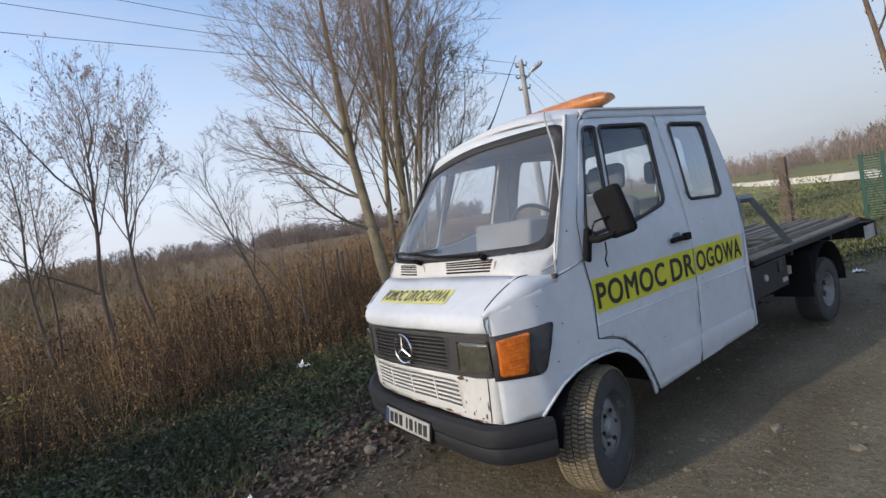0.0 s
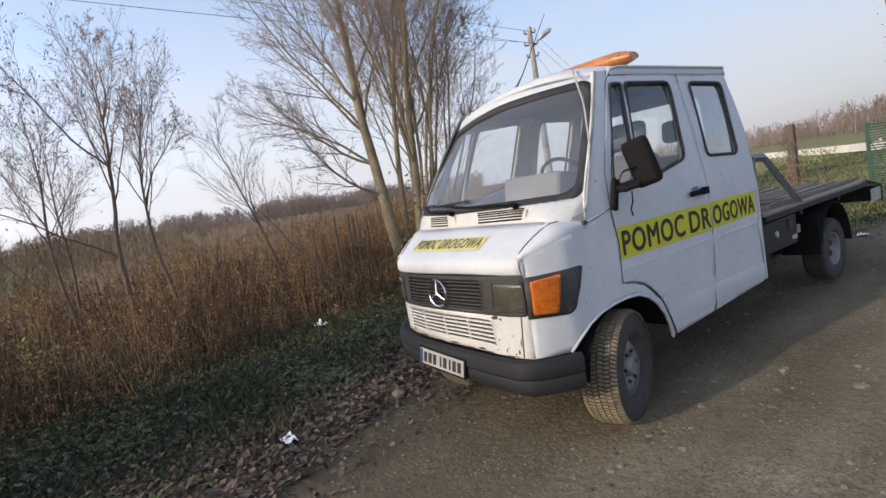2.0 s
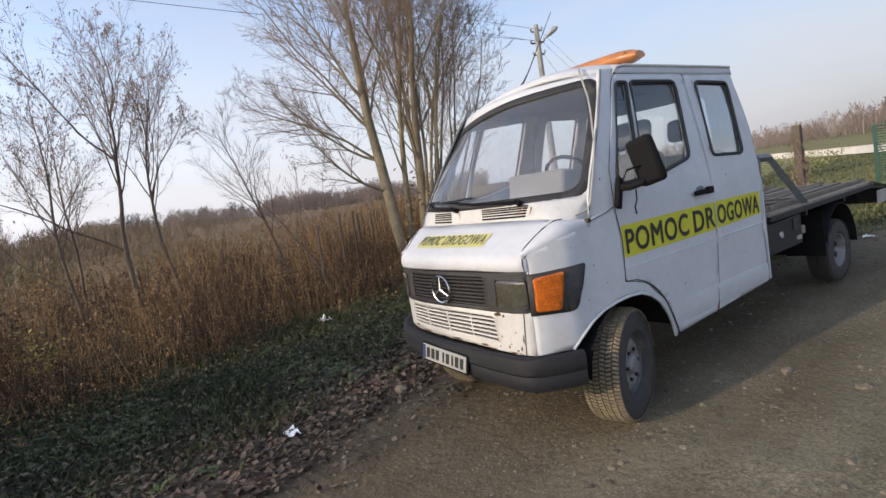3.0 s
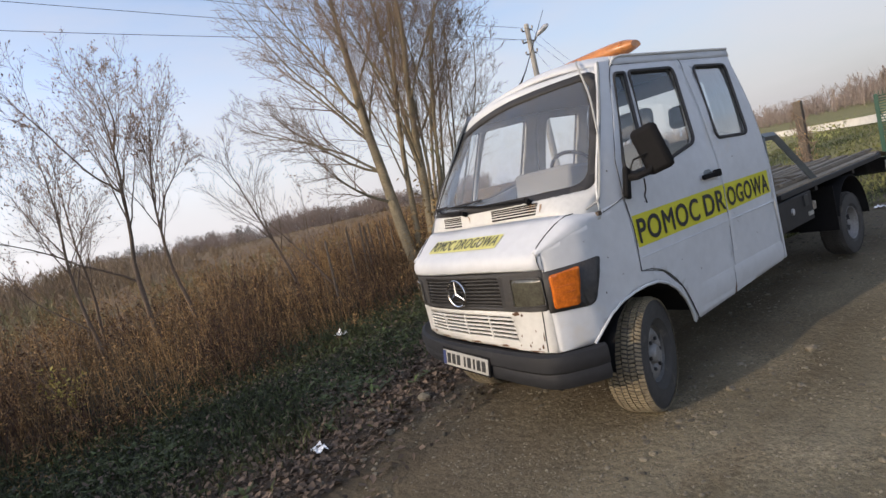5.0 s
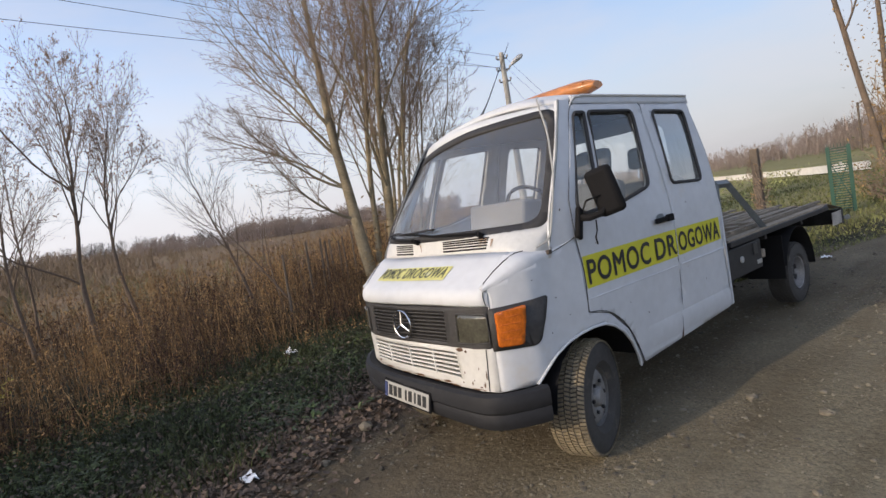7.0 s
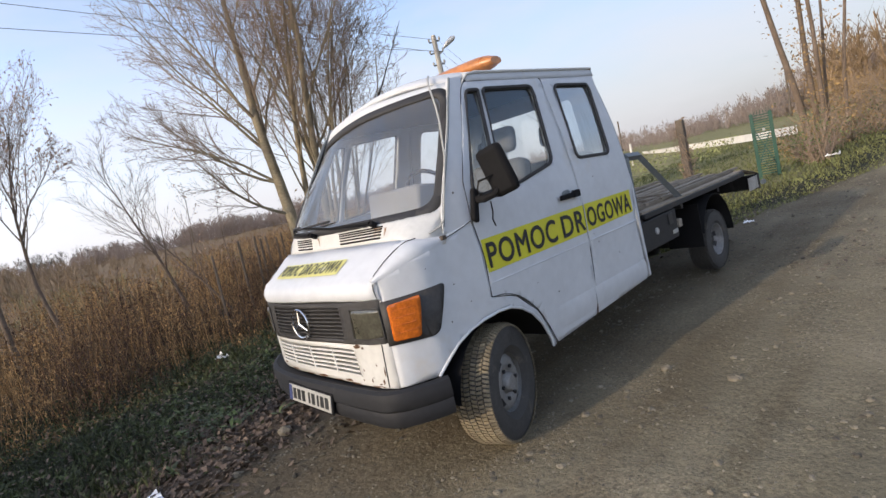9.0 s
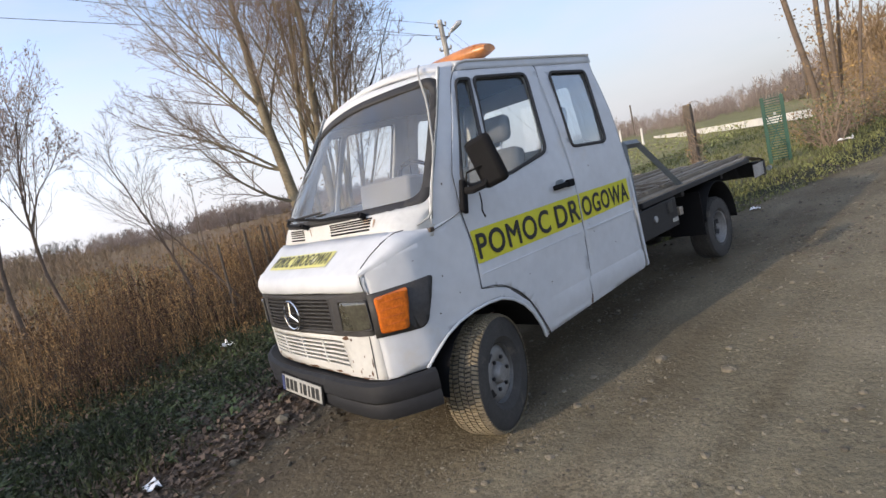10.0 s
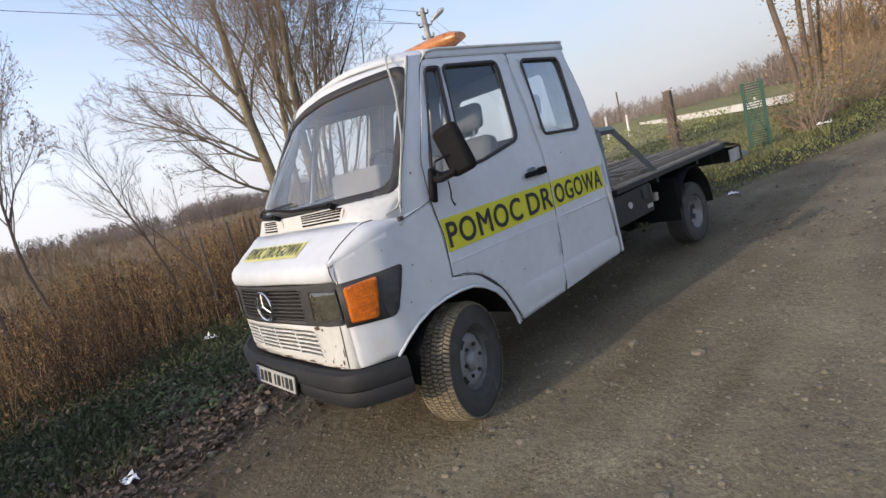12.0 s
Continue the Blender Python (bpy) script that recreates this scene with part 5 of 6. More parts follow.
# windscreen pillars: a narrow face beside the glass and a flat one towards the door
CORNER = [(1.335, -0.300), (1.487, -0.252), (1.61, -0.192), (1.885, -0.036), (2.09, 0.085), (2.26, 0.205)]
for s in (1, -1):
    rows = []
    for i in range(21):
        z = 1.352 + (2.275 - 1.352) * i / 20
        yd = interp(z, [(1.385, -0.083), (1.62, -0.057), (2.17, 0.225), (2.25, 0.29), (2.3, 0.32)]) - 0.003
        xi = interp(z, WS_HALF) - 0.012
        a = body_shape((xi, ws_y(xi, z) - 0.002, z))
        b = body_shape((side_x(yd, z) - 0.002, yd, z), True)
        yc = interp(b.z, CORNER)
        c = Vector((side_x(yc, z) - 0.004, yc, b.z - 0.008 * (1 - i / 20)))
        a = c + (a - c) * smooth01(-1, 4, i)
        if s < 0:
            c = Vector((min(c.x, a.x + 0.012), c.y + 0.03, c.z))
        mid = (a + c) * 0.5 + Vector((0.006, -0.008, 0.0))
        row = [a, mid, c.lerp(a, 0.12), c, c.lerp(b, 0.08), c.lerp(b, 0.5) + Vector((0.003, 0, 0)), b, b + Vector((-0.02, 0.012, 0))]
        row = [Vector((s * q.x, q.y, q.z)) for q in row]
        rows.append(row)
    strip = [r[3] + Vector((-s * 0.004, -0.005, 0)) for r in rows[1:]]
    part("windscreen_pillar", Mesh().grid(rows if s > 0 else [r[::-1] for r in rows]), PAINT, TRUCK, smooth=35)
    part("pillar_drip_rail", Mesh().tube(strip, 0.0075, 6), GREYBAR, TRUCK, "grey rain strip along the pillar")
    if s > 0:
        part("paint_chip", Mesh().lathe([(0.0, 0.0), (0.004, 0.007), (0.006, 0)], 10, "x", (side_x(-0.17, 1.56) + 0.001, -0.168, 1.548)), CHIP, TRUCK)
# cable down the windscreen's edge and the roof aerial
run = [(0.56, 0.172, 2.297), (0.60, 0.115, 2.268), (0.662, 0.050, 2.20), (0.735, -0.005, 2.063), (0.765, -0.035, 1.98), (0.842, -0.137, 1.765), (0.868, -0.20, 1.65), (0.882, -0.252, 1.549), (0.884, -0.300, 1.418), (0.878, -0.330, 1.385), (0.845, -0.395, 1.360)]
part("screen_cable", Mesh().tube(run, 0.0062, 6), PLATEW, TRUCK, "thin white cable")
aer = part("aerial", Mesh().lathe([(2.262, 0.022), (2.292, 0.014), (2.312, 0.009)], 12, "z", (0.046, 0.155, 0.0)), BLACKP, TRUCK, "thin black roof aerial")
part("aerial_rod", Mesh().tube([(0.046, 0.155, 2.30), (0.086, 0.199, 2.39), (0.232, 0.355, 2.78)], [0.008, 0.0045, 0.002], 6), BLACKP, aer)
# rust runs below the wiper spindles
for x, dx, t0 in ((0.47, 0.03, 0.80), (0.50, 0.012, 0.72), (0.545, 0.02, 0.62), (-0.10, 0.012, 0.70)):
    top, low = cowl_at(x, t0, 0.004), cowl_at(x + 0.004, 0.24, 0.004)
    pts = [body_shape(top.lerp(low, q)) for q in (0, 0.3, 0.65, 1.0)]
    part("rust_run", Mesh().grid([[q + Vector((-dx * k, 0, 0)), q + Vector((dx * k, 0, 0))] for q, k in zip(pts, (0.5, 0.45, 0.3, 0.08))]), RUST_STAIN, cowl)


# ---- plants ----
def grow(trunk, crown, p, d, length, r, lvl, rng, spec, tips=None):
    """One limb with its side limbs; the two first orders go into trunk, the finer ones into crown."""
    n = (12, 8, 5, 3, 2)[min(lvl, 4)]
    sides = (9, 6, 4, 3, 3)[min(lvl, 4)]
    p, d = Vector(p), Vector(d).normalized()
    pts, rad = [p.copy()], [r]
    wander = spec["wander"][min(lvl, len(spec["wander"]) - 1)]
    up = spec["up"][min(lvl, len(spec["up"]) - 1)]
    for i in range(n):
        d = (d + Vector((rng.gauss(0, wander), rng.gauss(0, wander), rng.gauss(0, wander) + up))).normalized()
        p = p + d * (length / n)
        pts.append(p.copy())
        t = (i + 1) / n
        rad.append(max(r * (1 - t * spec["taper"]) if lvl < 2 else r * (1 - 0.75 * t), spec.get("fine", 0.0022)))
    if lvl < 2:
        trunk.append((lvl, Mesh().tube(pts, rad, sides, cap=False)))
    else:
        crown.tube(pts, rad, sides, cap=False)
    if lvl >= spec["levels"]:
        if tips is not None:
            tips.append((pts[-1], d))
            tips.append((pts[-2], d))
        return pts
    kids = spec["kids"][lvl]
    a0 = rng.random() * 6.28
    for k in range(kids):
        t = spec["start"][lvl] + (1 - spec["start"][lvl]) * (k + rng.random()) / kids
        i = min(int(t * n), n - 1)
        q = pts[i].lerp(pts[i + 1], t * n - i)
        axis = (pts[i + 1] - pts[i]).normalized()
        side = axis.cross(Vector((0, 0, 1)) if abs(axis.z) < 0.95 else Vector((1, 0, 0))).normalized()
        side = Matrix.Rotation(a0 + k * 2.4 + rng.gauss(0, 0.3), 3, axis) @ side
        if "bias" in spec and lvl < 1:
            side = (side + Vector(spec["bias"]) * rng.random()).normalized()
        ang = radians(spec["angle"][lvl] + rng.gauss(0, 8))
        nd = axis * math.cos(ang) + side * math.sin(ang)
        grow(trunk, crown, q, nd, length * spec["ratio"][lvl] * (1.15 - 0.65 * t) * rng.uniform(0.75, 1.2), max(rad[i] * spec["thin"][lvl], spec.get("fine", 0.0022) * 1.3), lvl + 1, rng, spec, tips)
    return pts


def stem_parts(pieces, material, holder, name):
    """The main stem as a part and each limb as a part of it."""
    main = None
    for lvl, mesh in pieces:
        if lvl == 0 and main is None:
            main = part(name, mesh, material, holder, smooth=60)
        else:
            part("limb", mesh, material, main, smooth=60)
    return main


def at_height(pts, z):
    return min(pts, key=lambda p: abs(p.z - z))


def leaf_quads(m, p, rng, size, droop, n=1, spread=0.04):
    """Small bent leaves about a point."""
    for _ in range(n):
        q = Vector(p) + Vector((rng.gauss(0, spread), rng.gauss(0, spread), rng.gauss(0, spread)))
        d = Vector((rng.gauss(0, 1), rng.gauss(0, 1), rng.gauss(-droop, 0.6))).normalized()
        w = d.cross(Vector((rng.gauss(0, 1), rng.gauss(0, 1), rng.gauss(0, 1)))).normalized()
        s = size * rng.uniform(0.6, 1.4)
        a, b, c = q, q + d * s * 0.5 + w * s * 0.22, q + d * s
        e = q + d * s * 0.5 - w * s * 0.22
        m.add([a, b, c, e], [(0, 1, 2, 3)])


TREE = dict(levels=4, kids=(11, 9, 8, 5), start=(0.30, 0.2, 0.15, 0.1), ratio=(0.50, 0.50, 0.46, 0.5), angle=(27, 31, 32, 34), thin=(0.34, 0.5, 0.5, 0.6), wander=(0.045, 0.08, 0.11, 0.13), up=(0.012, 0.045, 0.05, 0.04), fine=0.0026, taper=0.80)


def multi_stem_tree(loc):
    """The large bare tree: leaning main stems and a cluster of thin upright ones."""
    rng = random.Random(5)
    t = thing("bare_tree", loc, "large bare multi-stemmed tree with grey bark and fine twigs", "tree")
    rt = Vector((0.515, 0.857, 0))
    bk = Vector((-0.857, 0.515, 0))
    stems = [(0, 0, 0.0, 0.03, 8.6, 0.150), (0.46, 0.1, -0.02, 0, 8.2, 0.115), (0.10, 0.2, 0.01, 0, 7.6, 0.085), (0.55, 0.35, 0.0, 0.05, 7.4, 0.07), (0.62, 0, 0.03, 0.04, 6.6, 0.055), (0.72, 0.3, 0.08, 0, 6.4, 0.05), (0.80, 0.1, 0.10, 0.05, 6.3, 0.05), (0.88, -0.05, 0.12, -0.03, 6.2, 0.048), (0.96, 0.25, 0.14, 0, 6.0, 0.045), (1.02, 0, 0.17, 0.05, 5.9, 0.042), (1.08, 0.3, 0.20, 0.02, 5.7, 0.04), (0.68, 0.5, 0.04, 0.1, 6.8, 0.05), (0.92, 0.4, 0.16, 0.1, 6.2, 0.045), (1.14, 0.1, 0.24, 0.05, 5.4, 0.038)]
    for k, (a, b, la, lb, h, r) in enumerate(stems):
        if a > 0.5:
            a, la = 0.5 + (a - 0.5) * 0.4, la + (a - 0.5) * 0.09
        tr, cr = [], Mesh()
        spec = dict(TREE)
        if k > 3:
            spec.update(kids=(7, 7, 5, 4), angle=(24, 28, 32, 34), ratio=(0.42, 0.48, 0.46, 0.5))
        base = rt * a + bk * b
        line = grow(tr, cr, base + Vector((0, 0, -0.3)), Vector((0, 0, 1)) + rt * la + bk * lb, h, r, 0, rng, spec)
        if k == 0:
            # long low limbs that reach over the field
            for z, ln, el in ((2.1, 2.5, 0.30), (2.4, 3.0, 0.46), (2.8, 3.3, 0.75), (3.3, 3.6, 1.05), (3.9, 3.6, 1.35)):
                q = at_height(line, z)
                grow(tr, cr, q, -rt * 1.0 + bk * rng.gauss(0, 0.3) + Vector((0, 0, el)), ln, r * 0.24, 1, rng, dict(TREE, kids=(8, 12, 8, 5)))
        s = stem_parts(tr, BARK, t, "stem")
        part("crown", cr, TWIG, s, "fine bare twigs", smooth=0)
    lf = Mesh()
    for _ in range(1300):
        leaf_quads(lf, rt * rng.gauss(0.65, 0.4) + bk * rng.gauss(0, 0.35) + Vector((0, 0, abs(rng.gauss(0, 0.75)) + 0.3)), rng, 0.09, 0.4, 1)
    part("foliage", lf, GOLDLEAF, t, "russet leaves at the foot", smooth=0)
    return t


SAP = dict(levels=3, kids=(14, 9, 6), start=(0.38, 0.2, 0.12), ratio=(0.44, 0.46, 0.48), angle=(34, 32, 34), thin=(0.46, 0.5, 0.6), wander=(0.05, 0.09, 0.11), up=(0.015, 0.06, 0.05), taper=0.86)


ROUND = dict(SAP, kids=(15, 9, 6), start=(0.50, 0.2, 0.12), ratio=(0.56, 0.44, 0.46), angle=(30, 32, 34))


def sapling(loc, lean, h, r, seed, leaves=True, spec=None, forks=()):
    rng = random.Random(seed)
    t = thing("sapling", loc, "thin bare sapling with a few dry hanging leaves" if leaves else "thin leafless sapling leaning over the weeds", "tree", "saplings by the field")
    tr, cr, tips = [], Mesh(), []
    line = grow(tr, cr, (0, 0, -0.2), Vector((0, 0, 1)) + Vector(lean), h, r, 0, rng, spec or SAP, tips)
    for z, dx, ln in forks:
        grow(tr, cr, at_height(line, z), Vector(dx), ln, r * 0.34, 0, rng, dict(SAP, kids=(9, 7, 5), wander=(0.09, 0.1, 0.11)), tips)
    s = stem_parts(tr, BARKD, t, "trunk")
    part("crown", cr, SAPTWIG, s, "thin dark twigs", smooth=0)
    if leaves:
        lf = Mesh()
        for p, d in tips:
            if rng.random() < 0.36:
                leaf_quads(lf, p, rng, 0.055, 1.6, 1, 0.03)
        part("foliage", lf, DRYLEAF, s, "narrow dry leaves", smooth=0)
    return t


def on_ground(x, y, dz=0.0):
    return (x, y, ground_z(x, y) + dz)


multi_stem_tree(on_ground(-7.45, 3.87))
sapling(on_ground(-9.27, -1.20), (0.0, -0.06, 0), 5.3, 0.064, 11, spec=ROUND, forks=((3.1, (0.1, -1.37, 1.39), 3.2), (1.7, (-0.1, -1.63, 1.1), 3.2), (4.0, (0.1, 0.7, 1.85), 2.0)))
sapling(on_ground(-8.95, -0.38), (-0.04, -0.25, 0), 4.7, 0.050, 12, spec=ROUND, forks=((2.3, (0.05, 0.30, 1.0), 1.9), (2.7, (-0.1, 0.55, 0.95), 1.8)))
sapling(on_ground(-8.85, -2.15), (0.0, -0.22, 0), 4.5, 0.044, 13, forks=((1.0, (0.0, -0.9, 0.7), 2.4),))
sapling(on_ground(-10.0, -3.6), (0.1, -0.22, 0), 5.0, 0.055, 14)
sapling(on_ground(-8.0, -3.9), (0.0, -0.35, 0), 4.2, 0.045, 15)
sapling(on_ground(-10.8, -2.1), (0.0, 0.05, 0), 4.6, 0.038, 18)
sapling(on_ground(-8.50, 1.72), (-0.06, -0.30, 0), 3.9, 0.042, 16, False, dict(SAP, kids=(13, 7, 5), angle=(34, 34, 34), ratio=(0.5, 0.46, 0.48), bias=(0, -0.5, 0.3)))
sapling(on_ground(-7.70, 2.30), (-0.1, -0.52, 0), 3.0, 0.032, 17, False, dict(SAP, kids=(9, 6, 5), ratio=(0.5, 0.46, 0.48)))
# unseen saplings added behind the camera to break the low sun on the verge
for x, y, h, sd in ((-4.6, -10.0, 6.0, 31), (-3.2, -14.5, 7.0, 32), (-6.5, -16.0, 7.0, 33), (-2.0, -20.0, 7.5, 34), (-5.0, -23.0, 8.0, 35), (-8.2, -11.0, 6.5, 36), (-0.8, -26.0, 8.0, 37)):
    sapling(on_ground(x, y), (0, 0, 0), h, 0.09, sd, True, dict(SAP, kids=(8, 5, 4)))


def weeds():
    """Tall dry stalks with drooping seed heads."""
    rng = random.Random(3)
    m = Mesh()

    def stalk(x, y, h, w, heads, wide=1.0):
        p = Vector((x, y, ground_z(x, y) - 0.03))
        lean = Vector((rng.gauss(0, 0.20), rng.gauss(0, 0.20), 1))
        bend = Vector((rng.gauss(0, 0.10), rng.gauss(0, 0.10), 0))
        a = rng.random() * math.pi
        s = Vector((math.cos(a), math.sin(a), 0)) * w
        pts = [p + lean * h * t + bend * h * t * t for t in (0, 0.35, 0.7, 1.0)]
        v = []
        for i, q in enumerate(pts):
            k = 1 - 0.7 * i / 3
            v += [q - s * k, q + s * k]
        m.add(v, [(2 * i, 2 * i + 1, 2 * i + 3, 2 * i + 2) for i in range(3)])
        plume = rng.random() < 0.6
        for _ in range(heads):
            t = 1.0 - (0.26 * rng.random() if plume else 0.75 * rng.random() ** 1.5)
            q = p + lean * h * t + bend * h * t * t
            leaf_quads(m, q, rng, rng.uniform(0.022, 0.046) * wide, -0.5 if plume else 0.4, 1, 0.014 if plume else 0.035)

    def patch(count, y0, y1, d0, d1, hs, heads, w, wide=1.0, clumped=False):
        for _ in range(count):
            y = rng.uniform(y0, y1)
            d = d0 + (d1 - d0) * rng.random()
            x = interp(y, WEED_EDGE) - d
            if clumped and noise.noise(Vector((x * 0.7, y * 0.7, 11))) < rng.uniform(-0.15, 0.25):
                continue
            clump = 0.75 + 0.55 * noise.noise(Vector((x * 0.5, y * 0.5, 0))) + 0.35 * noise.noise(Vector((x * 1.7, y * 1.7, 4)))
            stalk(x, y, hs * clump * (rng.uniform(0.55, 1.2) if rng.random() < 0.94 else rng.uniform(1.25, 1.65)) * (0.55 + 0.45 * min(1, (d + 0.5) / 1.5)), w * rng.uniform(0.6, 1.4), heads, wide)

    patch(7800, -9, 14, -0.5, 3.5, 1.15, 8, 0.0042)
    patch(5200, -11, 22, 3.5, 10, 1.25, 8, 0.0065, 1.5)
    patch(4500, -14, 40, 10, 26, 1.1, 6, 0.010, 2.2)
    patch(4200, -9, 14, -1.3, 0.8, 0.5, 4, 0.0035)
    # stalks out of view, added so their shadows fall on the grass
    patch(2600, -28, -9, -0.5, 4.5, 1.3, 3, 0.009)
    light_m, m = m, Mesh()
    # red-brown clumps, their number raised to stand in for shade low in the weeds
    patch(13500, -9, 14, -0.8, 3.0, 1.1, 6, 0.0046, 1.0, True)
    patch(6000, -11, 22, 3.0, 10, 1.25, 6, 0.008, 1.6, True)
    tagged(part("dark_weeds", m, WEED_DARK, None, smooth=0), "reddish-brown weed clumps beside the verge, darkened for shade", "weeds", kind="stuff")
    return tagged(part("dry_weeds", light_m, WEED, None, smooth=0), "tall dry brown weeds beside the verge", "weeds", kind="stuff")


weeds()


def grass():
    rng = random.Random(4)
    m = Mesh()

    def blade(x, y, h, w):
        p = Vector((x, y, ground_z(x, y) - 0.01))
        a = rng.random() * 6.28
        s = Vector((math.cos(a), math.sin(a), 0)) * w
        b = Vector((rng.gauss(0, 0.5), rng.gauss(0, 0.5), 0)) * h
        q, r = p + Vector((0, 0, h * 0.6)) + b * 0.3, p + Vector((0, 0, h)) + b
        m.add([p - s, p + s, q + s * 0.8, q - s * 0.8, r], [(0, 1, 2, 3), (3, 2, 4)])

    for _ in range(52000):
        y = rng.uniform(-6.5, 8.5)
        e, wde = ROAD(y), interp(y, WEED_EDGE)
        x = rng.uniform(wde - 0.8, e - 0.15)
        d = e - x
        if rng.random() > smooth01(0.3, 2.1, d + 0.8 * noise.noise(Vector((x, y, 5)))) + 0.03:
            continue
        k = 0.7 + 0.6 * noise.noise(Vector((x * 0.9, y * 0.9, 2)))
        blade(x, y, max(0.03, 0.13 * k * rng.uniform(0.5, 1.5)), 0.0055 * rng.uniform(0.7, 1.6))
        if rng.random() < 0.28:
            leaf_quads(m, (x, y, ground_z(x, y) + 0.05), rng, 0.045, -0.3, 3, 0.04)
    front_m, m = m, Mesh()
    for _ in range(26000):
        y = 4.0 + 26 * rng.random() ** 1.6
        e = ROAD(y)
        x = e - 9.0 * rng.random() ** 1.5 + 0.15
        blade(x, y, 0.075 * rng.uniform(0.5, 1.6) * (0.5 + 0.5 * smooth01(0, 1.0, e - x)), 0.007 * rng.uniform(0.7, 1.6) * (1 + y / 14))
    lush = Mesh()
    for _ in range(1500):
        y = rng.uniform(-5.5, 6.0)
        e, wde = ROAD(y), interp(y, WEED_EDGE)
        x = rng.uniform(wde, e - 0.5)
        if noise.noise(Vector((x * 0.8, y * 0.8, 31))) < rng.uniform(-0.3, 0.4):
            continue
        c = Vector((x, y, ground_z(x, y) + 0.02))
        for k in range(rng.randint(5, 9)):
            a = rng.random() * 6.28
            ln, w = rng.uniform(0.035, 0.085), rng.uniform(0.010, 0.022)
            u, v = Vector((math.cos(a), math.sin(a), rng.uniform(0.25, 1.1))) * ln, Vector((-math.sin(a), math.cos(a), 0)) * w
            tip = c + u + Vector((math.cos(a), math.sin(a), -0.15)) * ln * 0.8
            lush.add([c, c + u * 0.7 - v, c + u * 0.7 + v, tip], [(0, 1, 2), (1, 3, 2)])
    tagged(part("broad_leaved_weeds", lush, BROAD, None, smooth=0), "low broad-leaved green weeds in the verge", "weeds", kind="stuff")
    tagged(part("roadside_grass", m, LAWN, None, smooth=0), "short yellowing grass along the road", "grass", kind="stuff")
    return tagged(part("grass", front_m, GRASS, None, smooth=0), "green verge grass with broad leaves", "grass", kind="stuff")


grass()


def litter():
    rng = random.Random(6)
    m = Mesh()
    for _ in range(20000):
        y = rng.uniform(-5.0, 4.5)
        d = rng.gauss(0.85, 0.80)
        if d < -0.5 or d > 3.2:
            continue
        if d < 0 and rng.random() < 0.7:
            continue
        x = ROAD(y) - d
        z = ground_z(x, y)
        s = rng.uniform(0.014, 0.034)
        a = rng.random() * 6.28
        u, w = Vector((math.cos(a), math.sin(a), rng.gauss(0, 0.35))) * s, Vector((-math.sin(a), math.cos(a), rng.gauss(0, 0.45))) * s * rng.uniform(0.4, 1.0)
        c = Vector((x, y, z + rng.uniform(0.006, 0.03)))
        k = Vector((0, 0, s * rng.uniform(-0.1, 0.35)))
        m.add([c - u, c - u * 0.2 + w + k, c + u, c - u * 0.2 - w + k, c], [(0, 4, 1), (1, 4, 2), (2, 4, 3), (3, 4, 0)])
    for _ in range(5200):
        y = rng.uniform(-5.0, 5.0)
        e = ROAD(y)
        x = e - rng.uniform(0.6, 4.6)
        if x < interp(y, WEED_EDGE) - 0.2:
            continue
        s, a = rng.uniform(0.012, 0.030), rng.random() * 6.28
        u, w = Vector((math.cos(a), math.sin(a), rng.gauss(0, 0.4))) * s, Vector((-math.sin(a), math.cos(a), rng.gauss(0, 0.4))) * s * 0.65
        c = Vector((x, y, ground_z(x, y) + rng.uniform(0.02, 0.10)))
        m.add([c - u, c + w, c + u, c - w], [(0, 1, 2, 3)])
    for _ in range(1500):
        x, y = rng.gauss(1.2, 1.1), rng.uniform(3.5, 9.5)
        s, a = rng.uniform(0.012, 0.03), rng.random() * 6.28
        u, w = Vector((math.cos(a), math.sin(a), 0.1)) * s, Vector((-math.sin(a), math.cos(a), rng.gauss(0, 0.2))) * s * 0.6
        c = Vector((x, y, ground_z(x, y) + 0.008))
        m.add([c - u, c + w, c + u, c - w], [(0, 1, 2, 3)])
    return tagged(part("leaf_litter", m, LITTER, None, smooth=0), "brown fallen leaves along the road edge", "leaves", kind="stuff")


litter()


def pebble(m, c, s, rng):
    """An irregular stone."""
    top = [(0, 0, 1), (0, 0, -1)]
    ring = [(math.cos(a), math.sin(a), z) for z, o in ((0.45, 0), (-0.45, 0.5)) for a in (2 * math.pi * (k + o) / 5 for k in range(5))]
    vs = []
    sx, sy, sz, a = rng.uniform(0.7, 1.3), rng.uniform(0.6, 1.1), rng.uniform(0.4, 0.75), rng.random() * 6.28
    for x, y, z in top + ring:
        k = rng.uniform(0.78, 1.15) * s
        x, y = x * sx, y * sy
        vs.append((c[0] + k * (x * math.cos(a) - y * math.sin(a)), c[1] + k * (x * math.sin(a) + y * math.cos(a)), c[2] + k * z * sz))
    f = []
    for k in range(5):
        n = (k + 1) % 5
        f += [(0, 2 + k, 2 + n), (1, 7 + n, 7 + k), (2 + k, 7 + k, 2 + n), (2 + n, 7 + k, 7 + n)]
    m.add(vs, f)


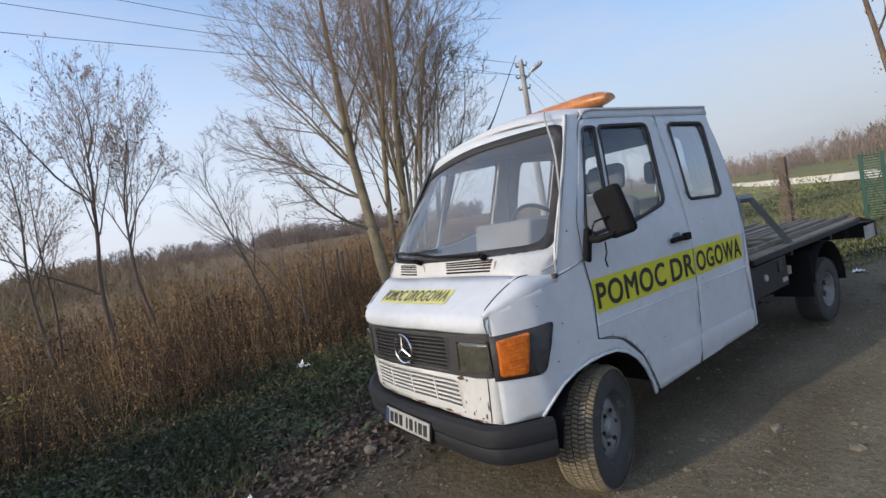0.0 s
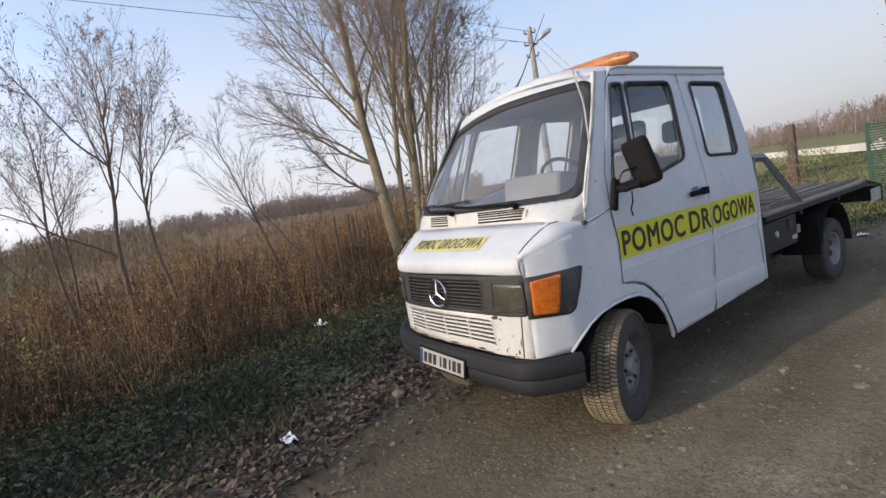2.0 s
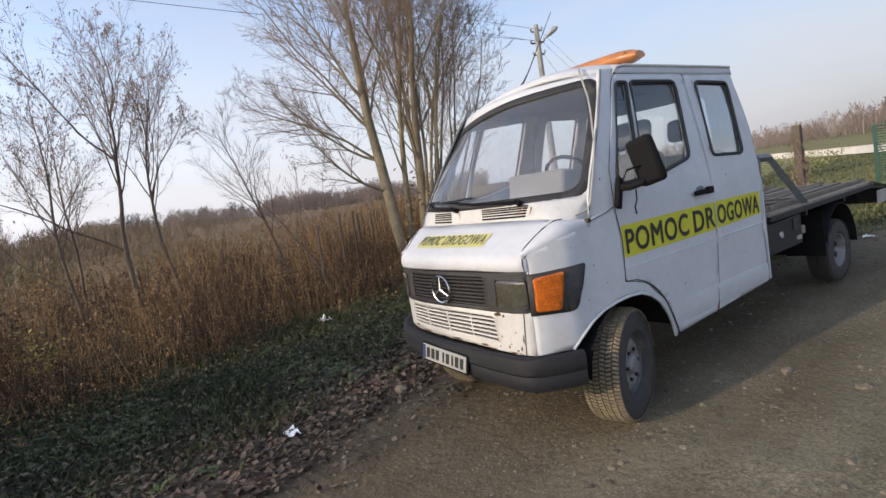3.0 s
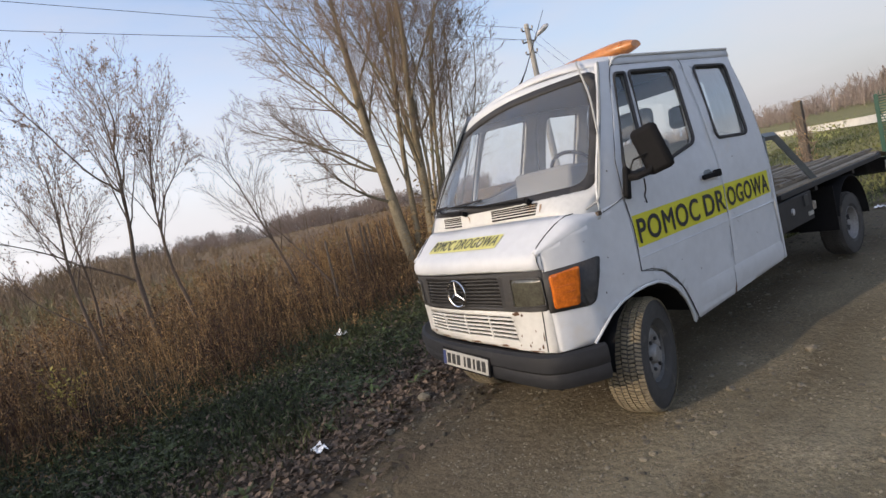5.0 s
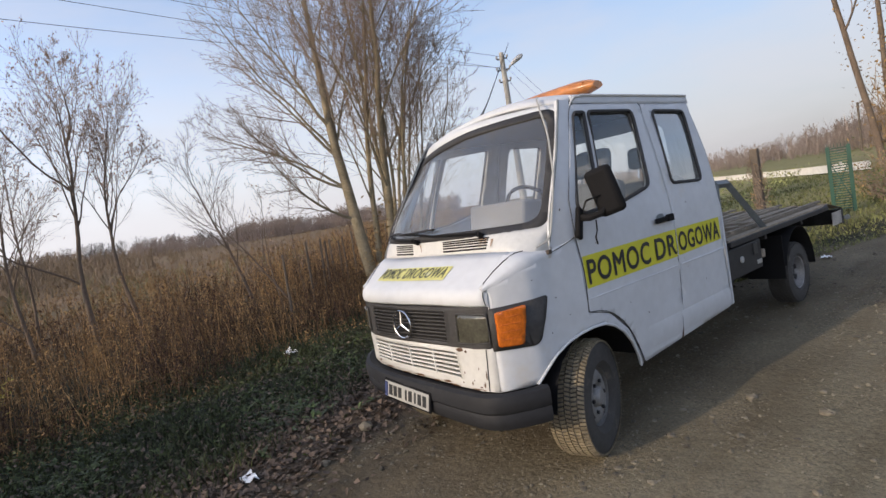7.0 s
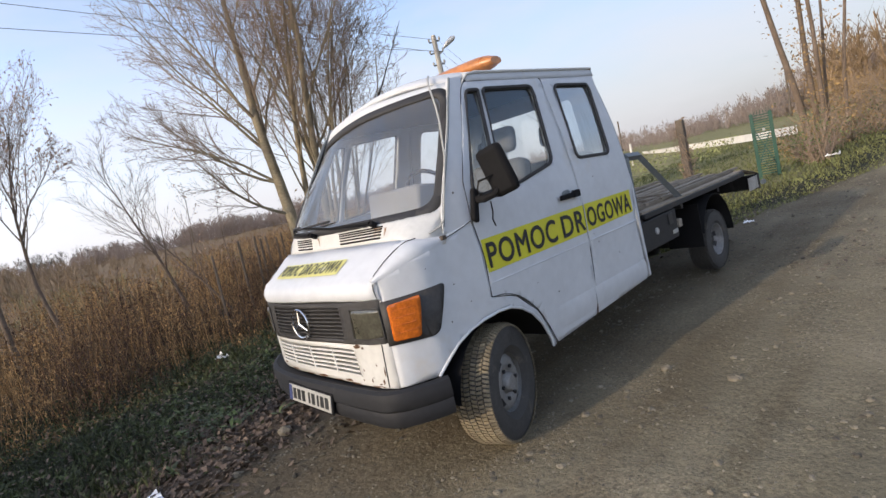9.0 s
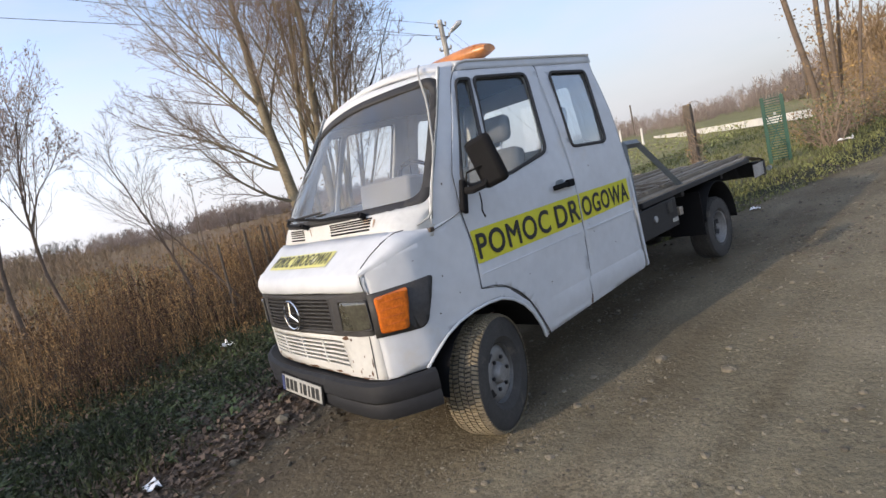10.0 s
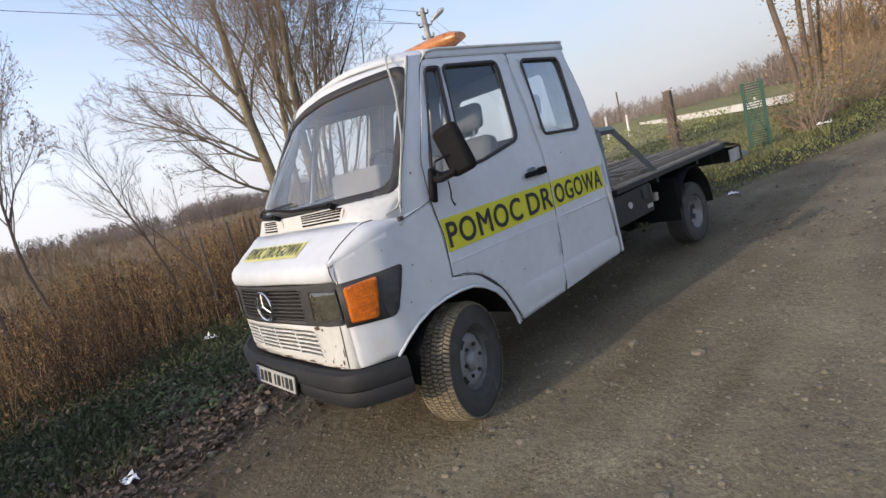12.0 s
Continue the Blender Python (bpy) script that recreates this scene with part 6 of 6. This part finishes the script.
def grain(m, c, s, rng):
    """A small angular stone."""
    a = rng.random() * 6.28
    u, w = Vector((math.cos(a), math.sin(a), rng.gauss(0, 0.2))) * s * rng.uniform(0.8, 1.3), Vector((-math.sin(a), math.cos(a), rng.gauss(0, 0.2))) * s * rng.uniform(0.6, 1.0)
    h = Vector((rng.gauss(0, 0.3), rng.gauss(0, 0.3), 1)) * s * rng.uniform(0.5, 0.9)
    c = Vector(c)
    m.add([c + u, c + w, c - u, c - w, c + h, c + h * 0.7 + u * 0.5], [(0, 1, 5), (1, 4, 5), (1, 2, 4), (2, 3, 4), (3, 5, 4), (3, 0, 5)])


def gravel():
    rng = random.Random(8)
    m = Mesh()
    count = 0
    while count < 27000:
        y = -2.8 + 10 * rng.random() ** 1.25
        x = rng.uniform(ROAD(y) - 0.5, 5.6)
        if 0.75 * noise.noise(Vector((x * 1.6, y * 1.6, 19))) + 0.4 * noise.noise(Vector((x * 0.5, y * 0.5, 3))) < rng.uniform(-0.35, 0.35):
            continue
        s = 0.0045 + 0.0075 * rng.random() ** 2
        grain(m, (x, y, ground_z(x, y) - s * 0.1), s, rng)
        count += 1
    count = 0
    while count < 6500:
        y = -3.6 + 13 * rng.random() ** 1.4
        x = rng.uniform(ROAD(y) - 0.5, 6.8)
        if noise.noise(Vector((x * 1.3, y * 1.3, 9))) + 0.5 * noise.noise(Vector((x * 0.4, y * 0.4, 1))) < rng.uniform(-0.45, 0.45):
            continue
        s = 0.0075 + 0.017 * rng.random() ** 3.0
        pebble(m, (x, y, ground_z(x, y) + s * 0.15), s, rng)
        count += 1
    return tagged(part("gravel", m, STONE, None, smooth=0), "loose grey and brown road gravel", "gravel", kind="stuff")


gravel()
rng0 = random.Random(21)
for x, y, s in ((1.36, 1.12, 0.055), (1.83, 1.07, 0.05), (2.2, -0.35, 0.04), (1.50, 0.55, 0.03), (2.55, 0.95, 0.025), (2.05, 0.10, 0.03), (1.15, -0.55, 0.03), (0.55, -1.45, 0.03), (2.7, -0.9, 0.03), (-0.75, -1.15, 0.06), (-1.05, -0.6, 0.08), (-1.7, -1.6, 0.06), (-1.25, -1.0, 0.05), (3.0, 2.2, 0.035), (1.9, 3.1, 0.03), (1.15, 0.35, 0.04), (-2.6, -1.4, 0.05), (-0.55, -1.5, 0.035)):
    sm = Mesh()
    pebble(sm, (0, 0, 0), s * 0.85, rng0)
    pebble(sm, (s * 0.2, s * 0.15, -s * 0.1), s * 0.75, rng0)
    tagged(part("stone", sm, STONE, None, at=Matrix.Translation(on_ground(x, y, s * 0.15)), smooth=0), "loose brownish grey stone on the ground", "stone", "loose stones")


def scrap(name, loc, s, label, seed):
    """Crumpled paper or plastic."""
    rng = random.Random(seed)
    m = Mesh()
    rows = []
    for i in range(7):
        rows.append([((i - 3) * s / 3 + rng.gauss(0, s * 0.1), (j - 2) * s / 4 + rng.gauss(0, s * 0.08), 0.012 + abs(rng.gauss(0, s * 0.22))) for j in range(6)])
    m.grid(rows)
    tagged(part(name, m, PAPER, None, at=Matrix.Translation(loc), smooth=0, solid=0.002), label, "litter")


scrap("crumpled_paper", on_ground(-1.00, -1.63), 0.075, "crumpled white paper among fallen leaves", 1)
scrap("crumpled_paper", on_ground(-4.90, 0.50, 0.06), 0.11, "white scrap caught in the verge grass", 2)
scrap("plastic_scrap", on_ground(0.42, 6.2), 0.07, "flattened white plastic scrap on the gravel", 3)
scrap("plastic_scrap", on_ground(0.3, 12.6, 0.08), 0.14, "pale scrap in the grass", 4)

# ---- fences, pole, gate ----
POSTS = [(-6.9, 1.55), (-7.65, 2.41), (-8.25, 3.02), (-8.55, 3.32), (-9.0, 3.74), (-9.53, 4.23), (-10.15, 4.76), (-10.8, 5.4), (-11.5, 6.1), (-12.3, 6.9), (-13.2, 7.8), (-14.2, 8.8)]
rngp = random.Random(9)
for x, y in POSTS:
    h, a, b = rngp.uniform(1.36, 1.58), rngp.gauss(0, 0.06), rngp.gauss(0, 0.08)
    tagged(part("fence_post", Mesh().tube([(0, 0, -0.2), (a * 0.5, b * 0.5, h * 0.5), (a, b, h)], [0.028, 0.026, 0.022], 7), WOODPOST, None, at=Matrix.Translation(on_ground(x, y))), "rough weathered wooden fence post among weeds", "fence post", "old fence posts")


def vine_post(x, y, h):
    t = thing("fence_post", on_ground(x, y), "dark thick wooden fence post overgrown with dry vines", "fence post")
    part("post", Mesh().box((0, 0, h / 2 - 0.2), (0.13, 0.12, h + 0.4)), WOODPOST, t, bevel=0.015)
    rng = random.Random(12)
    vn, lf = Mesh(), Mesh()
    for k in range(34):
        a, z = rng.random() * 6.28, h * (0.35 + 0.65 * rng.random())
        pts = [Vector((0.09 * math.cos(a + q * 0.9), 0.09 * math.sin(a + q * 0.9), z - q * 0.09)) * (1 + 0.12 * rng.random()) for q in range(6)]
        for p in pts:
            p += Vector((rng.gauss(0, 0.05), rng.gauss(0, 0.05), rng.gauss(0, 0.03)))
        vn.tube(pts, 0.006, 3, False)
        for p in pts[::2]:
            leaf_quads(lf, p, rng, 0.045, 0.5, 1, 0.06)
    part("vine", vn, TWIG, t, "dry twining vine", smooth=0)
    part("vine_foliage", lf, GOLDLEAF, t, "withered vine leaves", smooth=0)


vine_post(-1.05, 8.1, 1.72)


def gate(x, y, w, h, turn):
    t = thing("green_gate", on_ground(x, y), "narrow green metal gate leaf with slats and a cross brace", "gate", rz=turn)
    for s in (-1, 1):
        part("gate_post", Mesh().box((s * w / 2, 0, h / 2), (0.075, 0.06, h)), GREEN, t, bevel=0.004)
    k = 0
    for z in [0.10 + (h - 0.15) * i / 24 for i in range(25)]:
        part("slat", Mesh().box((0, 0, z), (w, 0.012, 0.024)), GREEN, t)
    for s in (-1, 1):
        part("brace", Mesh().tube([(-s * w / 2, 0.012, 0.25), (s * w / 2, 0.012, h - 0.3)], 0.011, 5), GREEN, t)
    for i in range(7):
        part("spike", Mesh().tube([(-w / 2 + w * i / 6, 0, h - 0.03), (-w / 2 + w * i / 6, 0, h + 0.07)], [0.009, 0.003], 5), GREEN, t)
    part("gate_sign", Mesh().box((0.02, -0.02, h * 0.74), (0.05, 0.006, 0.06)), PLATEW, t)


gate(-0.72, 11.65, 0.37, 1.46, 17)


def wire_fence():
    """Thin wire mesh between leaning stakes along the garden."""
    t = thing("wire_fence", on_ground(-1.3, 10.6), "sagging thin wire fence with dry climbers", "fence")
    rng = random.Random(14)
    for k in range(2, 9):
        a = Vector((-0.65 - 0.9 * k, -0.8 - 0.02 * k, 0))
        part("stake", Mesh().tube([a + Vector((0, 0, -0.2)), a + Vector((rng.gauss(0, 0.05), rng.gauss(0, 0.04), 1.15))], 0.02, 5), WOODPOST, t)
    for z in (0.35, 0.7, 1.05):
        part("wire", Mesh().tube([Vector((-0.65 - 0.9 * k, -0.8 - 0.02 * k, z + rng.gauss(0, 0.02))) for k in range(9)], 0.004, 3), WIRE, t)
    lf = Mesh()
    for _ in range(900):
        k = rng.random() * 8
        leaf_quads(lf, (-0.65 - 0.9 * k, -0.8, abs(rng.gauss(0, 0.4))), rng, 0.06, 0.2, 1, 0.08)
    part("climber", lf, IVY, t, smooth=0)


wire_fence()
tagged(part("low_wall", Mesh().grid([[(-20, 46, 0), (-13.8, 37.6, 0), (-6.6, 29.3, 0), (-3.5, 26.5, 0)], [(-20, 46, 0.36), (-13.8, 37.6, 0.36), (-6.6, 29.3, 0.36), (-3.5, 26.5, 0.36)], [(-20.3, 46.3, 0.36), (-14.1, 37.9, 0.36), (-6.9, 29.6, 0.36), (-3.8, 26.8, 0.36)]]), PALE, None, at=Matrix.Translation((0, 0, 0.42)), smooth=0), "long low pale concrete wall beyond the garden", "wall")


def lamp_pole(x, y, h):
    t = thing("street_lamp", on_ground(x, y), "concrete utility pole with street lamp and cables", "street lamp")
    part("pole", Mesh().tube([(0, 0, -0.3), (0, 0, h)], [0.13, 0.075], 10), CONCRETE, t)
    part("cap", Mesh().lathe([(h, 0.078), (h + 0.03, 0.06), (h + 0.05, 0.0)], 10, "z"), CONCRETE, t)
    rt = Vector((0.8, 0.6, 0))
    for dz, half in ((0.16, 0.16), (0.50, 0.20), (0.86, 0.17)):
        bracket = part("bracket", Mesh().tube([rt * -half + Vector((0, 0, h - dz)), rt * half + Vector((0, 0, h - dz))], 0.022, 6), STEEL, t)
        for s in (-1, 1):
            part("insulator", Mesh().lathe([(0, 0.02), (0.04, 0.035), (0.08, 0.028), (0.10, 0.012)], 10, "z", tuple(rt * half * s + Vector((0, 0, h - dz + 0.015)))), PLATEW, bracket)
    arm = part("lamp_arm", Mesh().tube([(0, 0, h - 0.62), rt * 0.16 + Vector((0, 0, h - 0.50)), rt * 0.30 + Vector((0, 0, h - 0.36))], 0.022, 6), GALV, t)
    part("lamp_head", Mesh().tube([rt * 0.26 + Vector((0, 0, h - 0.39)), rt * 0.34 + Vector((0, 0, h - 0.33)), rt * 0.55 + Vector((0, 0, h - 0.20)), rt * 0.64 + Vector((0, 0, h - 0.16))], [0.035, 0.07, 0.085, 0.03], 8), GALV, arm, "pale lamp head")


PX, PY, PH = -8.9, 10.7, 6.05
lamp_pole(PX, PY, PH)
for off, z0, z1, bend in ((0.16, 5.65, 1.65, 2.4), (-0.16, 5.75, 3.93, 0.9), (0.13, 6.0, 3.0, 5.0)):
    pts = []
    for i in range(25):
        u = i / 24
        pts.append((PX + off - 3.0 * u, PY - 40 * u, z0 + z1 * u + bend * u * u))
    tagged(part("overhead_cable", Mesh().tube(pts, 0.006, 4), WIRE, None, smooth=0), "black overhead cable running from the pole", "cable", "overhead cables")
    pts = [(PX + off + (-0.3 + 2.0 * off) * i / 8, PY + 3.2 * i / 8, z0 - (2.1 - 0.8 * off) * i / 8 - 0.25 * (i / 8) * (1 - i / 8)) for i in range(15)]
    tagged(part("overhead_cable", Mesh().tube(pts, 0.005, 4), WIRE, None, smooth=0), "black overhead cable running from the pole", "cable", "overhead cables")


# ---- trees along the road to the back ----
def road_tree(x, y, h, r, lean, seed):
    rng = random.Random(seed)
    t = thing("roadside_tree", on_ground(x, y), "tall thin bare trunk with ivy and autumn leaves", "tree", "trees along the road")
    tr, cr, tips = [], Mesh(), []
    spec = dict(SAP, kids=(9, 6, 5), start=(0.45, 0.2, 0.12), wander=(0.025, 0.09, 0.11), ratio=(0.26, 0.46, 0.48), taper=0.7)
    grow(tr, cr, (0, 0, -0.3), Vector((0, 0, 1)) + Vector(lean), h, r, 0, rng, spec, tips)
    s = stem_parts(tr, BARKD, t, "trunk")
    part("crown", cr, TWIG, s, smooth=0)
    lf = Mesh()
    for p, d in tips:
        if rng.random() < 0.35:
            leaf_quads(lf, p, rng, 0.10, 0.6, 1, 0.05)
    for _ in range(240):
        z = abs(rng.gauss(0, 0.30)) * h
        a = rng.random() * 6.28
        leaf_quads(lf, Vector(lean) * z + Vector((math.cos(a), math.sin(a), 0)) * (r + abs(rng.gauss(0, 0.22)) * (1.3 - z / h)) + Vector((0, 0, z)), rng, 0.10, 0.4, 1, 0.05)
    part("foliage", lf, GOLDLEAF, t, "yellow and brown leaves", smooth=0)


for x, y, h, r, lx, sd in ((-0.95, 17.1, 10, 0.108, -0.15, 41), (-0.79, 17.2, 11, 0.090, -0.03, 42), (-0.64, 17.0, 11, 0.072, -0.015, 43), (-0.66, 17.5, 10, 0.050, 0.09, 44), (-0.18, 17.3, 9, 0.058, 0.06, 45), (0.3, 27.0, 10, 0.09, 0.03, 47), (0.9, 33.0, 10, 0.10, 0.0, 48)):
    road_tree(x, y, h, r, (lx, 0, 0), sd)


def shrub(x, y, w, h, seed, leafy, material, label, leaf=0.065):
    """A bush of many thin stems with loose leaves."""
    rng = random.Random(seed)
    t = thing("shrub", on_ground(x, y), label, "shrub", "bushes along the road")
    st, lf = Mesh(), Mesh()
    for _ in range(46):
        a, l = rng.random() * 6.28, rng.uniform(0.5, 1.1)
        d = Vector((math.cos(a) * w * l, math.sin(a) * w * l, h * rng.uniform(0.5, 1.1)))
        pts = [Vector((rng.gauss(0, w * 0.15), rng.gauss(0, w * 0.15), -0.05)) + d * q + Vector((rng.gauss(0, 0.06), rng.gauss(0, 0.06), 0)) for q in (0, 0.35, 0.7, 1.0)]
        st.tube(pts, [0.012, 0.009, 0.006, 0.003], 3, False)
        for _ in range(leafy):
            leaf_quads(lf, pts[1].lerp(pts[3], rng.random()), rng, leaf, 0.3, 1, 0.16)
    part("branchwork", st, TWIG, t, smooth=0)
    part("foliage", lf, material, t, smooth=0)


rngs = random.Random(17)
for k in range(15):
    y = 12.8 + 1.3 * k
    shrub(ROAD(y) - 0.9 - rngs.random() * 1.0, y, 0.9, rngs.uniform(0.8, 1.5), 60 + k, 11, GOLDLEAF if k % 3 else IVY, "twiggy roadside bush with sparse autumn leaves")
for k in range(9):
    y = 26 + 3.6 * k
    shrub(ROAD(y) - 1.0 - rngs.random() * 3, y, 1.5, rngs.uniform(1.4, 2.6), 90 + k, 22, GOLDLEAF, "tall orange autumn bush beside the road")
# bushes added out of view, placed and sized to shade the verge
for k, (x, y) in enumerate(((-4.4, -7.6), (-4.1, -8.3), (-3.7, -7.4), (-3.4, -8.2), (-3.0, -7.5), (-3.8, -9.2), (-3.1, -9.0), (-4.3, -9.6), (-3.5, -10.0))):
    shrub(x, y, 0.55, 3.3 + 0.5 * ((k * 5) % 3) / 2, 120 + k, 110, GOLDLEAF if k % 2 else IVY, "unseen bush added to shade the verge", 0.10)


def garden():
    rng = random.Random(19)
    m = Mesh()
    for _ in range(9000):
        y = rng.uniform(15, 34)
        x = rng.uniform(-24, -3.5) - (y - 13) * 0.2
        row = math.sin((x * 0.5 + y) * 2.2)
        if row < 0.2:
            continue
        leaf_quads(m, (x, y, ground_z(x, y) + abs(rng.gauss(0, 0.22))), rng, 0.15, -0.6, 1, 0.1)
    return tagged(part("garden_plants", m, mat("garden_leaf", (0.22, 0.23, 0.09), 0.8, var=0.2, rand=0.5, island=True), None, smooth=0), "rows of withering garden plants", "plants", kind="stuff")


garden()
for k, (x, y, h) in enumerate(((-13.0, 30.0, 1.3), (-16.0, 33.0, 1.5), (-12.0, 62.0, 4.5), (-34.0, 70.0, 4.0))):
    tagged(part("stake", Mesh().tube([(0, 0, -0.2), (0.05, 0, h)], 0.05 + 0.012 * h, 6), PALE if k < 2 else WOODPOST, None, at=Matrix.Translation(on_ground(x, y))), "upright pole standing in the field", "pole", "poles in the field")


def far_wood(name, count, az0, az1, d0, d1, h0, h1, seed, material, label, rise=None):
    """Distant bare trees, each a trunk with a fan of limbs."""
    rng = random.Random(seed)
    m = Mesh()
    for _ in range(count):
        a = radians(rng.uniform(az0, az1))
        d = rng.uniform(d0, d1)
        x, y = 3.0 + d * math.cos(a), -2.5 + d * math.sin(a)
        h = rng.uniform(h0, h1) * (rise(math.degrees(a)) if rise else 1.0)
        z = ground_z(x, y) - 0.9
        m.tube([(x, y, z), (x + rng.gauss(0, 0.2), y, z + h)], [h * 0.016, h * 0.004], 3, False)
        for _ in range(15):
            t = rng.uniform(0.0, 0.95)
            q = Vector((x, y, z + h * t))
            b = rng.random() * 6.28
            ln = h * rng.uniform(0.18, 0.42) * (1.25 - t)
            e = q + Vector((math.cos(b) * ln, math.sin(b) * ln, ln * rng.uniform(0.7, 1.6)))
            w = Vector((-math.sin(b), math.cos(b), 0)) * h * 0.007
            m.add([q - w, q + w, e], [(0, 1, 2)])
            for _ in range(8):
                p = q.lerp(e, rng.uniform(0.2, 1.0))
                b2 = rng.random() * 6.28
                l2 = ln * 0.55
                f = p + Vector((math.cos(b2) * l2, math.sin(b2) * l2, l2 * rng.uniform(0.6, 1.8)))
                w = Vector((-math.sin(b2), math.cos(b2), 0)) * h * 0.0065
                m.add([p - w, p + w, f], [(0, 1, 2)])
    return tagged(part(name, m, material, None, smooth=0), label, "woods", kind="stuff")


far_wood("far_woods", 1300, 138, 191, 120, 165, 2.4, 4.4, 70, FARWOOD, "far bare brown woods beyond the field", lambda a: 0.75 + 0.35 * math.sin(a * 0.35) ** 2 + (0.25 if 148 < a < 160 else 0))
far_wood("far_dark_woods", 260, 138, 176, 168, 185, 3.5, 6.0, 71, FARPINE, "far dark conifer woods on the rise")
far_wood("far_woods", 900, 92, 126, 72, 150, 1.7, 3.4, 72, FARWOOD, "far bare brown woods behind the garden", lambda a: 1.0 + 1.0 * smooth01(112, 96, a))
far_wood("near_woods", 46, 91, 101, 60, 95, 5, 9, 73, mat("autumn_wood", (0.22, 0.15, 0.085), 1.0, var=0.3, scale=0.1, fine=1, rand=0.4, island=True), "autumn trees beside the road")


SCRUB = mat("dry_scrub", (0.22, 0.165, 0.11), 1.0, var=0.25, scale=0.08, fine=1, rand=0.4, island=True, second=(0.15, 0.14, 0.07), second_amount=0.1, second_scale=0.06)
far_wood("field_scrub", 950, 146, 192, 42, 118, 0.7, 2.2, 23, SCRUB, "scrub and young bushes in the dry field", lambda a: 0.7 + 1.2 * smooth01(158, 180, a))


def leafy_clump(x, y, h, seed):
    """A yellowing plant standing out of the dry weeds."""
    rng = random.Random(seed)
    t = thing("yellowing_plant", on_ground(x, y), "yellow-green leafy plant among the dry weeds", "plant")
    st, lf = Mesh(), Mesh()
    for _ in range(12):
        d = Vector((rng.gauss(0, 0.22), rng.gauss(0, 0.22), 1)) * h * rng.uniform(0.6, 1.1)
        st.tube([(0, 0, -0.03), d * 0.5, d], [0.006, 0.005, 0.003], 3, False)
        for _ in range(16):
            leaf_quads(lf, d * rng.uniform(0.3, 1.0), rng, 0.07, 0.3, 1, 0.05)
    part("branchwork", st, TWIG, t, smooth=0)
    part("foliage", lf, mat("yellow_green_leaf", (0.34, 0.29, 0.07), 0.8, var=0.2, rand=0.4, island=True), t, smooth=0)


leafy_clump(-6.3, -2.9, 0.75, 5)
sapling(on_ground(-7.75, 1.85), (0.0, 0.03, 0), 3.1, 0.016, 19, True, dict(SAP, kids=(6, 3, 3), ratio=(0.2, 0.4, 0.4)))
sapling(on_ground(-7.95, 2.35), (0.0, 0.12, 0), 2.8, 0.014, 20, True, dict(SAP, kids=(6, 3, 3), ratio=(0.2, 0.4, 0.4)))
far_wood("field_scrub", 170, 150, 193, 20, 44, 0.8, 1.9, 24, mat("green_brown_scrub", (0.19, 0.17, 0.09), 1.0, var=0.3, scale=0.2, fine=2, rand=0.4, island=True), "greenish brown scrub behind the weeds", lambda a: 0.8 + 0.5 * smooth01(160, 185, a))
